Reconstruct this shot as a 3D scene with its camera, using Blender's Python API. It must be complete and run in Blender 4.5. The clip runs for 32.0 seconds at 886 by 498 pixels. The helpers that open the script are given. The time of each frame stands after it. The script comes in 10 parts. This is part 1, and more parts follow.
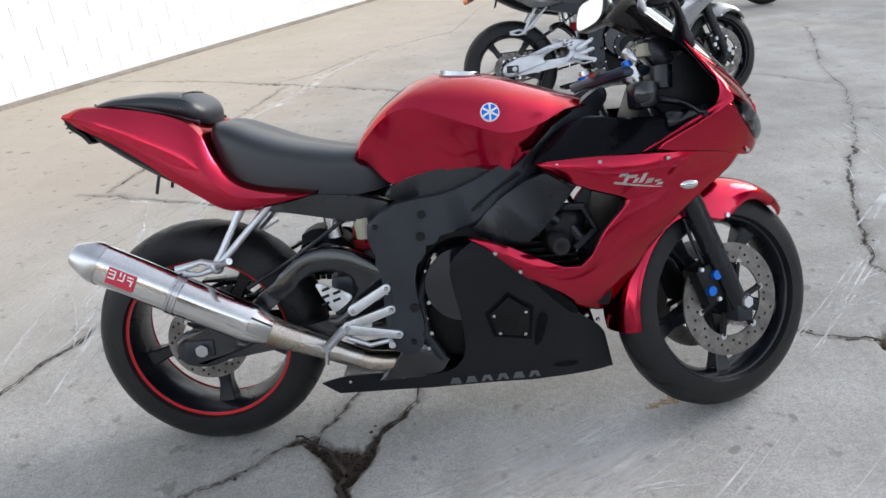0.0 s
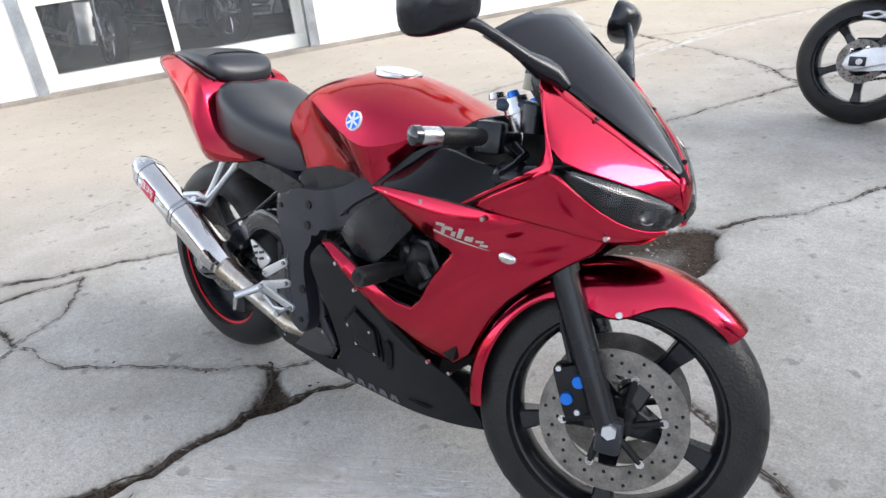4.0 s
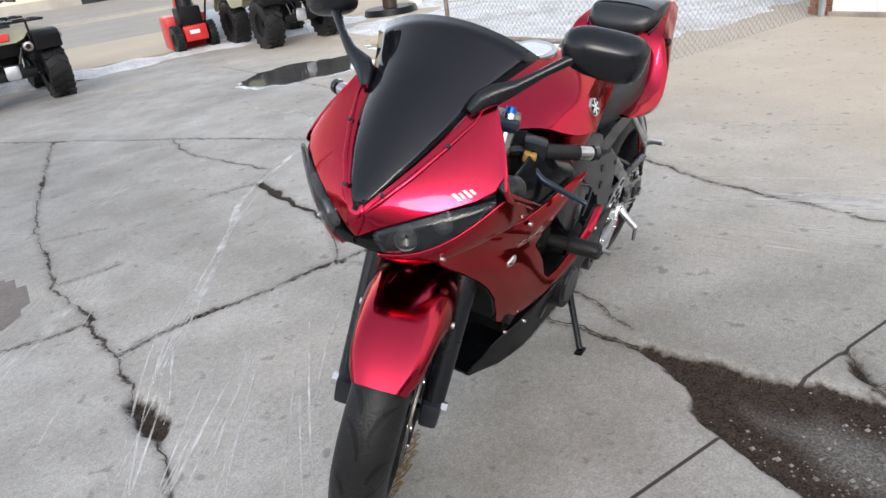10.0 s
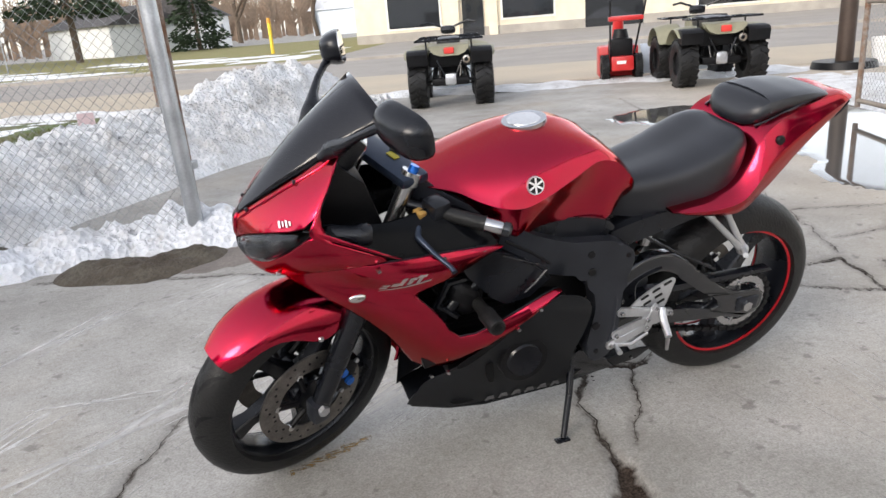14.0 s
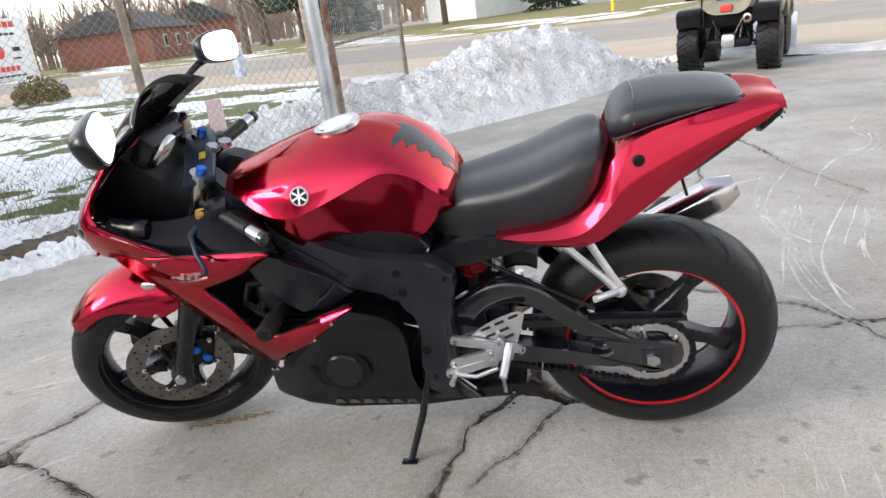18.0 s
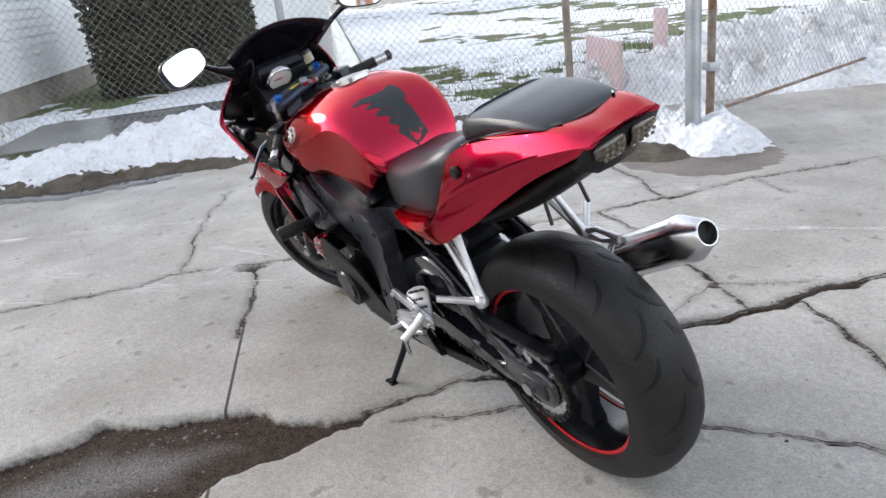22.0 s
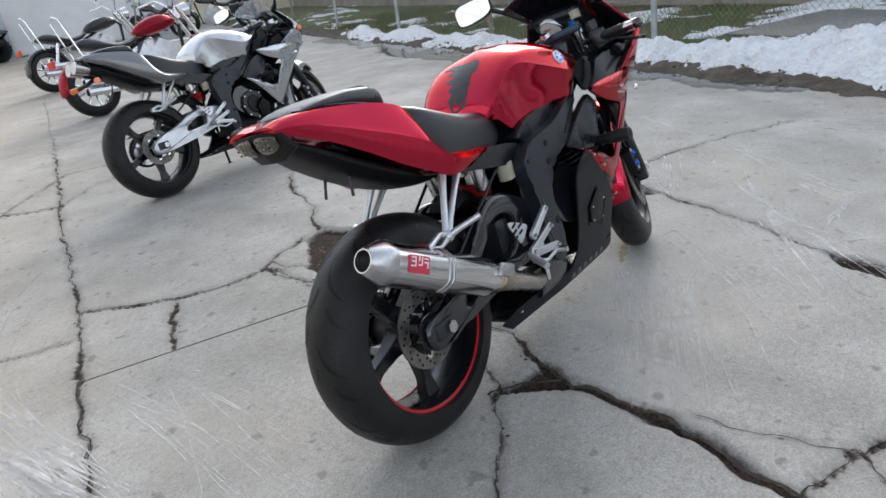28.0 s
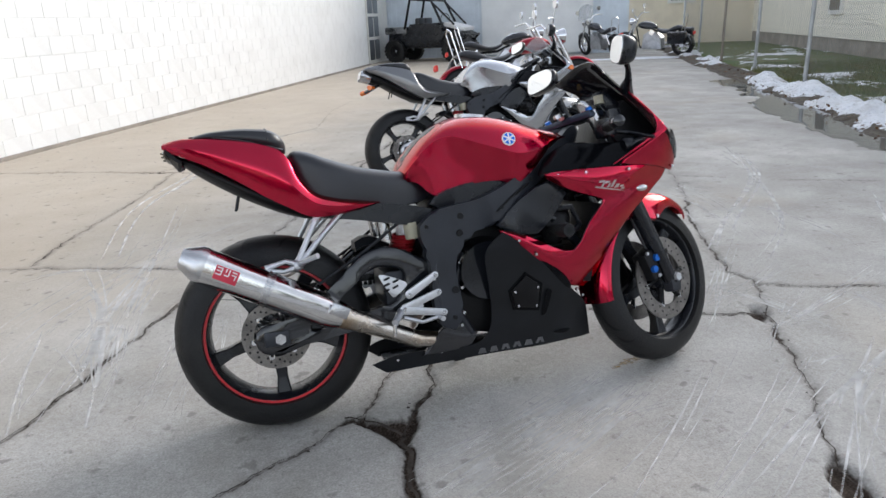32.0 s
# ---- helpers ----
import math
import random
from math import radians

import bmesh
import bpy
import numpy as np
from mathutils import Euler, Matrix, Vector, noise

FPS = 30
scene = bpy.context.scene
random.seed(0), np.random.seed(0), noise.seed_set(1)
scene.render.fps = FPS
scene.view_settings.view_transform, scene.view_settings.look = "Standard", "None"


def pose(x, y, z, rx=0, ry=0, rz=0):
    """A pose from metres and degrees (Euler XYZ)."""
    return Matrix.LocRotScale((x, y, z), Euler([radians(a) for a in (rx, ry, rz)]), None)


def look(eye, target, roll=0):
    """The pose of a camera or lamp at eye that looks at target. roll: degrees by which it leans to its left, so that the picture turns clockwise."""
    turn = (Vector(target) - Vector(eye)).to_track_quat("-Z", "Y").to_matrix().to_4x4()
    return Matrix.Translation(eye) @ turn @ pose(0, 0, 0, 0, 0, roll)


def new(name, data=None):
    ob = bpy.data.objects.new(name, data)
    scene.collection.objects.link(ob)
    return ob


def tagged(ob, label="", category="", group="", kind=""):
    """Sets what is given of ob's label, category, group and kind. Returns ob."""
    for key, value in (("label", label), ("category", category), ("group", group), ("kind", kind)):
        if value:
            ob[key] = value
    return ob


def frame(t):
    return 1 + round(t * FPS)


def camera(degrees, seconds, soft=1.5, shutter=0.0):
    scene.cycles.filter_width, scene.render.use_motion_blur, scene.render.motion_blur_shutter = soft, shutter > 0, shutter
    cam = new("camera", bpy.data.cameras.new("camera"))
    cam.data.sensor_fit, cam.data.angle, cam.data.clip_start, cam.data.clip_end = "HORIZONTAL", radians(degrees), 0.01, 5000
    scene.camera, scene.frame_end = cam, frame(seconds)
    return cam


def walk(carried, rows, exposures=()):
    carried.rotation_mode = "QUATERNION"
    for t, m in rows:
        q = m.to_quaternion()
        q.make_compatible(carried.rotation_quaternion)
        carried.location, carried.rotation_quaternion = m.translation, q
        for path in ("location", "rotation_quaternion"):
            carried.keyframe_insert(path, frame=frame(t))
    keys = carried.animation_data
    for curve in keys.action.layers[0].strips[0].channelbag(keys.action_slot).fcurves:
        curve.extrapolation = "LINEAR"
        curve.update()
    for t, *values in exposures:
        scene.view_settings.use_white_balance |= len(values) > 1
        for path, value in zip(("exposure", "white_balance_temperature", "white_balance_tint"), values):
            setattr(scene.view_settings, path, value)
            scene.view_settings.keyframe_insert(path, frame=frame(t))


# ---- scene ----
cam = camera(64.7, 32.0)
METRES, EYE, TURN, SIDE, BACK = 11.42, 1.2674, -1.5, -0.104, -1.572
ROWS = [
    (0.0, 0.0, 0.0, 0.0, -2.26, -26.0, 4.64),
    (0.5, 0.0055, 0.0132, 0.0005, -3.4, -27.82, 4.38),
    (1.0, 0.0169, 0.0201, -0.0009, -2.38, -28.91, 4.64),
    (1.5, 0.0355, 0.0238, -0.0016, 2.19, -28.64, 4.04),
    (2.0, 0.0472, 0.0298, -0.0036, 7.79, -30.41, 4.41),
    (2.5, 0.0609, 0.0379, -0.0046, 15.07, -32.93, 4.48),
    (3.0, 0.0761, 0.0424, -0.0027, 23.08, -30.48, 5.73),
    (3.5, 0.0923, 0.0436, -0.0007, 31.56, -28.62, 5.75),
    (5.5, 0.1326, 0.0847, 0.0005, 59.29, -23.47, 7.91),
    (6.0, 0.134, 0.0978, -0.0017, 65.9, -23.02, 8.08),
    (6.5, 0.1335, 0.1094, -0.0015, 73.91, -25.58, 7.32),
    (7.0, 0.1428, 0.1231, -0.002, 81.37, -25.74, 6.88),
    (7.5, 0.1517, 0.1368, -0.003, 88.16, -27.09, 7.5),
    (8.0, 0.1517, 0.1497, -0.0054, 93.95, -29.26, 8.41),
    (8.5, 0.1507, 0.1635, -0.0048, 100.72, -31.75, 8.64),
    (9.0, 0.1556, 0.1834, -0.004, 108.88, -30.67, 8.85),
    (9.5, 0.1561, 0.1995, -0.0043, 115.55, -28.4, 8.71),
    (10.0, 0.1477, 0.2144, -0.0054, 120.21, -24.89, 7.55),
    (10.5, 0.1431, 0.2278, -0.0048, 127.02, -22.34, 7.56),
    (11.0, 0.1403, 0.247, -0.0047, 133.75, -21.24, 6.77),
    (11.5, 0.1309, 0.2568, -0.0065, 137.14, -20.14, 5.76),
    (12.0, 0.1195, 0.2619, -0.0071, 142.55, -19.65, 5.9),
    (12.5, 0.1108, 0.2703, -0.0075, 149.65, -18.61, 7.54),
    (13.0, 0.1012, 0.2838, -0.0063, 155.54, -18.76, 6.14),
    (13.5, 0.0899, 0.2878, -0.009, 157.19, -19.21, 5.03),
    (14.0, 0.0753, 0.2872, -0.0097, 159.28, -18.39, 4.43),
    (14.5, 0.0626, 0.2901, -0.0106, 162.22, -18.3, 5.87),
    (16.5, 0.0104, 0.2953, -0.0124, 178.82, -19.72, 6.67),
    (17.0, -0.0073, 0.3, -0.0113, 182.73, -18.71, 6.57),
    (17.5, -0.0212, 0.2976, -0.0129, 185.83, -18.11, 7.59),
    (18.0, -0.0354, 0.2903, -0.0129, 187.41, -18.86, 7.15),
    (18.5, -0.051, 0.2872, -0.013, 192.22, -18.9, 7.15),
    (19.0, -0.068, 0.2863, -0.0118, 197.9, -18.69, 6.72),
    (19.5, -0.0816, 0.2771, -0.0136, 203.21, -19.11, 5.91),
    (20.0, -0.0917, 0.2663, -0.0125, 209.37, -19.7, 5.5),
    (20.5, -0.1081, 0.2595, -0.0109, 215.74, -18.3, 5.61),
    (21.0, -0.1233, 0.2527, -0.0102, 221.44, -17.8, 5.17),
    (21.5, -0.1335, 0.2408, -0.0115, 226.99, -19.52, 5.31),
    (22.0, -0.1418, 0.2295, -0.0114, 233.94, -21.68, 6.5),
    (22.5, -0.1582, 0.2169, -0.0101, 240.51, -21.96, 6.01),
    (23.0, -0.1638, 0.2043, -0.0112, 246.95, -23.02, 6.11),
    (23.5, -0.1655, 0.185, -0.01, 250.86, -24.57, 5.44),
    (24.0, -0.1724, 0.1678, -0.0088, 256.84, -23.6, 5.22),
    (24.5, -0.1779, 0.1533, -0.007, 265.31, -21.75, 5.09),
    (25.0, -0.1741, 0.1373, -0.0079, 271.06, -21.01, 5.08),
    (25.5, -0.1713, 0.1236, -0.0078, 275.7, -21.9, 5.41),
    (26.0, -0.1758, 0.106, -0.006, 282.25, -21.61, 5.91),
    (26.5, -0.1756, 0.0934, -0.0068, 287.78, -22.1, 6.87),
    (28.5, -0.148, 0.0326, -0.0071, 310.36, -22.88, 6.0),
    (29.0, -0.1351, 0.0212, -0.0043, 315.6, -21.91, 4.13),
    (29.5, -0.1278, 0.0037, -0.0025, 322.24, -18.84, 3.03),
    (30.0, -0.1175, -0.0077, -0.004, 325.39, -18.45, 3.58),
    (30.5, -0.101, -0.0139, -0.0038, 329.77, -18.8, 2.19),
    (31.0, -0.0867, -0.025, -0.0028, 334.39, -18.03, 2.51),
    (31.5, -0.0741, -0.0391, -0.0031, 339.77, -17.77, 1.79),
    (32.0, -0.0598, -0.0416, -0.005, 342.83, -18.19, 2.26),
]
walk(cam, [(t, pose(SIDE, BACK, EYE, 0, 0, TURN) @ pose(METRES * x, METRES * y, METRES * z, 90 + pitch, roll, yaw)) for t, x, y, z, yaw, pitch, roll in ROWS],
     [
    (0.0, 1.48, 6390, 10), (1.0, 1.84, 6340, 11), (3.0, 2.04, 6340, 11), (4.5, 1.80, 6360, 10), (5.6, 1.74, 6360, 10), (6.2, 1.70, 6360, 10), (7.0, 1.62, 6360, 10), (8.0, 1.46, 6400, 10),
    (10.0, 1.53, 6600, 11), (13.0, 1.51, 6800, 12), (17.0, 1.70, 6820, 12), (20.5, 1.78, 6720, 12), (22.0, 1.77, 6560, 11), (23.0, 1.49, 6480, 9), (24.0, 1.33, 6400, 9),
    (26.0, 1.33, 6360, 9), (29.5, 1.38, 6410, 9), (32.0, 1.34, 6430, 10)])

# ---- light ----
world = bpy.data.worlds.new("world")
scene.world = world
world.use_nodes = True
wn, wl = world.node_tree.nodes, world.node_tree.links
sky = wn.new("ShaderNodeTexSky")
sky.sky_type, sky.sun_disc = "NISHITA", False
SUN_EL, SUN_AZ = 25.0, 24.0          # degrees above the ground; towards, from +x round to +y
sky.sun_elevation, sky.sun_rotation = radians(SUN_EL), radians(90 - SUN_AZ)
sky.air_density, sky.dust_density, sky.ozone_density = 1.0, 0.9, 2.0
soft_sky = wn.new("ShaderNodeHueSaturation")
soft_sky.inputs["Saturation"].default_value = 0.35
wl.new(sky.outputs["Color"], soft_sky.inputs["Color"])
wl.new(soft_sky.outputs["Color"], wn["Background"].inputs["Color"])
wn["Background"].inputs["Strength"].default_value = 0.15
sun = new("sun", bpy.data.lights.new("sun", "SUN"))
sun.data.energy, sun.data.angle, sun.data.color = 0.6, radians(25), (1.0, 0.93, 0.84)
sun.matrix_world = look((math.cos(radians(SUN_AZ)) * 50, math.sin(radians(SUN_AZ)) * 50, 50 * math.tan(radians(SUN_EL))), (0, 0, 0))


# ---- materials ----
def mat(name, colour, rough=0.6, metal=0.0, vary=0.15, scale=6.0, bump=0.0, bscale=60.0, second=None, coat=0.0, spots=0.5, island=0.0, spec=0.5):
    """A surface with grain at two scales: second is the colour of its stains, spots how much of it they take."""
    m = bpy.data.materials.new(name)
    m.use_nodes = True
    n, l = m.node_tree.nodes, m.node_tree.links
    p = n["Principled BSDF"]
    p.inputs["Roughness"].default_value, p.inputs["Metallic"].default_value = rough, metal
    p.inputs["Coat Weight"].default_value, p.inputs["Coat Roughness"].default_value = coat, 0.06
    p.inputs["Specular IOR Level"].default_value = spec
    co = n.new("ShaderNodeTexCoord")
    big, fine = n.new("ShaderNodeTexNoise"), n.new("ShaderNodeTexNoise")
    big.inputs["Scale"].default_value, fine.inputs["Scale"].default_value = scale, bscale
    big.inputs["Detail"].default_value, fine.inputs["Detail"].default_value = 5, 4
    for t in (big, fine):
        l.new(co.outputs["Object"], t.inputs["Vector"])
    ramp = n.new("ShaderNodeValToRGB")
    dark = [c * (1 - vary) for c in colour] if second is None else second
    light = [min(1, c * (1 + vary)) for c in colour] if second is None else colour
    ramp.color_ramp.elements[0].position, ramp.color_ramp.elements[0].color = spots - 0.18, (*dark, 1)
    ramp.color_ramp.elements[1].position, ramp.color_ramp.elements[1].color = spots + 0.18, (*light, 1)
    l.new(big.outputs["Fac"], ramp.inputs["Fac"])
    grain = n.new("ShaderNodeMix")
    grain.data_type, grain.blend_type = "RGBA", "MULTIPLY"
    grain.inputs["Factor"].default_value = min(1.0, vary * 2)
    l.new(ramp.outputs["Color"], grain.inputs[6])
    g2 = n.new("ShaderNodeMapRange")
    g2.inputs["From Min"].default_value, g2.inputs["From Max"].default_value = 0.3, 0.7
    g2.inputs["To Min"].default_value, g2.inputs["To Max"].default_value = 0.7, 1.15
    l.new(fine.outputs["Fac"], g2.inputs["Value"])
    l.new(g2.outputs["Result"], grain.inputs[7])
    out = grain.outputs[2]
    if island:
        info, hsv = n.new("ShaderNodeObjectInfo"), n.new("ShaderNodeHueSaturation")
        v = n.new("ShaderNodeMapRange")
        v.inputs["To Min"].default_value, v.inputs["To Max"].default_value = 1 - island, 1 + island
        l.new(info.outputs["Random"], v.inputs["Value"])
        l.new(v.outputs["Result"], hsv.inputs["Value"])
        l.new(out, hsv.inputs["Color"])
        out = hsv.outputs["Color"]
    l.new(out, p.inputs["Base Color"])
    rr = n.new("ShaderNodeMapRange")
    rr.inputs["To Min"].default_value, rr.inputs["To Max"].default_value = max(0.02, rough * 0.8), min(1, rough * 1.2)
    l.new(big.outputs["Fac"], rr.inputs["Value"])
    l.new(rr.outputs["Result"], p.inputs["Roughness"])
    if bump:
        b = n.new("ShaderNodeBump")
        b.inputs["Strength"].default_value, b.inputs["Distance"].default_value = bump, 0.02
        l.new(fine.outputs["Fac"], b.inputs["Height"])
        l.new(b.outputs["Normal"], p.inputs["Normal"])
    return m


def flake_paint(name, colour, edge, rough=0.28, metal=0.8, coat=0.35):
    """Metallic lacquer: a bright body under a clear coat, with fine flakes in it."""
    m = mat(name, colour, rough, metal, 0.05, 3.0, 0.0, 900.0, coat=coat)
    m.node_tree.nodes["Principled BSDF"].inputs["Coat Roughness"].default_value = 0.03
    m.node_tree.nodes["Principled BSDF"].inputs["Specular Tint"].default_value = (*edge, 1)
    return m


def glassy(name, colour, rough=0.05, alpha=1.0, coat=0.6):
    m = bpy.data.materials.new(name)
    m.use_nodes = True
    p = m.node_tree.nodes["Principled BSDF"]
    p.inputs["Base Color"].default_value, p.inputs["Roughness"].default_value = (*colour, 1), rough
    p.inputs["Alpha"].default_value, p.inputs["IOR"].default_value = alpha, 1.5
    p.inputs["Coat Weight"].default_value = coat
    return m


RED = flake_paint("candy_red_paint", (0.48, 0.0032, 0.036), (0.54, 0.03, 0.075), 0.18, 1.0, 0.65)
SILVER = flake_paint("silver_paint", (0.56, 0.575, 0.60), (0.8, 0.8, 0.8), 0.26, 1.0)
MAROON = flake_paint("maroon_paint", (0.25, 0.006, 0.02), (1, 0.4, 0.4))
GREYPAINT = flake_paint("grey_paint", (0.20, 0.205, 0.21), (1, 1, 1))
BLACK = mat("satin_black", (0.006, 0.007, 0.010), 0.27, 0.0, 0.25, 8, 0.03, 300, spec=0.42)
GLOSSBLACK = mat("gloss_black", (0.008, 0.009, 0.012), 0.15, 0.0, 0.2, 8, coat=0.6)
FRAMEBLK = mat("frame_charcoal", (0.020, 0.0225, 0.029), 0.35, 0.2, 0.2, 10, 0.04, 250, spec=0.45)
DEEPBLACK = mat("deep_black_plastic", (0.003, 0.0034, 0.0045), 0.14, 0.0, 0.25, 8, 0.01, 300, spec=0.10)
MATTBLACK = mat("matt_fairing_black", (0.008, 0.009, 0.011), 0.5, 0.0, 0.25, 8, 0.05, 300, spec=0.25)
ENGINE = mat("engine_black", (0.006, 0.006, 0.007), 0.45, 0.2, 0.3, 14, 0.1, 120, spec=0.28)
VINYL = mat("seat_vinyl", (0.011, 0.012, 0.016), 0.38, 0.0, 0.25, 6, 0.06, 420, spec=0.6)
RUBBER = mat("tyre_rubber", (0.009, 0.009, 0.010), 0.44, 0.0, 0.3, 9, 0.15, 150, second=(0.015, 0.015, 0.0145), spec=0.28)
STEEL = mat("brushed_steel", (0.52, 0.52, 0.53), 0.24, 1.0, 0.12, 5, 0.03, 300)
CHROME = mat("chrome", (0.78, 0.78, 0.80), 0.10, 1.0, 0.05, 5)
ALLOY = mat("cast_alloy", (0.62, 0.63, 0.65), 0.36, 0.9, 0.15, 12, 0.05, 260)
TITAN = mat("dull_titanium", (0.68, 0.67, 0.66), 0.11, 1.0, 0.15, 4, 0.02, 260)
ROTOR = mat("rotor_steel", (0.20, 0.185, 0.17), 0.45, 0.9, 0.3, 25, 0.06, 200)
BRONZE = mat("heated_steel_pipe", (0.40, 0.30, 0.20), 0.28, 1.0, 0.3, 9, 0.03, 200, second=(0.55, 0.52, 0.48))
SPRINGRED = mat("spring_red", (0.36, 0.012, 0.02), 0.4, 0, 0.2)
BLUE = mat("anodised_blue", (0.02, 0.16, 0.62), 0.3, 0.7, 0.1)
GOLD = mat("gold_reservoir", (0.62, 0.36, 0.10), 0.4, 0.6, 0.2)
WHITEBIT = mat("pale_plastic", (0.78, 0.78, 0.77), 0.45, 0, 0.06)
STRIPE = mat("rim_tape_red", (0.45, 0.010, 0.018), 0.35, 0, 0.1)
SCREEN = glassy("smoked_screen", (0.006, 0.006, 0.009), 0.03, 0.95, 0.0)
SCREEN.node_tree.nodes["Principled BSDF"].inputs["IOR"].default_value = 1.42
CLEARSCREEN = glassy("clear_screen", (0.6, 0.65, 0.7), 0.08, 0.35)
LAMPGLASS = glassy("smoked_lamp_lens", (0.022, 0.024, 0.028), 0.05, 0.50, 0.0)
TAILGLASS = mat("clear_tail_lens", (0.060, 0.050, 0.038), 0.2, 0.0, 0.35, 90, coat=0.6)
MIRROR = mat("mirror_glass", (0.92, 0.93, 0.95), 0.03, 1.0, 0.01)
LEVERGREY = mat("lever_blue_grey", (0.030, 0.042, 0.068), 0.32, 0.6, 0.15)
PADGREY = mat("tank_pad_grey", (0.014, 0.020, 0.021), 0.36, 0.0, 0.2)
LABELRED = mat("label_red", (0.55, 0.03, 0.06), 0.4, 0, 0.1)
ORANGE = mat("indicator_amber", (0.75, 0.16, 0.02), 0.2, 0, 0.1, coat=0.6)
BULB = mat("dim_bulb_plastic", (0.13, 0.105, 0.075), 0.3, 0, 0.3)
RESERVOIR = mat("cloudy_plastic", (0.32, 0.30, 0.22), 0.4, 0, 0.15)


# ---- mesh helpers ----
def part(name, bm, material, parent=None, label="", smooth=True, m=None, sub=0):
    """Links a bmesh as one mesh object under a thing or under a part."""
    if m is not None:
        bm.transform(m)
    bmesh.ops.recalc_face_normals(bm, faces=bm.faces)
    me = bpy.data.meshes.new(name)
    bm.to_mesh(me)
    bm.free()
    ob = new(name, me)
    ob.data.materials.append(material)
    if smooth:
        me.polygons.foreach_set("use_smooth", [True] * len(me.polygons))
        me.set_sharp_from_angle(angle=radians(38))
    if sub:
        s = ob.modifiers.new("round", "SUBSURF")
        s.levels = s.render_levels = sub
    if parent is not None:
        ob.parent = parent
    if label:
        ob["label"] = label
    return ob


def thing(name, label, category, m=None, group=""):
    ob = new(name)
    ob.empty_display_size = 0.1
    tagged(ob, label, category, group)
    if m is not None:
        ob.matrix_world = m
    return ob


def box(bm, c, s, bevel=0.0, m=None):
    r = bmesh.ops.create_cube(bm, size=1.0)
    vs = r["verts"]
    bmesh.ops.transform(bm, verts=vs, matrix=(m or Matrix()) @ Matrix.Translation(c) @ Matrix.Diagonal((*s, 1)))
    if bevel:
        es = list({e for v in vs for e in v.link_edges})
        bmesh.ops.bevel(bm, geom=es, offset=bevel, segments=2, affect="EDGES", profile=0.6)
    return bm


def cyl(bm, a, b, r0, r1=None, seg=16, caps=True):
    a, b = Vector(a), Vector(b)
    d = b - a
    m = Matrix.Translation((a + b) / 2) @ d.to_track_quat("Z", "Y").to_matrix().to_4x4()
    bmesh.ops.create_cone(bm, cap_ends=caps, segments=seg, radius1=r0, radius2=r0 if r1 is None else r1, depth=d.length, matrix=m)
    return bm


def sweep(bm, pts, r, seg=10, closed=False):
    """A tube along points; r is one radius or one for each point."""
    pts = [Vector(p) for p in pts]
    n = len(pts)
    rs = r if isinstance(r, (list, tuple)) else [r] * n
    rings, side = [], None
    for i, p in enumerate(pts):
        d = (pts[(i + 1) % n] - pts[i - 1]) if closed else (pts[min(i + 1, n - 1)] - pts[max(i - 1, 0)])
        d.normalize()
        side = d.orthogonal().normalized() if side is None else (side - d * side.dot(d)).normalized()
        up = d.cross(side)
        rings.append([bm.verts.new(p + rs[i] * (math.cos(k * math.tau / seg) * side + math.sin(k * math.tau / seg) * up)) for k in range(seg)])
    for i in range(n if closed else n - 1):
        a, b = rings[i], rings[(i + 1) % n]
        for k in range(seg):
            bm.faces.new((a[k], a[(k + 1) % seg], b[(k + 1) % seg], b[k]))
    if not closed:
        bm.faces.new(rings[0][::-1])
        bm.faces.new(rings[-1])
    return bm


def prism(bm, pts, y0, y1, bevel=0.0, yfun=None):
    """An outline in x and z, pushed from y0 to y1; yfun(x, z) shifts it sideways."""
    f = yfun or (lambda x, z: 0.0)
    a = [bm.verts.new((x, y0 + f(x, z), z)) for x, z in pts]
    b = [bm.verts.new((x, y1 + f(x, z), z)) for x, z in pts]
    n = len(pts)
    faces = [bm.faces.new(a), bm.faces.new(b[::-1])]
    for i in range(n):
        faces.append(bm.faces.new((a[i], b[i], b[(i + 1) % n], a[(i + 1) % n])))
    if bevel:
        es = [e for f in faces[:2] for e in f.edges]
        bmesh.ops.bevel(bm, geom=es, offset=bevel, segments=2, affect="EDGES", profile=0.6)
    big = [f for f in bm.faces if len(f.verts) > 4]
    if big:
        bmesh.ops.triangulate(bm, faces=big)
    return bm


def loft(bm, rings, cap=True):
    """Closed rings of the same count, skinned."""
    vr = [[bm.verts.new(p) for p in ring] for ring in rings]
    n = len(rings[0])
    for a, b in zip(vr, vr[1:]):
        for k in range(n):
            bm.faces.new((a[k], a[(k + 1) % n], b[(k + 1) % n], b[k]))
    if cap:
        bm.faces.new(vr[0][::-1])
        bm.faces.new(vr[-1])
    return bm


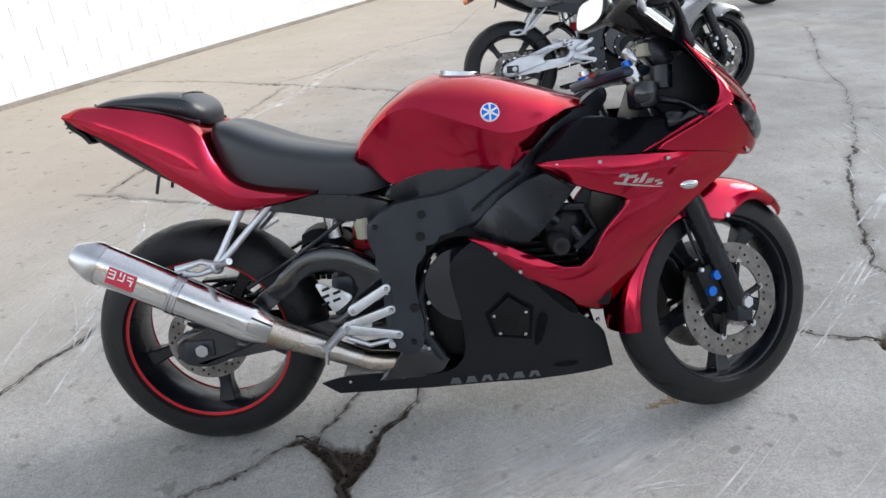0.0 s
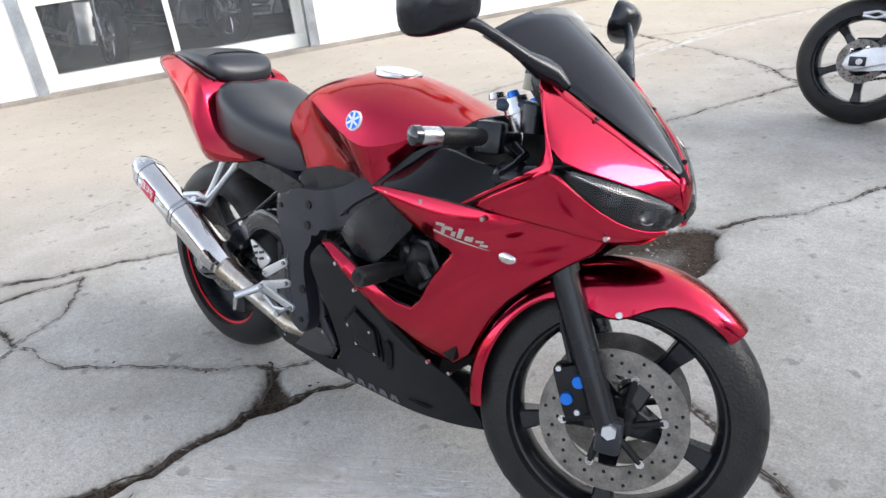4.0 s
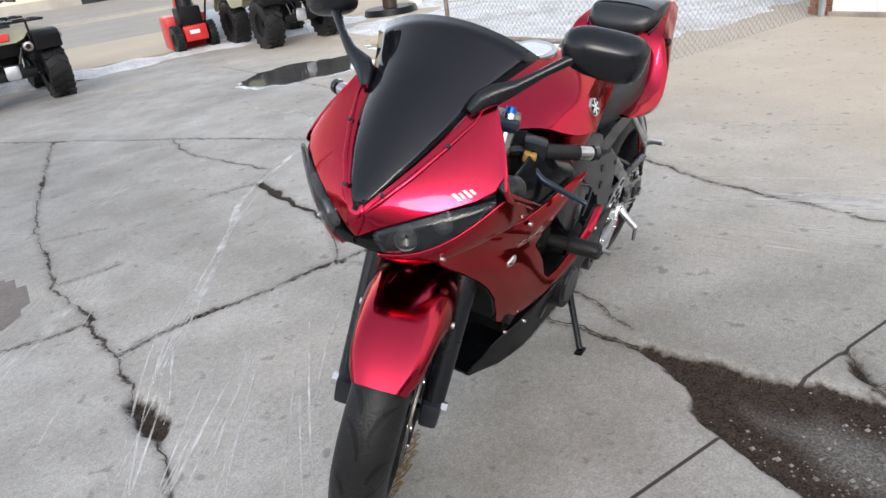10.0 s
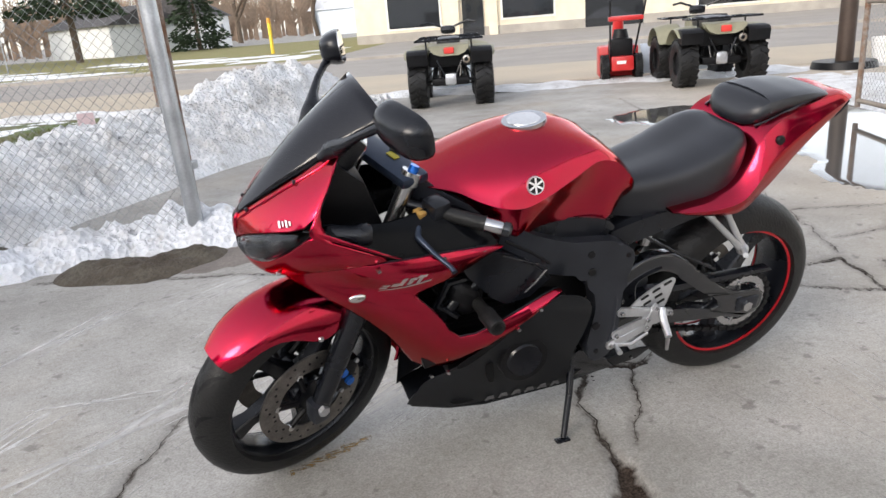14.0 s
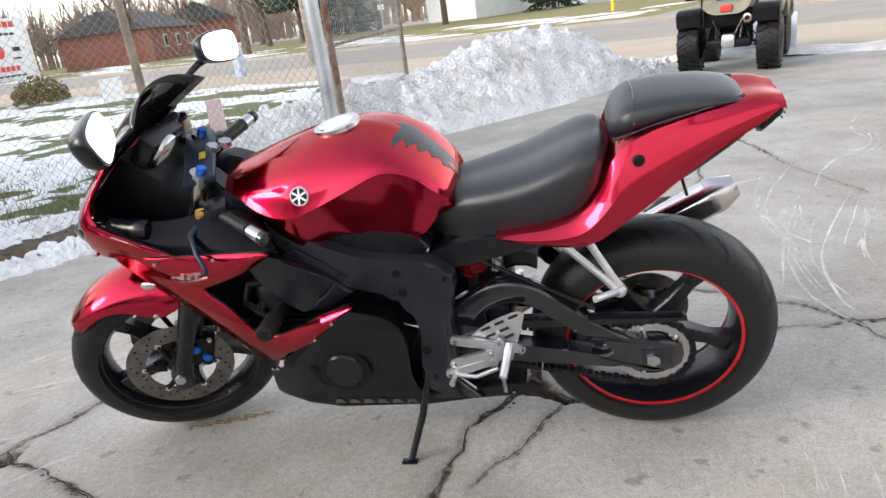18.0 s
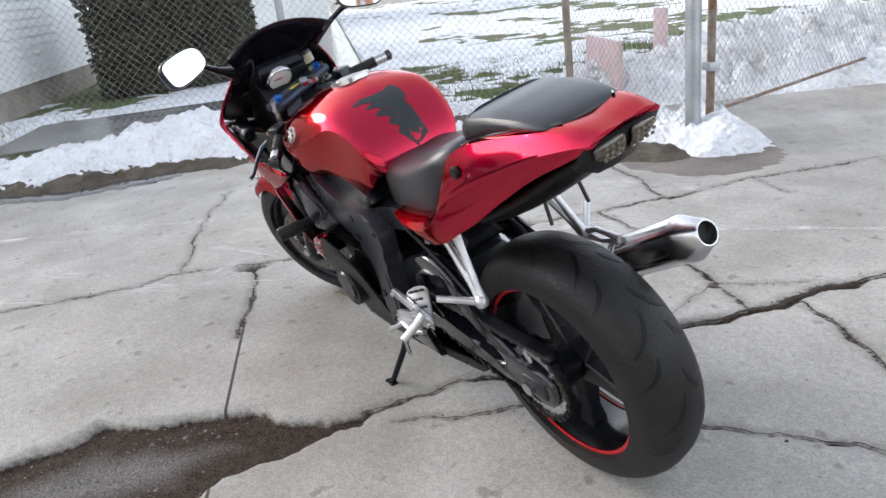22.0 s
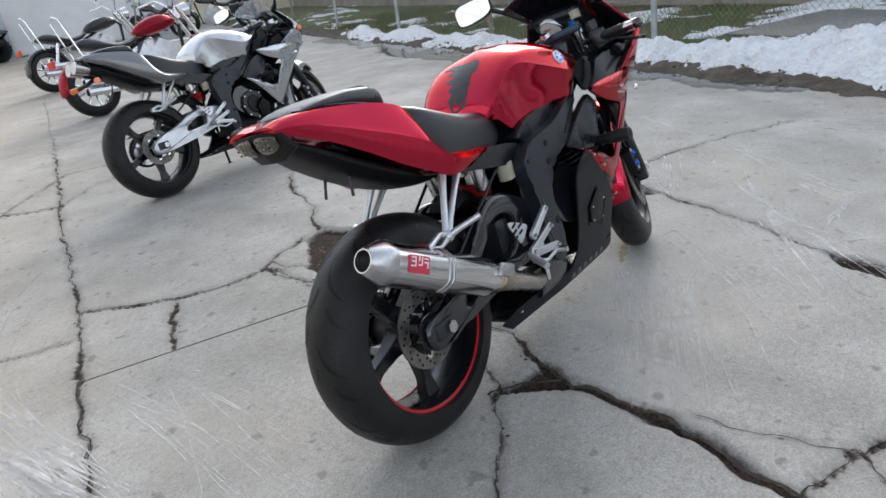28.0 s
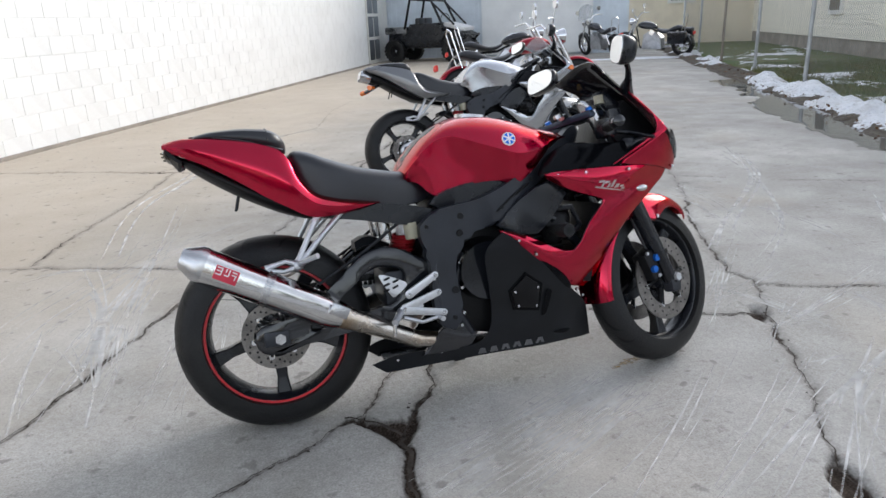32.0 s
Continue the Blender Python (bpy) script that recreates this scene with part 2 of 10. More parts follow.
def sheet(bm, top, bottom, across=3, bulge=0.0, thick=0.004, out=(0, 1, 0)):
    """A curved panel between two edges of the same count, with a thickness; bulge pushes its middle out."""
    o = Vector(out)
    rows = []
    for j in range(across + 1):
        k = j / across
        rows.append([Vector(a).lerp(Vector(b), k) + o * bulge * 4 * k * (1 - k) for a, b in zip(top, bottom)])
    n = len(top)
    vs = [[bm.verts.new(p) for p in r] for r in rows]
    bk = [[bm.verts.new(p - o * thick) for p in r] for r in rows]
    for j in range(across):
        for i in range(n - 1):
            bm.faces.new((vs[j][i], vs[j][i + 1], vs[j + 1][i + 1], vs[j + 1][i]))
            bm.faces.new((bk[j][i], bk[j + 1][i], bk[j + 1][i + 1], bk[j][i + 1]))
    for j in (0, across):
        for i in range(n - 1):
            bm.faces.new((vs[j][i], bk[j][i], bk[j][i + 1], vs[j][i + 1]))
    for i in (0, n - 1):
        for j in range(across):
            bm.faces.new((vs[j][i], vs[j + 1][i], bk[j + 1][i], bk[j][i]))
    return bm


def lathe(bm, prof, c, seg=48, closed=True):
    """A profile of (radius, y) turned about the y axis through c."""
    c = Vector(c)
    rings = [[bm.verts.new(c + Vector((r * math.cos(k * math.tau / seg), y, r * math.sin(k * math.tau / seg)))) for r, y in prof] for k in range(seg)]
    n = len(prof)
    for k in range(seg):
        a, b = rings[k], rings[(k + 1) % seg]
        for i in range(n if closed else n - 1):
            bm.faces.new((a[i], a[(i + 1) % n], b[(i + 1) % n], b[i]))
    return bm


def B():
    return bmesh.new()


# ---- the lot: x' runs across it from the white building to the fence, y' up the yard from the street ----
LOT = pose(0, 0, 0, 0, 0, -27.97)


def lot(v, u, z=0.0):
    return LOT @ Vector((v, u, z))


def structure(name, bm, material, label="", smooth=False, m=LOT):
    ob = part(name, bm, material, None, label, smooth)
    ob.matrix_world = m
    return tagged(ob, label, "", "", "structure")


# cracks of the concrete: points on the ground (x, y) and half width in metres
CRACKS, HOLES = [], []


def crack(half, *pts):
    CRACKS.append((half, list(pts)))


def broken_place(*pts):
    HOLES.append(list(pts))


crack(0.008, (0.72, 0.365), (0.90, 0.27), (1.05, 0.19), (1.26, 0.07))
crack(0.010, (-1.37, 0.58), (-0.97, 1.35), (-0.68, 1.88), (0.17, 3.56), (0.93, 5.0), (3.2, 9.5))
crack(0.008, (-1.97, -0.30), (-1.56, 0.23), (-1.37, 0.58))
crack(0.006, (-1.37, 0.58), (-1.0, 1.28))
crack(0.012, (-0.09, 0.35), (-0.13, 0.22), (-0.16, 0.07), (-0.22, -0.01), (-0.29, -0.08), (-0.36, -0.19))
crack(0.006, (-0.19, 0.30), (-0.27, 0.23), (-0.33, 0.16), (-0.46, -0.05))
crack(0.016, (-0.52, -0.06), (-0.40, -0.14), (-0.36, -0.20))
crack(0.024, (-0.36, -0.19), (-0.38, -0.29), (-0.41, -0.45), (-0.42, -0.54), (-0.50, -0.68), (-0.56, -0.79), (-0.63, -1.0), (-0.66, -1.14), (-0.89, -1.63), (-1.13, -2.1))
crack(0.007, (-0.46, -0.06), (-0.62, -0.15), (-0.70, -0.20), (-0.83, -0.26), (-0.97, -0.34), (-1.1, -0.41), (-1.36, -0.45))
crack(0.010, (-0.65, -1.01), (-0.97, -0.82), (-1.3, -0.6), (-1.4, -0.46), (-1.46, -0.27), (-1.69, -0.05))
crack(0.010, (-1.4, -0.46), (-1.85, -0.41), (-1.76, -0.22), (-1.69, -0.05))
crack(0.007, (-2.29, -1.08), (-2.77, -0.84), (-2.4, -0.61), (-2.06, -0.6))
crack(0.007, (1.26, 0.07), (1.0, -0.40), (0.95, -0.49), (0.80, -0.68), (0.72, -0.82), (0.61, -1.03), (0.48, -1.27), (0.34, -1.64), (0.30, -1.7))
crack(0.009, (0.45, -1.31), (0.14, -1.21), (-0.08, -1.09), (-0.25, -1.02), (-0.38, -0.96), (-0.47, -0.92), (-0.58, -0.87))
crack(0.004, (-0.36, -0.95), (-0.37, -0.82), (-0.38, -0.6))
crack(0.005, (-0.34, -0.96), (-0.46, -1.04), (-0.61, -1.17))
crack(0.008, (1.61, -2.31), (1.06, -2.04), (0.65, -1.82), (0.34, -1.66))
crack(0.009, (-1.67, -4.9), (-0.97, -3.96), (-0.2, -2.85), (-0.02, -2.45), (0.19, -2.11), (0.31, -1.65))
crack(0.005, (0.16, -2.13), (-0.07, -2.01))
crack(0.004, (-0.15, -2.73), (-0.41, -2.51))
crack(0.008, (-1.5, -6.6), (-1.68, -4.87), (-1.87, -3.5), (-1.93, -2.43), (-2.07, -1.85))
crack(0.007, (-1.87, -3.7), (-1.52, -3.09), (-1.33, -2.18), (-1.13, -2.1), (-0.89, -2.26))
crack(0.007, (-4.57, -5.83), (-3.41, -3.29), (-2.58, -1.7), (-1.9, -0.45))
crack(0.008, (1.26, 0.07), (1.38, 0.22), (1.5, 0.40), (1.48, 0.55), (1.64, 0.9), (1.89, 1.37), (2.34, 2.1), (2.72, 2.8), (2.90, 3.4), (3.11, 3.84), (3.66, 5.05))
crack(0.008, (1.48, 0.37), (1.96, 0.11), (2.11, 0.05), (2.65, -0.34))
crack(0.007, (0.64, 0.42), (1.02, 0.21), (1.24, 0.09))
crack(0.005, (2.55, 2.43), (2.83, 2.17))
crack(0.005, (3.13, 1.93), (3.69, 1.59))
crack(0.006, (-1.99, 2.19), (-1.54, 2.0), (-1.10, 1.79), (-0.85, 1.61))
crack(0.006, (-1.85, 2.18), (-1.75, 2.61), (-1.37, 3.69), (-1.18, 4.5))
crack(0.014, (-3.08, 5.58), (-2.0, 5.1), (-1.2, 4.62), (-0.3, 4.05), (-0.10, 3.86), (0.17, 3.56))
crack(0.006, (-1.31, 4.69), (-0.97, 4.96), (-0.40, 5.95), (0.42, 6.6), (0.97, 8.42), (1.42, 9.4))
crack(0.010, (-0.11, 3.81), (0.24, 4.09), (0.69, 4.4), (0.95, 4.22))
crack(0.012, (-0.70, 1.84), (-0.49, 1.57), (-0.30, 1.43), (-0.12, 1.34), (0.08, 1.42), (0.25, 1.44))
crack(0.010, (-0.47, 1.49), (-0.64, 1.27), (-0.73, 1.16))
crack(0.007, (-0.12, 1.34), (-0.12, 1.2), (-0.11, 1.08), (-0.12, 0.97), (-0.26, 0.88))
crack(0.010, (0.36, 1.47), (0.51, 1.63), (0.62, 1.74), (0.84, 2.11), (1.2, 2.5))
crack(0.006, (0.17, 3.56), (0.5, 3.76), (0.75, 3.82))
crack(0.006, (2.78, 2.86), (2.49, 3.34), (1.8, 3.9))
crack(0.008, (-0.19, -1.04), (-0.32, -0.99), (-0.38, -0.95))
crack(0.004, (0.01, 1.39), (-0.04, 1.27), (0.03, 1.22))
crack(0.004, (-0.09, 1.25), (-0.12, 1.12), (-0.16, 1.00), (-0.11, 0.95))
crack(0.006, (-0.05, 0.99), (-0.19, 0.90))
crack(0.012, (-0.10, 1.36), (-0.08, 1.26))
SAWN = ((-1.02, 1.295), (0.76, 0.350))          # a straight sawn joint
# broken places filled with dirt: outlines
broken_place((0.38, 1.45), (0.42, 1.30), (0.46, 1.22), (0.44, 1.05), (0.46, 0.93), (0.36, 0.85), (0.31, 0.78), (0.24, 0.68), (0.16, 0.58), (0.04, 0.50), (-0.04, 0.42), (-0.10, 0.33), (-0.13, 0.36), (-0.10, 0.47), (-0.09, 0.60), (-0.06, 0.78), (-0.09, 0.84), (-0.04, 1.03), (0.02, 1.20), (0.10, 1.27), (0.24, 1.42))
broken_place((-0.27, -0.10), (-0.33, -0.12), (-0.40, -0.10), (-0.47, -0.05), (-0.49, -0.09), (-0.41, -0.19), (-0.37, -0.25), (-0.33, -0.20))
broken_place((0.60, -1.05), (0.64, -1.03), (0.68, -0.95), (0.75, -0.86), (0.74, -0.78), (0.66, -0.81), (0.60, -0.92))
broken_place((-0.40, -0.52), (-0.44, -0.46), (-0.47, -0.62), (-0.54, -0.76), (-0.50, -0.74), (-0.43, -0.62))
broken_place((1.20, 0.04), (1.30, 0.10), (1.29, 0.17), (1.22, 0.13))
broken_place((-0.10, 1.0), (-0.16, 0.92), (-0.26, 0.88), (-0.20, 0.96))


def ground_axis(lo, hi, near, far):
    """Coordinates that are close together from lo to hi and spread out to the horizon."""
    mid = list(np.arange(lo, hi + near / 2, near))
    step, x, right = near, hi, []
    while x < far:
        step = min(step * 1.09, 0.05) if x < hi + 3.0 else step * 1.22
        x += step
        right.append(x)
    step, x, left = near, lo, []
    while x > -far:
        step = min(step * 1.09, 0.05) if x > lo - 3.0 else step * 1.22
        x -= step
        left.append(x)
    return np.array(left[::-1] + mid + right)


def seg_dist(px, py, a, b):
    ax, ay, bx, by = *a, *b
    dx, dy = bx - ax, by - ay
    t = np.clip(((px - ax) * dx + (py - ay) * dy) / (dx * dx + dy * dy + 1e-12), 0, 1)
    return np.hypot(px - ax - t * dx, py - ay - t * dy)


def wobble(x, y, s, seed):
    """Cheap smooth noise from sines, about -1 to 1."""
    r = np.random.RandomState(seed)
    v = np.zeros_like(x)
    for k in range(7):
        a, p = r.uniform(0, math.tau, 2)
        f = s * (1.0 + 0.55 * k)
        v += np.sin(f * (x * math.cos(a) + y * math.sin(a)) + p) / (1 + 0.5 * k)
    return v / 2.6


def build_ground():
    gx, gy = ground_axis(-1.9, 2.0, 0.016, 2500.0), ground_axis(-2.2, 2.2, 0.016, 2500.0)
    X, Y = np.meshgrid(gx, gy, indexing="ij")
    px, py = X.ravel(), Y.ravel()
    near = (np.abs(px) < 6) & (np.abs(py) < 10)
    qx = px[near] + 0.012 * wobble(px[near], py[near], 38.0, 3) + 0.02 * wobble(px[near], py[near], 11.0, 4)
    qy = py[near] + 0.012 * wobble(px[near], py[near], 38.0, 5) + 0.02 * wobble(px[near], py[near], 11.0, 6)
    wide = 1.0 + 0.55 * wobble(qx, qy, 9.0, 7)
    crack = np.full(qx.shape, 0.5)
    for half, pts in CRACKS:
        xs, ys = [p[0] for p in pts], [p[1] for p in pts]
        c = np.where((qx > min(xs) - 0.4) & (qx < max(xs) + 0.4) & (qy > min(ys) - 0.4) & (qy < max(ys) + 0.4))[0]
        d = np.full(c.shape, 0.5)
        for a, b in zip(pts, pts[1:]):
            d = np.minimum(d, seg_dist(qx[c], qy[c], a, b))
        crack[c] = np.minimum(crack[c], d - 0.72 * half * wide[c])
    (ax, ay), (bx, by) = SAWN
    run = math.hypot(bx - ax, by - ay)
    dx, dy = (bx - ax) / run, (by - ay) / run
    along = (px[near] - ax) * dx + (py[near] - ay) * dy
    joint = np.where((along > 0) & (along < run), (py[near] - ay) * dx - (px[near] - ax) * dy, 0.5)
    hole = np.full(qx.shape, 0.5)
    for pts in HOLES:
        xs, ys = [p[0] for p in pts], [p[1] for p in pts]
        c = np.where((qx > min(xs) - 0.4) & (qx < max(xs) + 0.4) & (qy > min(ys) - 0.4) & (qy < max(ys) + 0.4))[0]
        d = np.full(c.shape, 0.5)
        inside = np.zeros(c.shape, bool)
        x, y = qx[c], qy[c]
        for a, b in zip(pts, pts[1:] + pts[:1]):
            d = np.minimum(d, seg_dist(x, y, a, b))
            if a[1] != b[1]:
                inside ^= ((a[1] > y) != (b[1] > y)) & (x < (b[0] - a[0]) * (y - a[1]) / (b[1] - a[1]) + a[0])
        hole[c] = np.minimum(hole[c], np.where(inside, -d, d))
    z = np.zeros(px.shape)
    lowered = -0.011 * np.clip(0.5 - crack / 0.014, 0, 1) - 0.030 * np.clip(0.5 - hole / 0.026, 0, 1)
    rubble = (0.004 + 0.003 * wobble(px[near], py[near], 26.0, 9)) * (hole < 0)
    z[near] = lowered + rubble
    # the yard lies level; beyond it the ground sinks a little so that road and lawns can lie on it
    nx, ny = len(gx), len(gy)
    co = np.stack([px, py, z], 1).astype(np.float32)
    i, j = np.meshgrid(np.arange(nx - 1), np.arange(ny - 1), indexing="ij")
    a = (i * ny + j).ravel()
    quads = np.stack([a, a + ny, a + ny + 1, a + 1], 1).astype(np.int32)
    me = bpy.data.meshes.new("ground")
    me.vertices.add(len(co))
    me.vertices.foreach_set("co", co.ravel())
    me.loops.add(quads.size)
    me.loops.foreach_set("vertex_index", quads.ravel())
    me.polygons.add(len(quads))
    me.polygons.foreach_set("loop_start", np.arange(0, quads.size, 4, dtype=np.int32))
    for name, val in (("crack", crack), ("hole", hole), ("joint", joint)):
        full = np.full(px.shape, 0.5, np.float32)
        full[near] = val
        me.attributes.new(name, "FLOAT", "POINT").data.foreach_set("value", full)
    me.update(calc_edges=True)
    me.polygons.foreach_set("use_smooth", [True] * len(quads))
    ob = new("ground", me)
    me.materials.append(concrete_material())
    return tagged(ob, "cracked grey concrete yard with dirt-filled joints and scratches", "", "", "structure")


def concrete_material():
    m = bpy.data.materials.new("yard_concrete")
    m.use_nodes = True
    n, l = m.node_tree.nodes, m.node_tree.links
    p = n["Principled BSDF"]
    co = n.new("ShaderNodeTexCoord")

    def tex(scale, detail=4.0, kind="ShaderNodeTexNoise"):
        t = n.new(kind)
        t.inputs["Scale"].default_value = scale
        if kind == "ShaderNodeTexNoise":
            t.inputs["Detail"].default_value = detail
        l.new(co.outputs["Object"], t.inputs["Vector"])
        return t

    def ramp(src, a, b, ca, cb):
        r = n.new("ShaderNodeValToRGB")
        r.color_ramp.elements[0].position, r.color_ramp.elements[0].color = a, (*ca, 1)
        r.color_ramp.elements[1].position, r.color_ramp.elements[1].color = b, (*cb, 1)
        l.new(src, r.inputs["Fac"])
        return r.outputs["Color"]

    def mix(fac, a, b, kind="MIX"):
        x = n.new("ShaderNodeMix")
        x.data_type, x.blend_type = "RGBA", kind
        for k, v in ((0, fac), (6, a), (7, b)):
            if isinstance(v, (int, float)):
                x.inputs[k].default_value = v
            elif isinstance(v, tuple):
                x.inputs[k].default_value = (*v, 1)
            else:
                l.new(v, x.inputs[k])
        return x.outputs[2]

    def calc(op, a, b=0.0, clamp=False):
        x = n.new("ShaderNodeMath")
        x.operation, x.use_clamp = op, clamp
        for k, v in ((0, a), (1, b)):
            if isinstance(v, (int, float)):
                x.inputs[k].default_value = v
            else:
                l.new(v, x.inputs[k])
        return x.outputs[0]

    def attr(name):
        a = n.new("ShaderNodeAttribute")
        a.attribute_name = name
        return a.outputs["Fac"]

    wide, mid, fine, grit = tex(0.55), tex(4.0, 6), tex(48.0, 6), tex(150.0, 4)
    base = ramp(wide.outputs["Fac"], 0.32, 0.68, (0.318, 0.309, 0.290), (0.448, 0.437, 0.414))
    base = mix(0.75, base, ramp(mid.outputs["Fac"], 0.30, 0.72, (0.80, 0.79, 0.77), (1.08, 1.08, 1.08)), "MULTIPLY")
    base = mix(0.6, base, ramp(fine.outputs["Fac"], 0.32, 0.66, (0.80, 0.79, 0.78), (1.12, 1.12, 1.12)), "MULTIPLY")
    base = mix(0.5, base, ramp(grit.outputs["Fac"], 0.36, 0.62, (0.64, 0.63, 0.62), (1.20, 1.20, 1.20)), "MULTIPLY")
    blotch, streak = tex(1.7, 8), tex(0.9, 7)
    blotch.inputs["Roughness"].default_value = 0.68
    base = mix(0.8, base, ramp(blotch.outputs["Fac"], 0.36, 0.62, (0.74, 0.73, 0.70), (1.11, 1.11, 1.11)), "MULTIPLY")
    rust = ramp(streak.outputs["Fac"], 0.56, 0.75, (0, 0, 0), (1, 1, 1))
    base = mix(rust, base, mix(0.35, base, (0.40, 0.33, 0.24)))
    # the older, tan pour beside the white building
    sep = n.new("ShaderNodeSeparateXYZ")
    l.new(co.outputs["Object"], sep.inputs[0])
    across = calc("ADD", calc("ADD", calc("MULTIPLY", sep.outputs["X"], 0.883), calc("MULTIPLY", sep.outputs["Y"], -0.469)), calc("MULTIPLY", calc("SUBTRACT", streak.outputs["Fac"], 0.5), 2.2))
    tan = n.new("ShaderNodeMapRange")
    tan.inputs["From Min"].default_value, tan.inputs["From Max"].default_value, tan.inputs["To Max"].default_value = -1.1, -3.1, 0.8
    l.new(across, tan.inputs["Value"])
    base = mix(tan.outputs["Result"], base, mix(0.75, base, (0.56, 0.465, 0.350)))
    # dark spots of old grease and grit
    pits = tex(62.0, 2)
    base = mix(ramp(pits.outputs["Fac"], 0.665, 0.715, (0, 0, 0), (1, 1, 1)), base, mix(0.45, base, (0.12, 0.11, 0.10)))
    spot = tex(14.0, 3)
    base = mix(ramp(spot.outputs["Fac"], 0.635, 0.70, (0, 0, 0), (1, 1, 1)), base, mix(0.55, base, (0.12, 0.112, 0.10)))
    # dirt in joints and broken places
    edge = calc("MULTIPLY", calc("SUBTRACT", fine.outputs["Fac"], 0.5), 0.020)
    edge2 = calc("MULTIPLY", calc("SUBTRACT", mid.outputs["Fac"], 0.5), 0.030)
    d = calc("ADD", calc("ADD", attr("crack"), edge), edge2)
    mr = n.new("ShaderNodeMapRange")
    mr.inputs["From Min"].default_value, mr.inputs["From Max"].default_value = 0.004, -0.006
    l.new(d, mr.inputs["Value"])
    stain = n.new("ShaderNodeMapRange")
    stain.inputs["From Min"].default_value, stain.inputs["From Max"].default_value = 0.035, 0.0
    stain.inputs["To Max"].default_value = 0.36
    l.new(d, stain.inputs["Value"])
    dh = calc("ADD", calc("ADD", attr("hole"), edge), edge2)
    mh = n.new("ShaderNodeMapRange")
    mh.inputs["From Min"].default_value, mh.inputs["From Max"].default_value = 0.006, -0.012
    l.new(dh, mh.inputs["Value"])
    dirt = mix(0.5, ramp(fine.outputs["Fac"], 0.34, 0.72, (0.022, 0.016, 0.012), (0.075, 0.057, 0.046)), ramp(grit.outputs["Fac"], 0.38, 0.68, (0.012, 0.009, 0.007), (0.10, 0.078, 0.063)))
    gravel = ramp(grit.outputs["Fac"], 0.34, 0.70, (0.09, 0.084, 0.078), (0.24, 0.23, 0.218))
    deep = n.new("ShaderNodeMapRange")
    deep.inputs["From Min"].default_value, deep.inputs["From Max"].default_value = -0.10, -0.19
    l.new(dh, deep.inputs["Value"])
    filled = mix(calc("MULTIPLY", deep.outputs["Result"], 0.8), dirt, gravel)
    base = mix(stain.outputs["Result"], base, (0.15, 0.135, 0.12))
    base = mix(mr.outputs["Result"], base, dirt)
    cut = n.new("ShaderNodeMapRange")
    cut.inputs["From Min"].default_value, cut.inputs["From Max"].default_value = 0.0062, 0.0036
    l.new(calc("ABSOLUTE", attr("joint")), cut.inputs["Value"])
    base = mix(cut.outputs["Result"], base, mix(0.8, dirt, (0.03, 0.028, 0.026)))
    base = mix(mh.outputs["Result"], base, filled)
    l.new(base, p.inputs["Base Color"])
    # loose dirt has no sheen
    sheen = calc("SUBTRACT", 0.5, calc("MULTIPLY", calc("MAXIMUM", mh.outputs["Result"], mr.outputs["Result"]), 0.46))
    l.new(sheen, p.inputs["Specular IOR Level"])
    rough = n.new("ShaderNodeMapRange")
    rough.inputs["To Min"].default_value, rough.inputs["To Max"].default_value = 0.62, 0.92
    l.new(mid.outputs["Fac"], rough.inputs["Value"])
    l.new(rough.outputs["Result"], p.inputs["Roughness"])
    b = n.new("ShaderNodeBump")
    b.inputs["Strength"].default_value, b.inputs["Distance"].default_value = 0.30, 0.003
    l.new(calc("ADD", fine.outputs["Fac"], calc("MULTIPLY", grit.outputs["Fac"], 0.6)), b.inputs["Height"])
    l.new(b.outputs["Normal"], p.inputs["Normal"])
    return m


build_ground()


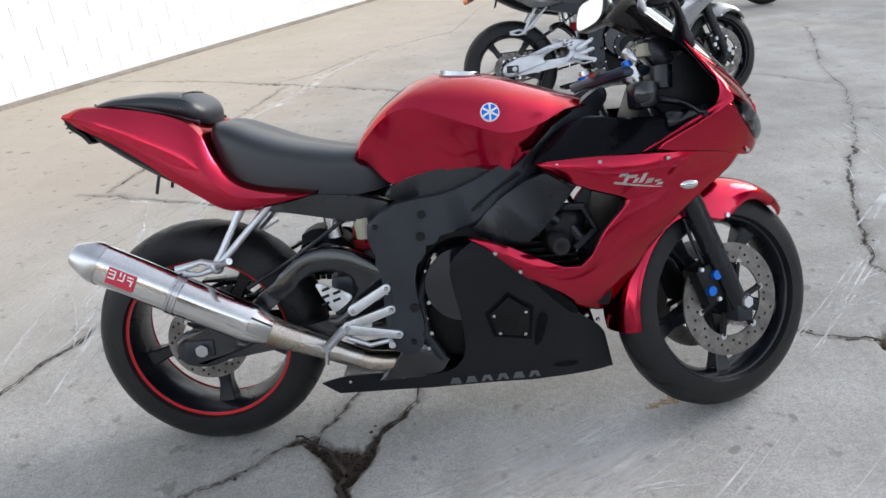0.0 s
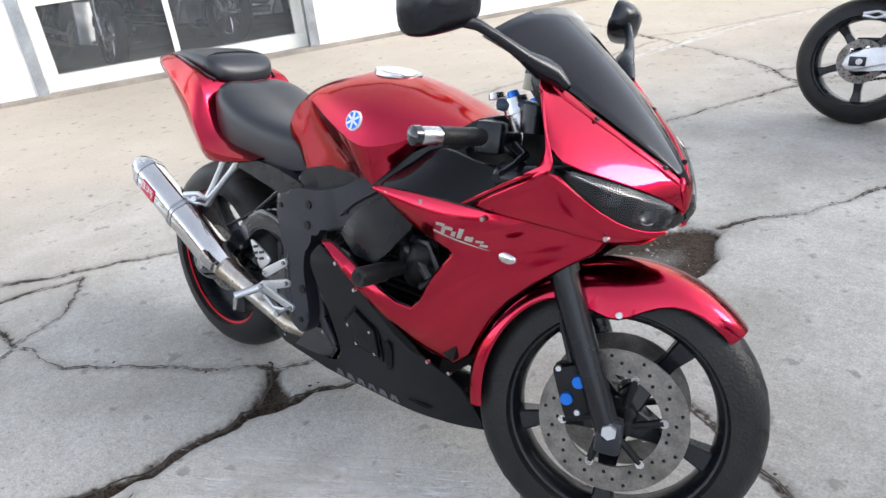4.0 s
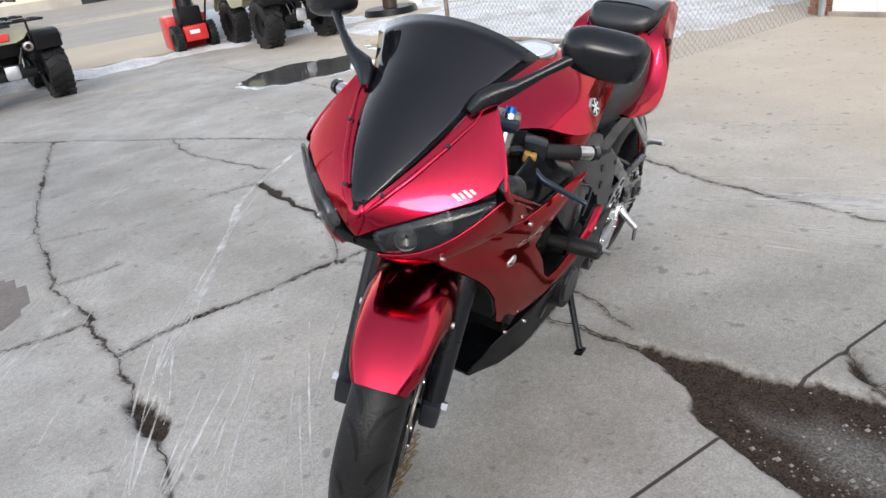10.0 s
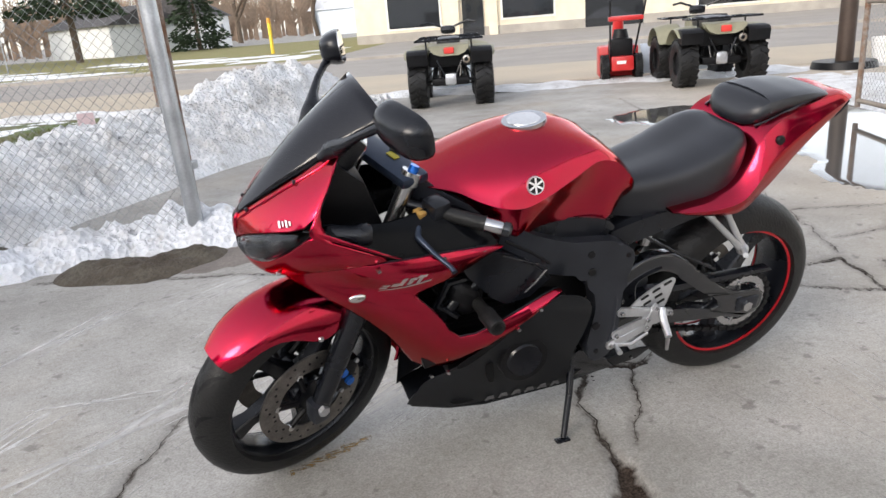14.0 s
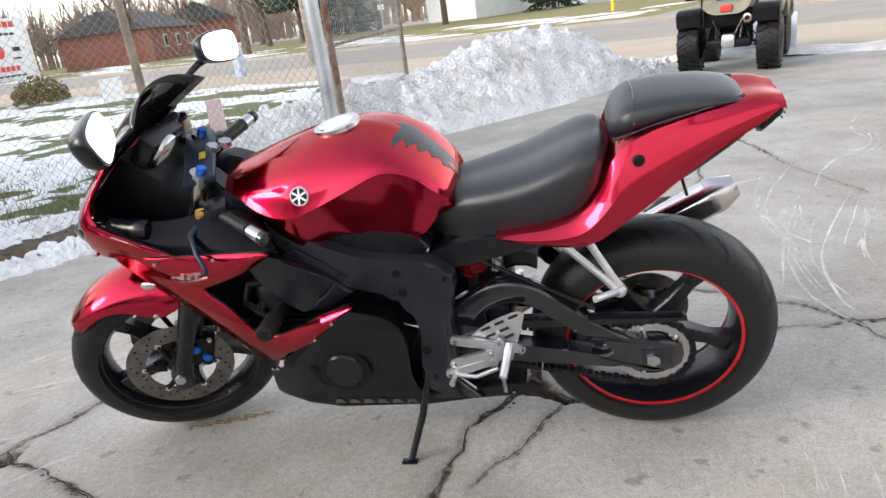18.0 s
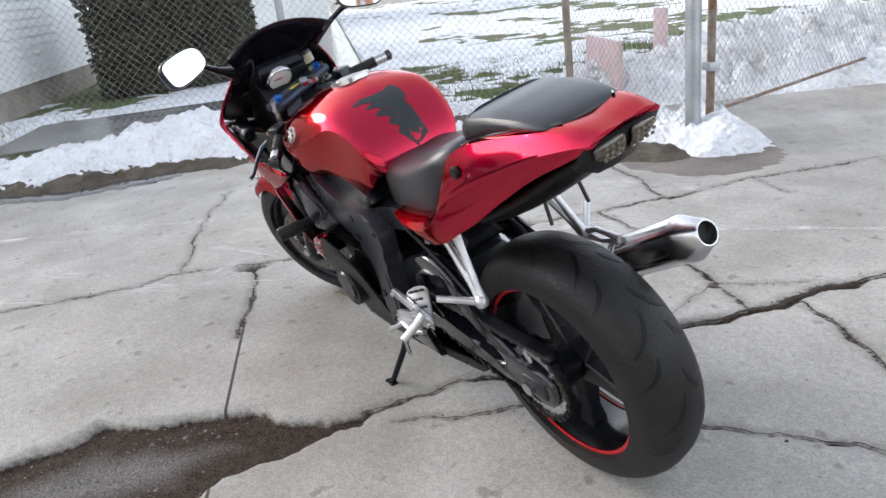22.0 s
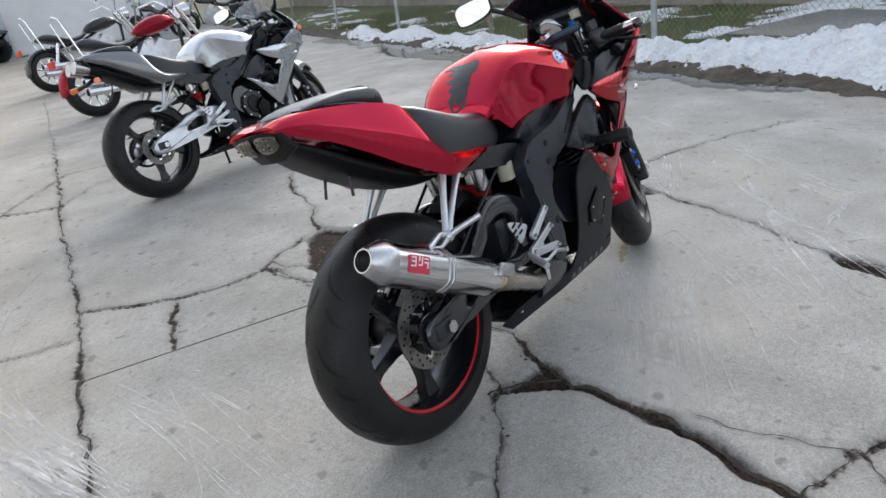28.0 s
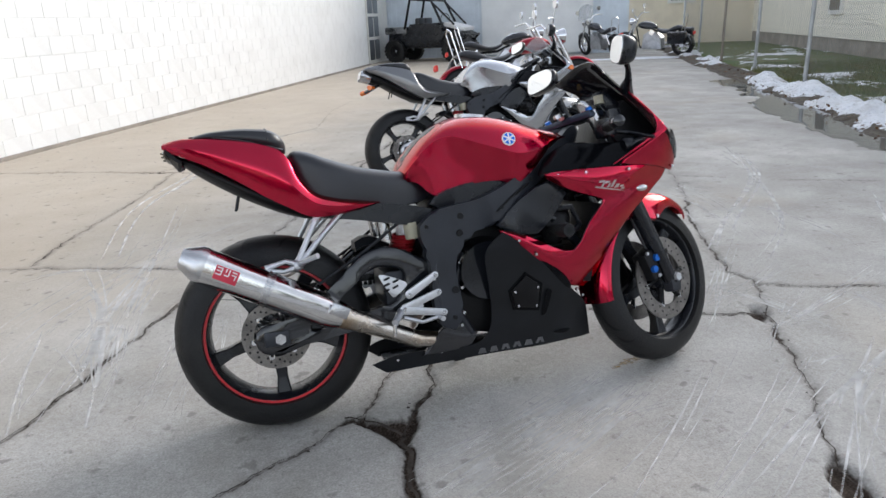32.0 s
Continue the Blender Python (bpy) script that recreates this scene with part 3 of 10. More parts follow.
# dark dirt lying in the cracks, with small chipped spots beside them
def crack_dirt():
    rc = random.Random(12)
    vs, fs = [], []
    for half, pts in CRACKS:
        run = []
        for a, b in zip(pts, pts[1:]):
            n = max(2, int(math.hypot(b[0] - a[0], b[1] - a[1]) / 0.016))
            run += [(a[0] + (b[0] - a[0]) * k / n, a[1] + (b[1] - a[1]) * k / n) for k in range(n)]
        run.append(pts[-1])
        x, y = np.array([q[0] for q in run]), np.array([q[1] for q in run])
        wx = x - 0.012 * wobble(x, y, 38.0, 3) - 0.02 * wobble(x, y, 11.0, 4)
        wy = y - 0.012 * wobble(x, y, 38.0, 5) - 0.02 * wobble(x, y, 11.0, 6)
        dx, dy = np.gradient(wx), np.gradient(wy)
        ln = np.hypot(dx, dy) + 1e-6
        grow = 0.55 + 0.45 * wobble(x, y, 9.0, 7)
        prev = None
        for k in range(len(run)):
            w0 = max(0.0012, half * 0.42 * grow[k])
            la, lb = w0 * rc.uniform(0.45, 1.3), w0 * rc.uniform(0.45, 1.3)
            nx, ny = -dy[k] / ln[k], dx[k] / ln[k]
            i = len(vs)
            vs += [(wx[k] + nx * la, wy[k] + ny * la, 0.0009), (wx[k] - nx * lb, wy[k] - ny * lb, 0.0009)]
            if prev is not None:
                fs.append((prev, prev + 1, i + 1, i))
            prev = i
            if rc.random() < 0.10:
                s, o = rc.uniform(0.002, 0.007), rc.choice((-1, 1)) * (w0 + rc.uniform(0.0, 0.03))
                cx, cy = wx[k] + nx * o, wy[k] + ny * o
                i = len(vs)
                m = rc.randint(4, 6)
                vs += [(cx + s * rc.uniform(0.6, 1.2) * math.cos(math.tau * q / m), cy + s * rc.uniform(0.6, 1.2) * math.sin(math.tau * q / m), 0.0008) for q in range(m)]
                fs.append(tuple(range(i, i + m)))
    me = bpy.data.meshes.new("crack_dirt")
    me.from_pydata(vs, [], fs)
    me.materials.append(mat("crack_dirt", (0.075, 0.062, 0.052), 0.95, 0, 0.4, 20, second=(0.030, 0.025, 0.021), spec=0.1))
    tagged(new("crack_dirt", me), "dark dirt lying in the concrete cracks", "dirt", "", "stuff")


crack_dirt()

# ---- surroundings ----
BLOCKWHITE = mat("white_block_paint", (0.84, 0.84, 0.82), 0.55, 0, 0.05, 3, 0.25, 60, second=(0.76, 0.755, 0.73), spots=0.36, island=0.03)
BRICK = mat("red_brick", (0.30, 0.13, 0.075), 0.85, 0, 0.3, 9, 0.4, 70, island=0.25)
MORTAR = mat("grey_mortar", (0.42, 0.40, 0.37), 0.9, 0, 0.2, 9, 0.3, 70)
SIDING = mat("cream_vinyl_siding", (0.80, 0.76, 0.65), 0.5, 0, 0.06, 2, 0.05, 40, island=0.03)
SIDING2 = mat("white_vinyl_siding", (0.75, 0.76, 0.76), 0.5, 0, 0.06, 2, 0.05, 40)
FOUND = mat("foundation_concrete", (0.30, 0.265, 0.225), 0.85, 0, 0.25, 3, 0.3, 50)
SHEDBLUE = mat("pale_blue_steel_siding", (0.60, 0.66, 0.72), 0.45, 0.2, 0.1, 2, 0.05, 30)
ROOFING = mat("dark_shingles", (0.075, 0.07, 0.07), 0.9, 0, 0.3, 3, 0.4, 40)
ASPHALT = mat("worn_pale_road", (0.34, 0.315, 0.285), 0.85, 0, 0.2, 0.8, 0.4, 90, second=(0.28, 0.26, 0.235))
PALECONC = mat("pale_concrete", (0.36, 0.33, 0.29), 0.85, 0, 0.15, 1.2, 0.3, 60)
DAMPCONC = mat("damp_walk_concrete", (0.26, 0.25, 0.24), 0.22, 0, 0.2, 1.2, 0.04, 60, second=(0.13, 0.125, 0.12))
GALV = mat("galvanised_steel", (0.42, 0.44, 0.46), 0.42, 0.75, 0.2, 6, 0.08, 90)
RUSTY = mat("rusty_steel", (0.20, 0.10, 0.055), 0.8, 0.2, 0.4, 14, 0.3, 80, second=(0.30, 0.27, 0.24))
WIRE = mat("fence_wire", (0.26, 0.27, 0.27), 0.5, 0.7, 0.2, 20)
ICE = mat("wet_ice", (0.36, 0.36, 0.36), 0.10, 0, 0.12, 3.5, 0.05, 30, second=(0.27, 0.265, 0.26), coat=0.5)
def snow_mat(name, clean, dirt, amount):
    """Old snow: clean and soiled patches, crumbs and dark specks of grit."""
    m = mat(name, clean, 0.65, 0, 0.10, 3.2, 0.0, 30, second=tuple(0.5 * a + 0.5 * b for a, b in zip(clean, dirt)), spots=0.33 + 0.14 * amount)
    n, l = m.node_tree.nodes, m.node_tree.links
    p = n["Principled BSDF"]
    co = n.new("ShaderNodeTexCoord")
    out = p.inputs["Base Color"].links[0].from_socket
    for scale, lo, hi, colour in ((1.1, 0.62 - 0.12 * amount, 0.80, dirt), (9.0, 0.60 - 0.05 * amount, 0.78, dirt), (46.0, 0.70 - 0.04 * amount, 0.76, tuple(0.35 * c for c in dirt))):
        t, r, x = n.new("ShaderNodeTexNoise"), n.new("ShaderNodeMapRange"), n.new("ShaderNodeMix")
        t.inputs["Scale"].default_value, t.inputs["Detail"].default_value = scale, 6
        l.new(co.outputs["Object"], t.inputs["Vector"])
        r.inputs["From Min"].default_value, r.inputs["From Max"].default_value, r.inputs["To Max"].default_value = lo, hi, 0.75
        l.new(t.outputs["Fac"], r.inputs["Value"])
        x.data_type = "RGBA"
        l.new(r.outputs["Result"], x.inputs[0])
        l.new(out, x.inputs[6])
        x.inputs[7].default_value = (*colour, 1)
        out = x.outputs[2]
    l.new(out, p.inputs["Base Color"])
    a, b, add = n.new("ShaderNodeTexNoise"), n.new("ShaderNodeTexVoronoi"), n.new("ShaderNodeMath")
    a.inputs["Scale"].default_value, a.inputs["Detail"].default_value, b.inputs["Scale"].default_value = 16, 8, 26
    for t in (a, b):
        l.new(co.outputs["Object"], t.inputs["Vector"])
    l.new(a.outputs["Fac"], add.inputs[0])
    l.new(b.outputs["Distance"], add.inputs[1])
    bump = n.new("ShaderNodeBump")
    bump.inputs["Strength"].default_value, bump.inputs["Distance"].default_value = 0.8, 0.035
    l.new(add.outputs[0], bump.inputs["Height"])
    l.new(bump.outputs["Normal"], p.inputs["Normal"])
    return m


SNOW = snow_mat("old_snow", (0.84, 0.86, 0.89), (0.42, 0.39, 0.35), 0.1)
DIRTYSNOW = snow_mat("dirty_snow", (0.80, 0.81, 0.82), (0.28, 0.255, 0.22), 0.72)
FARGRASS = mat("yellow_winter_grass", (0.19, 0.20, 0.055), 0.9, 0, 0.3, 1.5, 0.6, 30, second=(0.24, 0.19, 0.08))
TANROAD = mat("tan_road", (0.47, 0.40, 0.305), 0.85, 0, 0.15, 0.7, 0.3, 90, second=(0.40, 0.345, 0.27))
GRASS = mat("winter_grass", (0.090, 0.135, 0.035), 0.9, 0, 0.35, 2.2, 0.8, 60, second=(0.15, 0.115, 0.055), spots=0.44)
DAMPSOIL = mat("damp_dirty_concrete", (0.21, 0.180, 0.155), 0.6, 0, 0.35, 5, 0.2, 60, second=(0.12, 0.100, 0.085))
SOIL = mat("wet_soil", (0.060, 0.044, 0.030), 0.8, 0, 0.4, 8, 0.8, 40, second=(0.10, 0.085, 0.06))
WET = glassy("shallow_water", (0.05, 0.052, 0.055), 0.06, 0.75)
WINDOWDARK = glassy("dark_window", (0.02, 0.022, 0.025), 0.05, 1.0)
PANE = glassy("window_pane", (0.10, 0.11, 0.12), 0.04, 0.28)
WHITEPAINT = mat("white_frame_paint", (0.72, 0.71, 0.66), 0.45, 0, 0.08, 6)
BARK = mat("bark", (0.115, 0.085, 0.06), 0.9, 0, 0.3, 12, 0.7, 40)
TWIG = mat("bare_twigs", (0.20, 0.13, 0.085), 0.9, 0, 0.3, 4)
NEEDLE = mat("conifer_needles", (0.025, 0.045, 0.018), 0.85, 0, 0.4, 3)
LEAF = mat("dull_evergreen_leaf", (0.05, 0.048, 0.025), 0.8, 0, 0.4, 4)
WOODPOLE = mat("grey_weathered_wood", (0.26, 0.22, 0.18), 0.85, 0, 0.25, 7, 0.3, 50)
OLIVE = mat("tan_plastic", (0.25, 0.24, 0.165), 0.5, 0, 0.12)
SNOWBLOWERRED = mat("machine_red", (0.55, 0.02, 0.02), 0.4, 0, 0.12, coat=0.4)
SIGNRED = mat("sign_red", (0.65, 0.04, 0.03), 0.5, 0, 0.1)
CREAMWALL = mat("cream_stucco", (0.70, 0.62, 0.48), 0.8, 0, 0.08, 2, 0.2, 30)

# white block building beside the yard

def wall_slab(bm, v0, v1, u0, u1, z0, z1):
    return box(bm, ((v0 + v1) / 2, (u0 + u1) / 2, (z0 + z1) / 2), (v1 - v0, u1 - u0, z1 - z0))


bm = B()
WALLV = -5.45
wall_slab(bm, WALLV - 0.26, WALLV - 0.006, -2.2, -1.17, 0, 4.6)
wall_slab(bm, WALLV - 0.26, WALLV - 0.006, 1.17, 18.7, 0, 4.6)
wall_slab(bm, WALLV - 0.26, WALLV - 0.006, -1.17, 1.17, 2.6, 4.6)
wall_slab(bm, WALLV - 12, WALLV - 0.26, 18.46, 18.7, 0, 4.6)
structure("wall_west", bm, BLOCKWHITE, "white painted concrete block wall of the workshop")
bm = B()
wall_slab(bm, WALLV - 12, WALLV + 0.1, -2.3, 18.8, 4.6, 4.8)
structure("roof_workshop", bm, ROOFING, "flat dark roof of the white workshop")
bm = B()
wall_slab(bm, WALLV - 12, WALLV - 0.02, -2.42, -2.2, 0, 4.6)
structure("wall_street_front", bm, MORTAR, "brick street front of the workshop")
bm = B()
wall_slab(bm, WALLV - 0.02, WALLV + 0.06, -2.2, 18.7, 0, 0.035)
structure("wall_footing", bm, FOUND, "stained concrete footing along the white wall")
# dim showroom behind the glazed door
bm = B()
wall_slab(bm, WALLV - 6.2, WALLV - 6.0, -2.2, 6, 0, 3.2)
wall_slab(bm, WALLV - 6.0, WALLV - 0.26, 5.9, 6.1, 0, 3.2)
wall_slab(bm, WALLV - 6.0, WALLV - 0.26, -2.2, 6, 3.2, 3.3)
structure("wall_showroom", bm, FOUND, "dim inner walls of the showroom")

# steel shed at the end of the yard
bm = B()
for k in range(64):
    v = -8.0 + k * 0.16
    wall_slab(bm, v, v + 0.11, 21.485, 21.5, 0, 4.2)
wall_slab(bm, -8.0, 2.25, 21.5, 21.65, 0, 4.2)
structure("wall_shed", bm, SHEDBLUE, "pale blue ribbed steel shed wall across the yard end")
bm = B()
wall_slab(bm, -2.35, 1.15, 21.36, 21.44, 0.05, 3.4)
for k in range(5):
    wall_slab(bm, -2.3, 1.1, 21.345, 21.36, 0.12 + k * 0.66, 0.70 + k * 0.66)
structure("door_shed", bm, SIDING2, "large pale sectional door of the steel shed")

# cream house beyond the fence
HV, HU = 6.75, 4.0
bm = B()
wall_slab(bm, HV + 0.05, HV + 8, HU + 0.05, HU + 22, 0.0, 0.40)
structure("house_foundation", bm, FOUND, "brown stained foundation of the cream house")
bm = B()
wall_slab(bm, HV + 0.03, HV + 7.9, HU + 0.03, HU + 22, 0.40, 3.6)
structure("wall_house", bm, SIDING, "cream house wall behind its siding boards")
bm = B()
loft(bm, [[(HV - 0.35, u, 3.55), (HV + 8.3, u, 3.55), (HV + 4, u, 6.0)] for u in (HU - 0.3, HU + 22.3)])
structure("roof_house", bm, ROOFING, "dark shingled gable roof of the cream house")


# fence: posts and wire mesh
def mesh_panel(name, a, b, z0, z1, parent=None, pitch=0.062, label=""):
    """Chain-link between two points of the lot: woven zigzag wires."""
    a, b = Vector(a), Vector(b)
    length = (b - a).length
    d = (b - a) / length
    side = Vector((-d.y, d.x, 0))
    n = int(length / pitch)
    h = pitch
    rows = int((z1 - z0) / h)
    verts, faces = [], []
    r = 0.0014
    for i in range(n):
        for s in (0, 1):
            chain = []
            for j in range(rows + 1):
                off = ((j + s) % 2) * pitch + i * pitch
                chain.append(a + d * min(off, length) + Vector((0, 0, z0 + j * h)) + side * (0.002 if (j + s) % 2 else -0.002))
            for p, q in zip(chain, chain[1:]):
                t = (q - p).normalized()
                w = t.cross(side).normalized()
                k = len(verts)
                for c in (p, q):
                    verts.extend([c + r * w, c + r * (-0.5 * w + 0.87 * side), c + r * (-0.5 * w - 0.87 * side)])
                faces.extend([(k, k + 1, k + 4, k + 3), (k + 1, k + 2, k + 5, k + 4), (k + 2, k, k + 3, k + 5)])
    me = bpy.data.meshes.new(name)
    me.from_pydata([tuple(v) for v in verts], [], faces)
    me.materials.append(WIRE)
    ob = new(name, me)
    ob["kind"] = "stuff"
    if label:
        ob["label"] = label
    if parent is not None:
        ob.parent = parent
    return ob


def post_part(parent, v, u, r, z1, material, name="post", lean=(0, 0)):
    bm = B()
    cyl(bm, (v, u, -0.05), (v + lean[0], u + lean[1], z1), r, seg=14)
    bmesh.ops.create_uvsphere(bm, u_segments=12, v_segments=6, radius=r * 1.15, matrix=Matrix.Translation((v + lean[0], u + lean[1], z1)))
    return part(name, bm, material, parent)


fence = thing("yard_fence", "grey chain-link fence with steel posts along the yard", "fence", LOT)
line_pts = [(3.45, -1.66), (3.95, 0.51), (3.9, 3.56), (3.88, 6.55), (3.88, 9.5), (3.88, 12.5), (3.88, 15.5), (3.88, 18.5), (3.88, 21.3)]
for k, (v, u) in enumerate(line_pts):
    post_part(fence, v, u, 0.030, 1.9, GALV if k % 3 else WOODPOLE, lean=(-0.03, 0.0) if k == 1 else (0.02, 0.03))
for (v0, u0), (v1, u1) in zip(line_pts, line_pts[1:]):
    mesh_panel("wire_mesh", (v0, u0, 0), (v1, u1, 0), 0.05, 1.85, fence, pitch=0.062 if u0 < 7 else 0.10)
front = thing("front_fence", "chain-link fence and thick galvanised gate post by the street", "fence", LOT)
post_part(front, 1.85, -1.85, 0.045, 2.3, GALV, "gate_post", lean=(0.06, 0))
mesh_panel("wire_mesh", (1.85, -1.85, 0), (3.45, -1.66, 0), 0.05, 1.85, front)
side_front = thing("corner_fence", "short chain-link fence between gate post and brick corner", "fence", LOT)
post_part(side_front, -3.05, -2.18, 0.045, 2.3, GALV, "gate_post")
post_part(side_front, -5.38, -2.25, 0.03, 2.2, GALV)
mesh_panel("wire_mesh", (-3.05, -2.18, 0), (-5.38, -2.25, 0), 0.03, 1.9, side_front)


def gate_leaf(a, b, label, rail=WOODPOLE, thick=0.022):
    g = thing("gate_leaf", label, "gate", LOT, "gate leaves")
    a, b = Vector((*a, 0)), Vector((*b, 0))
    for name, p, q, r, m in (("hinge_post", a + Vector((0, 0, 0.1)), a + Vector((0, 0, 1.75)), 0.024, RUSTY), ("end_post", b + Vector((0, 0, 0.08)), b + Vector((0, 0, 1.75)), 0.024, RUSTY),
                             ("lower_rail", a + Vector((0, 0, 0.18)), b + Vector((0, 0, 0.14)), thick, rail), ("upper_rail", a + Vector((0, 0, 1.70)), b + Vector((0, 0, 1.70)), 0.022, GALV),
                             ("middle_rail", a + Vector((0, 0, 1.0)), b + Vector((0, 0, 1.0)), thick, rail)):
        part(name, cyl(B(), p, q, r, seg=12), m, g)
    mesh_panel("wire_mesh", a, b, 0.15, 1.7, g)
    for z in (0.45, 1.4):
        bm = B()
        box(bm, a + Vector((0, 0, z)), (0.09, 0.07, 0.05), 0.008)
        part("hinge", bm, GALV, g)
    return g


gate_leaf((1.90, -1.98), (3.50, -4.80), "rusty chain-link gate leaf standing open against the snow pile", RUSTY, 0.011)
gate_leaf((-3.08, -2.27), (-3.1, -4.95), "chain-link gate leaf with wooden rails standing open to the street")

# road, kerbs and walks
bm = B()
wall_slab(bm, -300, 300, -21.5, -14.0, 0.001, 0.006)
structure("road", bm, ASPHALT, "worn grey asphalt street")
bm = B()
wall_slab(bm, -300, 300, -14.0, -10.0, 0.001, 0.009)
structure("road_near_lane", bm, TANROAD, "tan lane along the near side of the street")
bm = B()
wall_slab(bm, -300, 300, -22.3, -21.5, 0, 0.09)
structure("kerb_far", bm, PALECONC, "pale kerb along the far side of the street")
bm = B()
wall_slab(bm, -300, 300, -60, -22.3, 0, 0.05)
structure("lawn_far", bm, FARGRASS, "winter lawn across the street")
bm = B()
wall_slab(bm, -31.5, 6.8, -36.5, -22.6, 0.03, 0.062)
structure("pavement_forecourt", bm, ASPHALT, "tan paved forecourt of the cream shop")


# ---- snow, lawns, water: sheets raised from the ground where their height is above nought ----
def field(name, v0, v1, u0, u1, step, height, material, label="", kind="structure", category=""):
    vs, us = np.arange(v0, v1 + step, step), np.arange(u0, u1 + step, step)
    Vg, Ug = np.meshgrid(vs, us, indexing="ij")
    H = height(Vg, Ug)
    ok = H > 0
    keep = ok[:-1, :-1] | ok[1:, :-1] | ok[:-1, 1:] | ok[1:, 1:]
    n = len(us)
    i, j = np.where(keep)
    a = i * n + j
    quads = np.stack([a, a + n, a + n + 1, a + 1], 1)
    used, inv = np.unique(quads.ravel(), return_inverse=True)
    co = np.stack([Vg.ravel(), Ug.ravel(), np.maximum(H.ravel(), -0.015)], 1)[used]
    me = bpy.data.meshes.new(name)
    me.from_pydata(co.tolist(), [], inv.reshape(-1, 4).tolist())
    me.polygons.foreach_set("use_smooth", [True] * len(me.polygons))
    me.materials.append(material)
    ob = new(name, me)
    ob.matrix_world = LOT
    return tagged(ob, label, category, "", kind)


def vnoise(v, u, scale, seed):
    """Smooth random values between nought and one on a square lattice."""
    a, b = v * scale + seed * 3.7, u * scale - seed * 1.9
    i, j = np.floor(a), np.floor(b)
    f, g = a - i, b - j
    f, g = f * f * (3 - 2 * f), g * g * (3 - 2 * g)

    def h(p, q):
        t = np.sin(p * 127.1 + q * 311.7 + seed * 74.7) * 43758.5453
        return t - np.floor(t)
    return (h(i, j) * (1 - f) + h(i + 1, j) * f) * (1 - g) + (h(i, j + 1) * (1 - f) + h(i + 1, j + 1) * f) * g


def lumps(v, u, seed, fine=1.0):
    """Crumbly relief: soft swells with rounded lumps on them."""
    a = 2 * vnoise(v, u, 1.3, seed) - 1
    b = np.abs(2 * vnoise(v * 0.8 + 0.6 * u, u * 0.8 - 0.6 * v, 3.6 * fine, seed + 1) - 1)
    c = np.abs(2 * vnoise(v, u, 8.5 * fine, seed + 2) - 1)
    d = np.abs(2 * vnoise(v * 0.6 - 0.8 * u, u * 0.6 + 0.8 * v, 17.0 * fine, seed + 3) - 1)
    return 0.40 * a + 0.34 * b + 0.27 * c + 0.17 * d


def near_line(v, u, pts):
    d = np.full(v.shape, 99.0)
    for a, b in zip(pts, pts[1:]):
        d = np.minimum(d, seg_dist(v, u, a, b))
    return d


def pile_height(v, u):
    left = np.interp(u, [-8.6, -7.9, -5.7, -4.0, -2.6, -1.7, -1.2], [1.9, 1.75, 2.05, 2.65, 2.95, 3.15, 3.4])
    right = np.interp(u, [-8.6, -5.7, -2.6, -1.2], [3.6, 5.2, 5.0, 4.4])
    top = np.interp(u, [-8.8, -8.3, -7.6, -7.0, -6.4, -5.8, -5.2, -4.4, -3.4, -2.4, -1.7, -1.2], [0.0, 0.08, 0.30, 0.64, 0.86, 0.76, 0.62, 0.54, 0.44, 0.32, 0.22, 0.0])
    t = (v - left) / (right - left)
    crest = np.interp(u, [-7.0, -6.0, -4.0, -2.0], [0.22, 0.25, 0.36, 0.42])
    prof = np.clip(np.minimum(t / crest, (1 - t) / (1 - crest)), -0.2, 1)
    shape = np.where(prof > 0, np.abs(prof) ** 0.85, prof)
    return top * shape + (0.26 * (lumps(v, u, 21) - 0.24) + 0.07 * (np.abs(2 * vnoise(v, u, 14.0, 25) - 1) - 0.4) + 0.04 * (vnoise(v, u, 30.0, 26) - 0.5)) * np.clip(prof * 4, 0, 1) - 0.01


field("snow_mound", 1.2, 5.6, -9.0, -1.0, 0.032, pile_height, DIRTYSNOW, "grey dirty ploughed snow pile beside the gate", "", "snow mound")


def clump_height(v, u):
    d = near_line(v, u, [(1.82, -1.98), (2.25, -1.92), (2.75, -1.58), (3.10, -1.25)])
    return 0.23 * (1 - (d / 0.27) ** 2) * (0.75 + 0.5 * wobble(v, u, 6.0, 31)) + 0.22 * (lumps(v, u, 33, 1.5) - 0.33)


field("snow_clump", 1.2, 3.6, -2.4, -0.6, 0.025, clump_height, SNOW, "white crumbly snow clump round the gate post", "", "snow")


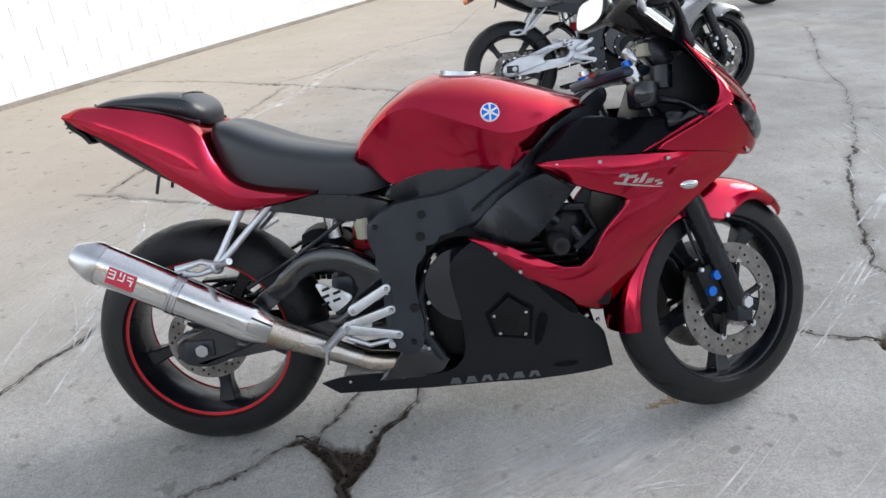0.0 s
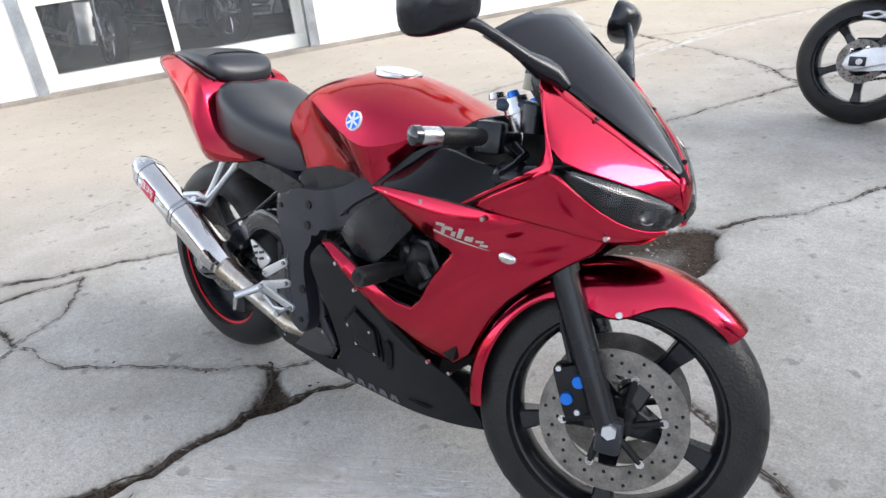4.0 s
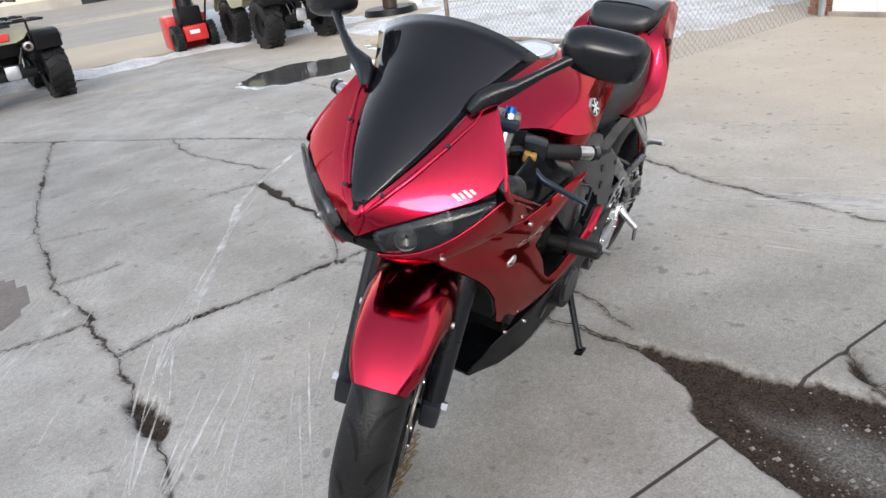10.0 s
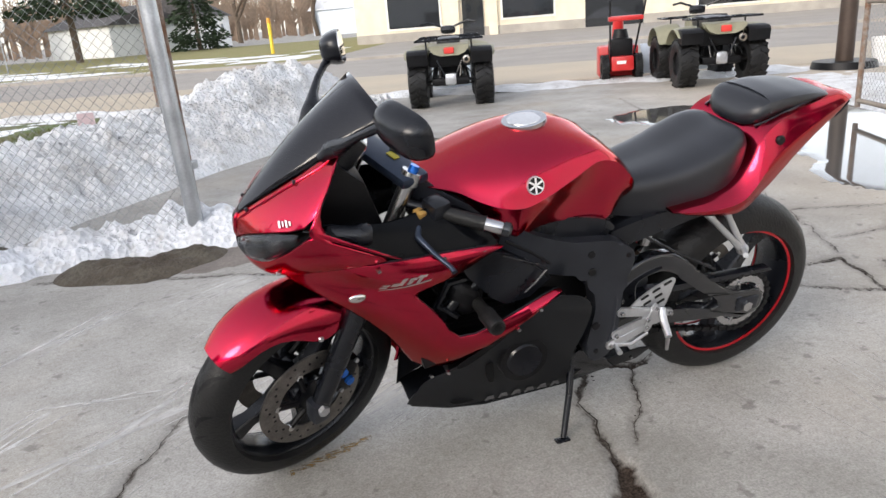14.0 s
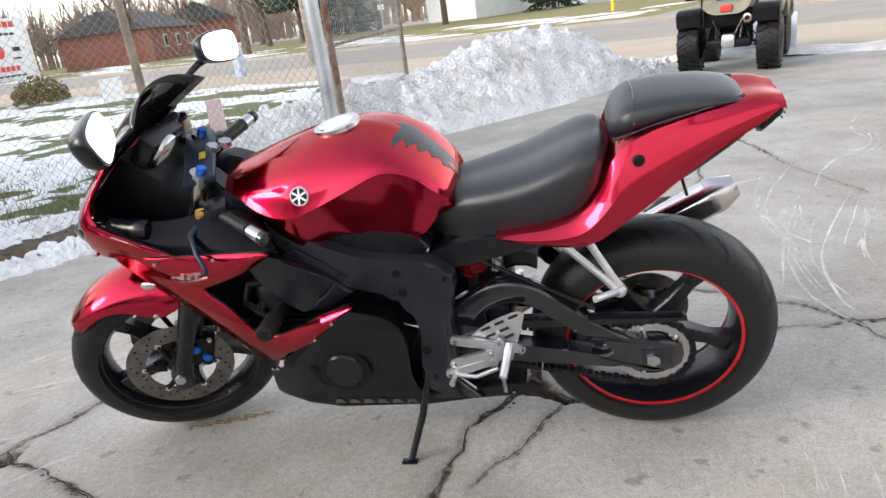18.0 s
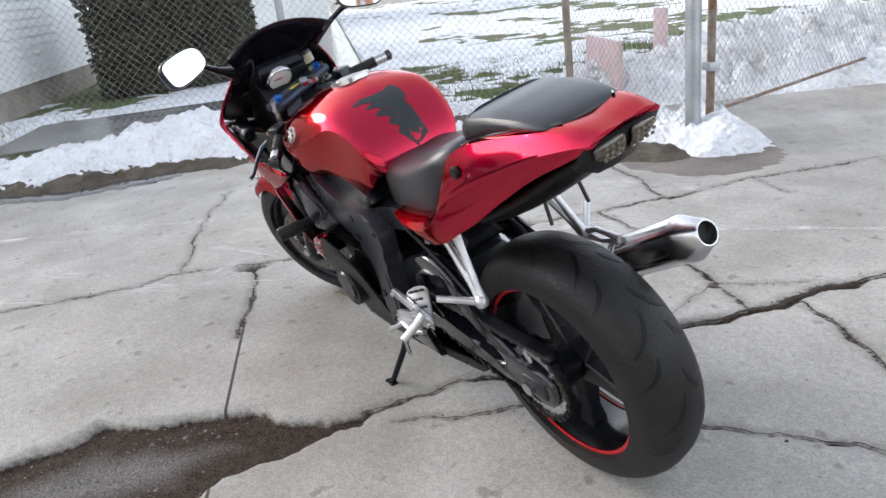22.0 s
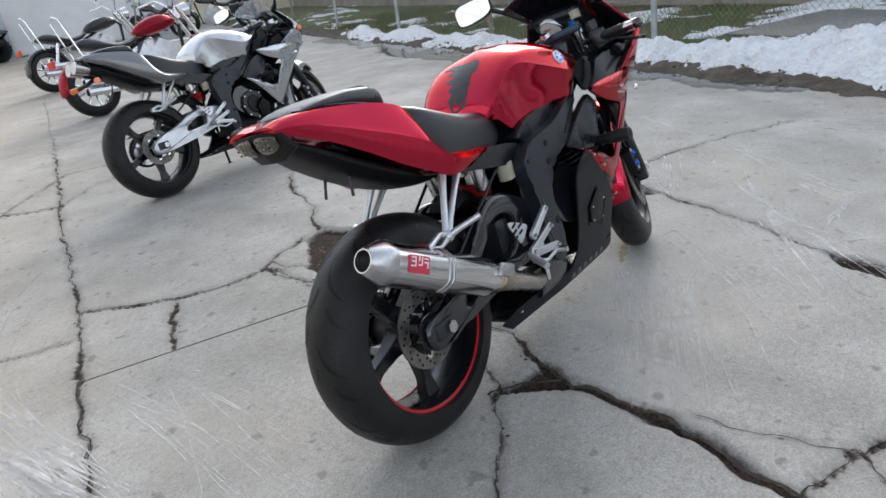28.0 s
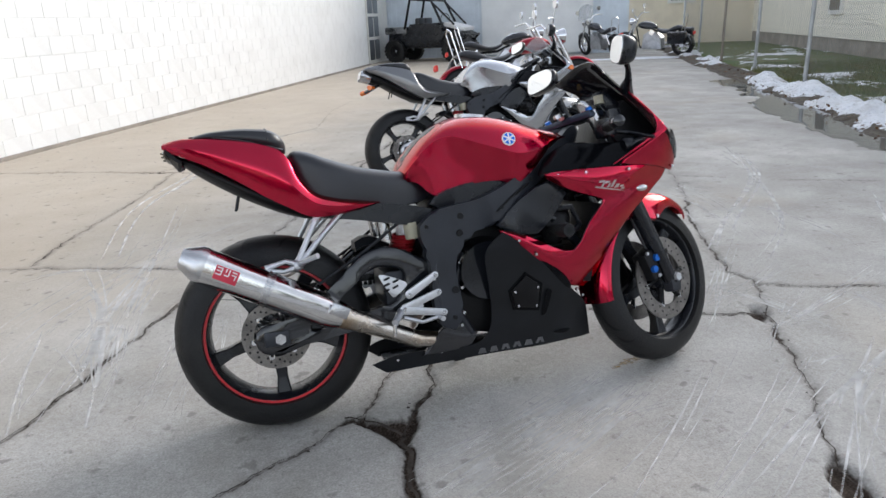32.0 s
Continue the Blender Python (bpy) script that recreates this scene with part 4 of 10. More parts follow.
def bank_height(v, u):
    mid = np.interp(u, [-1.6, 0.0, 2.8, 4.5, 20], [3.72, 3.80, 3.82, 3.58, 3.60]) + 0.10 * wobble(u * 1.0, u * 0.3, 1.3, 41)
    top = np.interp(u, [-1.6, -0.9, 0.2, 1.2, 2.4, 3.2, 4.5, 7, 9, 12, 16, 22], [0.05, 0.06, 0.20, 0.30, 0.24, 0.17, 0.10, 0.08, 0.07, 0.06, 0.05, 0.04])
    half = np.interp(u, [-1.6, -0.6, 0.6, 1.2, 2.8, 4.5, 9, 22], [0.16, 0.26, 0.46, 0.56, 0.50, 0.34, 0.30, 0.30])
    d = np.abs(v - mid) / half
    gaps = np.where(u > 3.0, 0.24 * (vnoise(v * 0.8, u * 0.6, 2.2, 47) - 0.46) + 0.10 * (vnoise(v, u, 6.0, 49) - 0.5), 0.06 * (vnoise(v, u, 3.0, 48) - 0.5))
    return top * (1 - d ** 2) + (0.07 + 0.6 * top) * 0.8 * (lumps(v, u, 43, 1.3) - 0.34) + gaps * np.clip(1.4 - d, 0, 1)


field("snow_bank", 2.9, 4.9, -1.7, 20.0, 0.028, bank_height, SNOW, "white melting snow bank along the fence foot", "stuff", "snow")


def drop_height(v, u):
    d = near_line(v, u, [(3.05, -1.1), (3.12, -0.55), (3.2, -0.2)])
    return 0.075 * (1 - (d / 0.15) ** 2) + 0.16 * (lumps(v, u, 52, 2.0) - 0.36)


field("snow_lump", 2.7, 3.6, -1.5, 0.5, 0.022, drop_height, SNOW, "small lumps of snow on the yard edge", "stuff", "snow")


def strip_height(v, u):
    d = np.abs(v - 3.52 - 0.07 * wobble(u, v, 4.0, 61) - 0.05 * wobble(u, v, 11.0, 64)) / 0.31
    return 0.05 * (1 - d ** 2) + 0.06 * (lumps(v, u, 62, 2.2) - 0.3)


field("verge_soil", 2.9, 4.2, -1.9, 22.0, 0.03, strip_height, SOIL, "dark wet soil and dead leaves along the yard edge")


def lawn_height(v, u):
    h = 0.055 + 0.012 * lumps(v, u, 71)
    return np.where(v > 3.95 + 0.05 * wobble(v, u, 5.0, 72), h, -1)


field("lawn_near", 3.8, 30.0, -8.6, 26.0, 0.16, lawn_height, GRASS, "patchy green winter lawn beyond the fence")


def lawn_snow(v, u):
    n = 0.50 * wobble(v, u, 1.2, 81) + 0.40 * wobble(v * 0.8, u, 3.4, 82) + 0.22 * (2 * vnoise(v, u, 4.5, 85) - 1) + 0.22 * (2 * vnoise(v, u, 11.0, 86) - 1)
    cover = np.interp(u, [-9, -6, -3, -1.0, 2.0, 3.0, 4.5, 10, 20], [-0.42, -0.30, -0.12, 0.10, 0.40, 0.0, -0.55, -0.60, -0.35])
    for vc, uc, rv, ru, k in ((5.5, 6.3, 0.75, 1.3, 1.1), (4.5, 5.0, 0.45, 0.7, 0.8), (5.8, 9.6, 0.5, 0.8, 0.8), (4.5, 10.4, 0.4, 1.0, 0.8), (4.6, 13.0, 0.5, 1.2, 0.9)):
        cover = cover + k * np.exp(-((v - vc) / rv) ** 2 - ((u - uc) / ru) ** 2)
    away = np.clip((v - 4.2) / 6, 0, 1) * np.where(u < 3, 0.35, 0)
    walk = (np.abs(u - 0.35) < 0.62) & (v > 4.85)
    apron = (v > 4.6) & (v < 6.2) & (u > 0.2) & (u < 3.4)
    return np.where(walk | apron | (v < 3.98), -1, 0.060 + 0.07 * (n + cover + away))


field("lawn_snow", 3.9, 29.0, -8.4, 22.0, 0.065, lawn_snow, SNOW, "thin melting snow lying on the lawn", "stuff", "snow")


def grass_tufts(name, material, count, seed, label):
    """Single blades standing on the lawn near the fence, between the snow patches."""
    rg = np.random.RandomState(seed)
    v, u = rg.uniform(3.75, 6.7, count), rg.uniform(-6.0, 13.0, count)
    far = (v > 4.6) & (v < 6.2) & (u > 0.2) & (u < 3.4)
    clear = (lawn_snow(v, u) < 0.055) & (bank_height(v, u) < 0.03) & ~far & ~((np.abs(u - 0.35) < 0.62) & (v > 4.85))
    vs, fs = [], []
    for a, b in zip(v[clear], u[clear]):
        t, h, w = rg.uniform(0, math.tau), rg.uniform(0.03, 0.085), rg.uniform(0.003, 0.007)
        dx, dy = math.cos(t), math.sin(t)
        i = len(vs)
        vs += [(a - dx * w, b - dy * w, 0.04), (a + dx * w, b + dy * w, 0.04), (a + rg.normal(0, 0.025), b + rg.normal(0, 0.025), 0.055 + h)]
        fs.append((i, i + 1, i + 2))
    me = bpy.data.meshes.new(name)
    me.from_pydata(vs, [], fs)
    me.materials.append(material)
    ob = new(name, me)
    ob.matrix_world = LOT
    tagged(ob, label, "grass", "", "stuff")


grass_tufts("grass_blades", GRASS, 26000, 5, "short green winter grass blades beyond the fence")
grass_tufts("dry_grass_blades", FARGRASS, 12000, 6, "dry straw-coloured grass blades beyond the fence")
bm = B()
wall_slab(bm, 4.62, 6.2, 0.2, 3.35, 0.03, 0.085)
wall_slab(bm, 6.2, 40, -0.22, 0.92, 0.03, 0.085)
structure("pavement_walk", bm, DAMPCONC, "damp concrete walk leading past the hedge")


def puddle(vc, uc, rv, ru, seed):
    def f(v, u):
        d = ((v - vc) / rv) ** 2 + ((u - uc) / ru) ** 2
        return np.where(1 - d + 0.45 * wobble(v, u, 2.4, seed) + 0.2 * wobble(v, u, 8, seed + 1) > 0.25, 0.0045, -0.001)
    return f


field("puddle", -2.7, -0.6, -7.2, -4.2, 0.05, puddle(-1.75, -5.75, 0.8, 0.75, 91), WET, "shallow puddle on the drive by the street", "", "puddle")
field("puddle", 2.0, 3.6, 1.2, 13.0, 0.05, puddle(3.2, 6.5, 0.55, 5.6, 93), WET, "long shallow puddle along the yard edge", "", "puddle")


def gate_pool(v, u):
    d = near_line(v, u, [(-2.55, -2.75), (-2.65, -3.9), (-3.0, -5.2), (-3.4, -6.4)])
    return np.where(1 - (d / 0.62) ** 2 + 0.5 * (vnoise(v, u, 2.2, 161) - 0.5) + 0.25 * (vnoise(v, u, 7.0, 162) - 0.5) > 0.2, 0.0050, -0.001)


field("puddle", -4.6, -1.5, -7.4, -1.9, 0.04, gate_pool, WET, "smooth pool of melt water before the gate", "", "puddle")


def gate_pile(v, u):
    d = ((v + 8.3) / 1.9) ** 2 + ((u + 6.6) / 1.5) ** 2
    return 0.75 * (1 - d) + 0.30 * (lumps(v, u, 171) - 0.3) * np.clip(1.3 - d, 0, 1)


field("snow_mound", -10.6, -5.8, -8.8, -4.6, 0.06, gate_pile, SNOW, "white ploughed snow heap beyond the gate", "", "snow mound")


def slush(v, u):
    n = 0.5 * wobble(v, u, 1.6, 101) + 0.4 * wobble(v, u, 5.0, 102)
    d = np.minimum((-2.75 - v) / 1.0, np.minimum((-2.75 - u) / 0.6, (u + 9.2) / 1.5))
    return np.where(v < -3.3, 0.05 * (np.clip(d - 0.5, -1, 1) + 0.55 * n + 0.35 * (vnoise(v, u, 6.0, 105) - 0.5)) + 0.006, -1)


field("slush", -16.0, -2.2, -9.4, -2.3, 0.06, slush, DIRTYSNOW, "trampled snow and slush before the workshop", "stuff", "snow")


def ice(v, u):
    d = near_line(v, u, [(-3.05, -2.35), (-3.3, -3.0), (-3.6, -3.9)])
    return 0.014 * (1 - (d / 0.22) ** 2) + 0.012 * (vnoise(v, u, 3.0, 111) - 0.5) + 0.006 * (vnoise(v, u, 11.0, 112) - 0.5)


field("ice_patch", -5.0, -1.9, -6.4, -1.6, 0.035, ice, ICE, "wet sheet of ice along the gate foot", "", "ice")


def kerb_snow(v, u):
    d = np.abs(u + 9.5) / 0.5
    return np.where((v > -14) & (v < 20), 0.05 * (1 - d ** 2) + 0.06 * wobble(v, u, 2.2, 121) + 0.03 * (lumps(v, u, 122) - 0.3), -1)


field("kerb_snow", -14.0, 20.0, -10.1, -8.9, 0.07, kerb_snow, DIRTYSNOW, "dirty remains of snow along the street edge", "stuff", "snow")
field("far_snow", -40.0, 60.0, -34.0, -22.6, 0.3, lambda v, u: np.where(v > 8, 0.055 + 0.06 * (wobble(v, u, 0.9, 131) + wobble(v, u, 3.0, 132) * 0.5 - 0.25), -1), SNOW, "strips of snow on the lawns across the street", "stuff", "snow")

field("far_slush", 0.6, 4.2, 17.2, 18.6, 0.06, lambda v, u: 0.03 * (1 - ((v - 2.5) / 1.7) ** 2 - ((u - 17.9) / 0.45) ** 2) + 0.03 * (lumps(v, u, 181) - 0.25), SNOW, "thin snow before the parked cruisers", "stuff", "snow")

# wet soil blot where the snow clump melts
field("wet_blot", 0.6, 3.2, -2.9, -1.1, 0.04, puddle(1.80, -1.85, 0.54, 0.52, 141), DAMPSOIL, "dark wet stain at the gate post")




def heap_height(v, u):
    d = near_line(v, u, [(2.25, -1.42), (1.95, -1.42), (1.80, -1.62)])
    return 0.045 * (1 - (d / 0.20) ** 2) + 0.07 * (lumps(v, u, 151, 2.4) - 0.34) * np.clip(1.3 - d / 0.17, 0, 1)


field("dirt_heap", 1.4, 2.7, -2.0, -1.0, 0.02, heap_height, SOIL, "dark brown soil scraped up beside the snow clump", "stuff", "dirt")

# ---- the workshop's door, its blocks and bricks, the house's boards and windows ----
def lotpart(name, bm, material, parent, label="", smooth=False):
    return part(name, bm, material, parent, label, smooth)


door = structure("door_glazed", wall_slab(B(), WALLV - 0.20, WALLV - 0.10, -1.17, 1.17, 0.03, 0.16), WHITEPAINT, "white sectional workshop door with glass panes")
for u0, u1, z0, z1 in ((-1.17, -1.07, 0.16, 2.6), (1.07, 1.17, 0.16, 2.6), (-1.07, 1.07, 0.74, 0.80), (-1.07, 1.07, 1.38, 1.44), (-1.07, 1.07, 2.02, 2.08), (-0.065, -0.015, 0.16, 0.74), (-0.065, -0.015, 0.80, 1.38), (-0.065, -0.015, 1.44, 2.02)):
    lotpart("door_rail", wall_slab(B(), WALLV - 0.195, WALLV - 0.12, u0, u1, z0, z1), WHITEPAINT, door)
for u0, u1 in ((-1.07, -0.065), (-0.015, 1.07)):
    for z0, z1 in ((0.16, 0.74), (0.80, 1.38), (1.44, 2.02), (2.08, 2.6)):
        pane = lotpart("pane", wall_slab(B(), WALLV - 0.165, WALLV - 0.155, u0, u1, z0, z1), PANE, door)
        pane.visible_shadow = False
bm = B()
wall_slab(bm, WALLV - 0.26, WALLV + 0.03, -1.17, 1.17, -0.02, 0.03)
structure("door_sill", bm, PALECONC, "worn concrete door sill")
for u0, u1 in ((-1.26, -1.17), (1.17, 1.26)):
    structure("trim", wall_slab(B(), WALLV - 0.10, WALLV + 0.012, u0, u1, 0, 2.7), GALV, "grey steel door jamb")
bm = B()
wall_slab(bm, WALLV - 5.9, WALLV - 0.26, -2.2, 6, 0.004, 0.01)
structure("floor_showroom", bm, FOUND, "dark showroom floor")

structure("wall_annex", wall_slab(B(), WALLV - 0.26, WALLV - 0.03, 18.7, 21.45, 0, 4.4), WHITEPAINT, "pale end wall beside the shed")
shopdoor = structure("door_side", wall_slab(B(), WALLV - 0.03, WALLV + 0.0, 18.80, 20.25, 0.02, 3.5), WHITEPAINT, "white glazed door frame at the wall end")
for k in range(5):
    for j in range(2):
        lotpart("pane", wall_slab(B(), WALLV + 0.0, WALLV + 0.008, 18.92 + 0.63 * j, 19.46 + 0.63 * j, 0.12 + 0.67 * k, 0.70 + 0.67 * k), WINDOWDARK, shopdoor)

# house windows, corner boards, oil tank cap and vent
for u0 in (16.6,):
    w = structure("window_1", wall_slab(B(), HV - 0.05, HV + 0.03, u0, u0 + 0.85, 0.95, 2.2), WHITEPAINT, "narrow white house window")
    lotpart("pane", wall_slab(B(), HV - 0.06, HV - 0.045, u0 + 0.1, u0 + 0.75, 1.05, 2.1), WINDOWDARK, w)
structure("trim", wall_slab(B(), HV - 0.03, HV + 0.06, HU - 0.03, HU + 0.06, 0.40, 3.6), SIDING2, "pale corner board of the house")
plank = tagged(part("timber_plank", box(B(), (0, 0, 0), (0.14, 2.2, 0.05), 0.006), WOODPOLE), "weathered plank lying at the house foundation", "plank")
plank.matrix_world = LOT @ pose(6.45, 6.2, 0.13, 0, 0, 2)
# hedge by the walk
hedge = thing("hedge", "clipped dense dark green hedge beside the walk", "hedge", LOT @ pose(8.72, 2.2, 0))
rnd = random.Random(5)
verts, faces = [], []
for k in range(16000):
    side = rnd.random()
    x, y, z = rnd.uniform(-0.85, 0.85), rnd.uniform(-0.97, 0.97), rnd.uniform(0.05, 1.62)
    if side < 0.40:
        x = -0.85 + rnd.uniform(-0.02, 0.10)
    elif side < 0.62:
        y = rnd.choice((-0.97, 0.97)) + rnd.uniform(-0.05, 0.05)
    elif side < 0.8:
        z = 1.62 + rnd.uniform(-0.12, 0.02)
    c = Vector((x, y, z))
    a, b = Vector((rnd.gauss(0, 1), rnd.gauss(0, 1), rnd.gauss(0, 1))).normalized(), Vector((rnd.gauss(0, 1), rnd.gauss(0, 1), rnd.gauss(0, 1))).normalized()
    s = rnd.uniform(0.025, 0.055)
    i = len(verts)
    verts += [tuple(c - a * s), tuple(c + b * s * 0.6), tuple(c + a * s), tuple(c - b * s * 0.6)]
    faces.append((i, i + 1, i + 2, i + 3))
me = bpy.data.meshes.new("leaves")
me.from_pydata(verts, [], faces)
me.materials.append(LEAF)
hl = new("leaves", me)
hl.parent = hedge
hl["kind"] = "stuff"
part("woody_core", box(B(), (0, 0, 0.78), (1.5, 1.76, 1.5), 0.1), BARK, hedge)


# ---- across the street and far off ----
def house(name, label, v, u, w, d, h, turn, wall, roof, rise=1.6, windows=2, door=True):
    t = thing(name, label, "house", LOT @ pose(v, u, 0, 0, 0, turn), "far houses")
    part("wall", box(B(), (0, 0, h / 2), (w, d, h)), wall, t, smooth=False)
    bm = B()
    loft(bm, [[(x, -d / 2 - 0.35, h - 0.05), (x, d / 2 + 0.35, h - 0.05), (x, 0, h + rise)] for x in (-w / 2 - 0.35, w / 2 + 0.35)])
    part("roof", bm, roof, t, smooth=False)
    for k in range(windows):
        x = -w / 2 + w * (k + 1) / (windows + 1)
        wn_ = part("window", box(B(), (x, d / 2 + 0.02, h * 0.58), (0.95, 0.06, 1.1)), WHITEPAINT, t, smooth=False)
        part("pane", box(B(), (x, d / 2 + 0.05, h * 0.58), (0.75, 0.04, 0.9)), WINDOWDARK, wn_, smooth=False)
    if door:
        part("door", box(B(), (w * 0.34, d / 2 + 0.02, 1.0), (1.0, 0.06, 2.0)), GREENDOOR, t, smooth=False)
    return t


GREENDOOR = mat("green_door_paint", (0.02, 0.16, 0.12), 0.5, 0, 0.1)
REDBRICKFAR = mat("far_brick", (0.26, 0.10, 0.07), 0.9, 0, 0.2, 3)
BROWNWALL = mat("tan_boards", (0.42, 0.26, 0.15), 0.8, 0, 0.15, 2)
house("far_house", "small white house with grey roof across the street", 35.5, -60, 9.5, 7, 2.6, 180 - 28, SIDING2, ROOFING, 1.5, 2)
house("far_house", "white cottage with steep gable across the street", 33, -68, 8, 7, 3.0, 95, SIDING2, ROOFING, 2.2, 2, False)
house("far_house", "long low red brick house with dark roof", 62, -40, 13, 8, 2.9, 125, REDBRICKFAR, ROOFING, 1.8, 3, False)
house("far_house", "brown boarded house with a balcony", 65, -21, 9, 8, 5.4, 105, BROWNWALL, ROOFING, 1.6, 3, False)
house("far_house", "pale cottage with a snowy roof", 58, -8, 10, 8, 3.0, 95, CREAMWALL, SNOW, 1.8, 3, False)
house("far_house", "white boarded house behind the hedge", 22, 4.5, 9, 7, 3.4, 90, SIDING2, SNOW, 2.0, 2, False)
house("far_house", "brick house with pale trim behind bare trees", 72, -56, 12, 8, 3.4, 135, REDBRICKFAR, ROOFING, 2.2, 3, False)
house("far_house", "beige garage behind the yard end", 5.4, 27.5, 6.4, 5, 3.4, 180, CREAMWALL, ROOFING, 1.2, 2, False)
house("far_house", "grey house far along the street", 20, -95, 12, 8, 3.2, 170, SHEDBLUE, SNOW, 2.0, 3, False)

# cream shop building
shop = thing("shop_building", "cream rendered shop with dark display windows across the street", "building", LOT @ pose(-11.5, -36.5, 0))
part("wall", box(B(), (0, -5, 2.4), (40, 10, 4.8)), CREAMWALL, shop, smooth=False)
part("roof", box(B(), (0, -5, 4.95), (40.6, 10.6, 0.3)), ROOFING, shop, smooth=False)
part("plinth", box(B(), (0, 0.02, 0.25), (40, 0.08, 0.5)), PALECONC, shop, smooth=False)
for v0, v1, z0, z1 in ((3.9, 6.8, 0.62, 2.7), (-2.0, 0.8, 0.75, 2.7), (-12.5, -9.0, 0.6, 2.6), (-17.5, -14.5, 0.6, 2.6), (-23, -20, 0.6, 2.6)):
    w = part("window", box(B(), ((v0 + v1) / 2 + 11.5, 0.0, (z0 + z1) / 2), (v1 - v0, 0.12, z1 - z0)), WHITEPAINT, shop, smooth=False)
    part("pane", box(B(), ((v0 + v1) / 2 + 11.5, 0.045, (z0 + z1) / 2), (v1 - v0 - 0.2, 0.06, z1 - z0 - 0.2)), WINDOWDARK, w, smooth=False)
for v0, v1 in ((1.7, 2.8), (-6.4, -3.5)):
    part("door", box(B(), ((v0 + v1) / 2 + 11.5, 0.03, 1.25), (v1 - v0, 0.1, 2.5)), WINDOWDARK, shop, smooth=False)
for v0 in (1.2, 3.2):
    part("pilaster", box(B(), (v0 + 11.5, 0.08, 2.3), (0.45, 0.2, 4.6)), CREAMWALL, shop, smooth=False)


# trees
def branch_tree(name, label, v, u, h, r, seed, depth=4, group="bare trees", twig=TWIG):
    t = thing(name, label, "tree", LOT @ pose(v, u, 0), group)
    rn = random.Random(seed)
    bm = B()
    fine = []

    def grow(p, d, length, rad, lev):
        q = p + d * length
        m = p.lerp(q, 0.5) + Vector((rn.gauss(0, 0.05), rn.gauss(0, 0.05), 0)) * length
        if lev <= 1:
            sweep(bm, [p, m, q], [rad, rad * 0.8, rad * 0.6], 6 if lev else 8)
        else:
            fine.append((p, m, q, rad))
        if lev >= depth:
            return
        for k in range(rn.choice((3, 4)) if lev < 3 else 4):
            nd = (d + Vector((rn.gauss(0, 0.55), rn.gauss(0, 0.55), rn.gauss(0.12, 0.28)))).normalized()
            grow(p.lerp(q, rn.uniform(0.55, 1.0)), nd, length * rn.uniform(0.55, 0.78), rad * 0.52, lev + 1)

    grow(Vector((0, 0, -0.1)), Vector((rn.gauss(0, 0.04), rn.gauss(0, 0.04), 1)).normalized(), h * 0.34, r, 0)
    part("trunk", bm, BARK, t)
    vs, fs = [], []
    for p, m, q, rad in fine:
        i = len(vs)
        s = (q - p).orthogonal().normalized() * max(rad, 0.012)
        w = (q - p).normalized().cross(s)
        for c, k in ((p, 1), (m, 0.8), (q, 0.3)):
            vs += [tuple(c + s * k), tuple(c - 0.5 * s * k + 0.87 * w * k), tuple(c - 0.5 * s * k - 0.87 * w * k)]
        for o in (0, 3):
            for a, b in ((0, 1), (1, 2), (2, 0)):
                fs.append((i + o + a, i + o + b, i + o + 3 + b, i + o + 3 + a))
    me = bpy.data.meshes.new("crown")
    me.from_pydata(vs, [], fs)
    me.materials.append(twig)
    cr = new("crown", me)
    cr.parent = t
    return t


def conifer(name, label, v, u, h, w, seed, base=0.12):
    t = thing(name, label, "tree", LOT @ pose(v, u, 0), "evergreens")
    rn = random.Random(seed)
    bm = B()
    sweep(bm, [(0, 0, -0.1), (0.05, 0, h * 0.5), (0, 0, h * 0.97)], [h * 0.022, h * 0.014, 0.02], 8)
    part("trunk", bm, BARK, t)
    vs, fs = [], []
    for k in range(3200):
        z = base + (1 - base) * rn.random() ** 1.25
        rr = w * (1 - z) ** 0.75 * (0.35 + 0.75 * rn.random()) * (1 + 0.25 * math.sin(z * 40))
        a = rn.uniform(0, math.tau)
        c = Vector((rr * math.cos(a), rr * math.sin(a), z * h - rr * 0.22))
        d = Vector((math.cos(a), math.sin(a), -0.35 + rn.gauss(0, 0.25))).normalized()
        s = d.cross(Vector((rn.gauss(0, 1), rn.gauss(0, 1), 1))).normalized()
        L, W = rn.uniform(0.25, 0.55) * h / 8, rn.uniform(0.06, 0.13) * h / 8
        i = len(vs)
        vs += [tuple(c - d * L * 0.5), tuple(c + s * W), tuple(c + d * L * 0.5), tuple(c - s * W)]
        fs.append((i, i + 1, i + 2, i + 3))
    me = bpy.data.meshes.new("crown")
    me.from_pydata(vs, [], fs)
    me.materials.append(NEEDLE)
    cr = new("crown", me)
    cr.parent = t
    return t


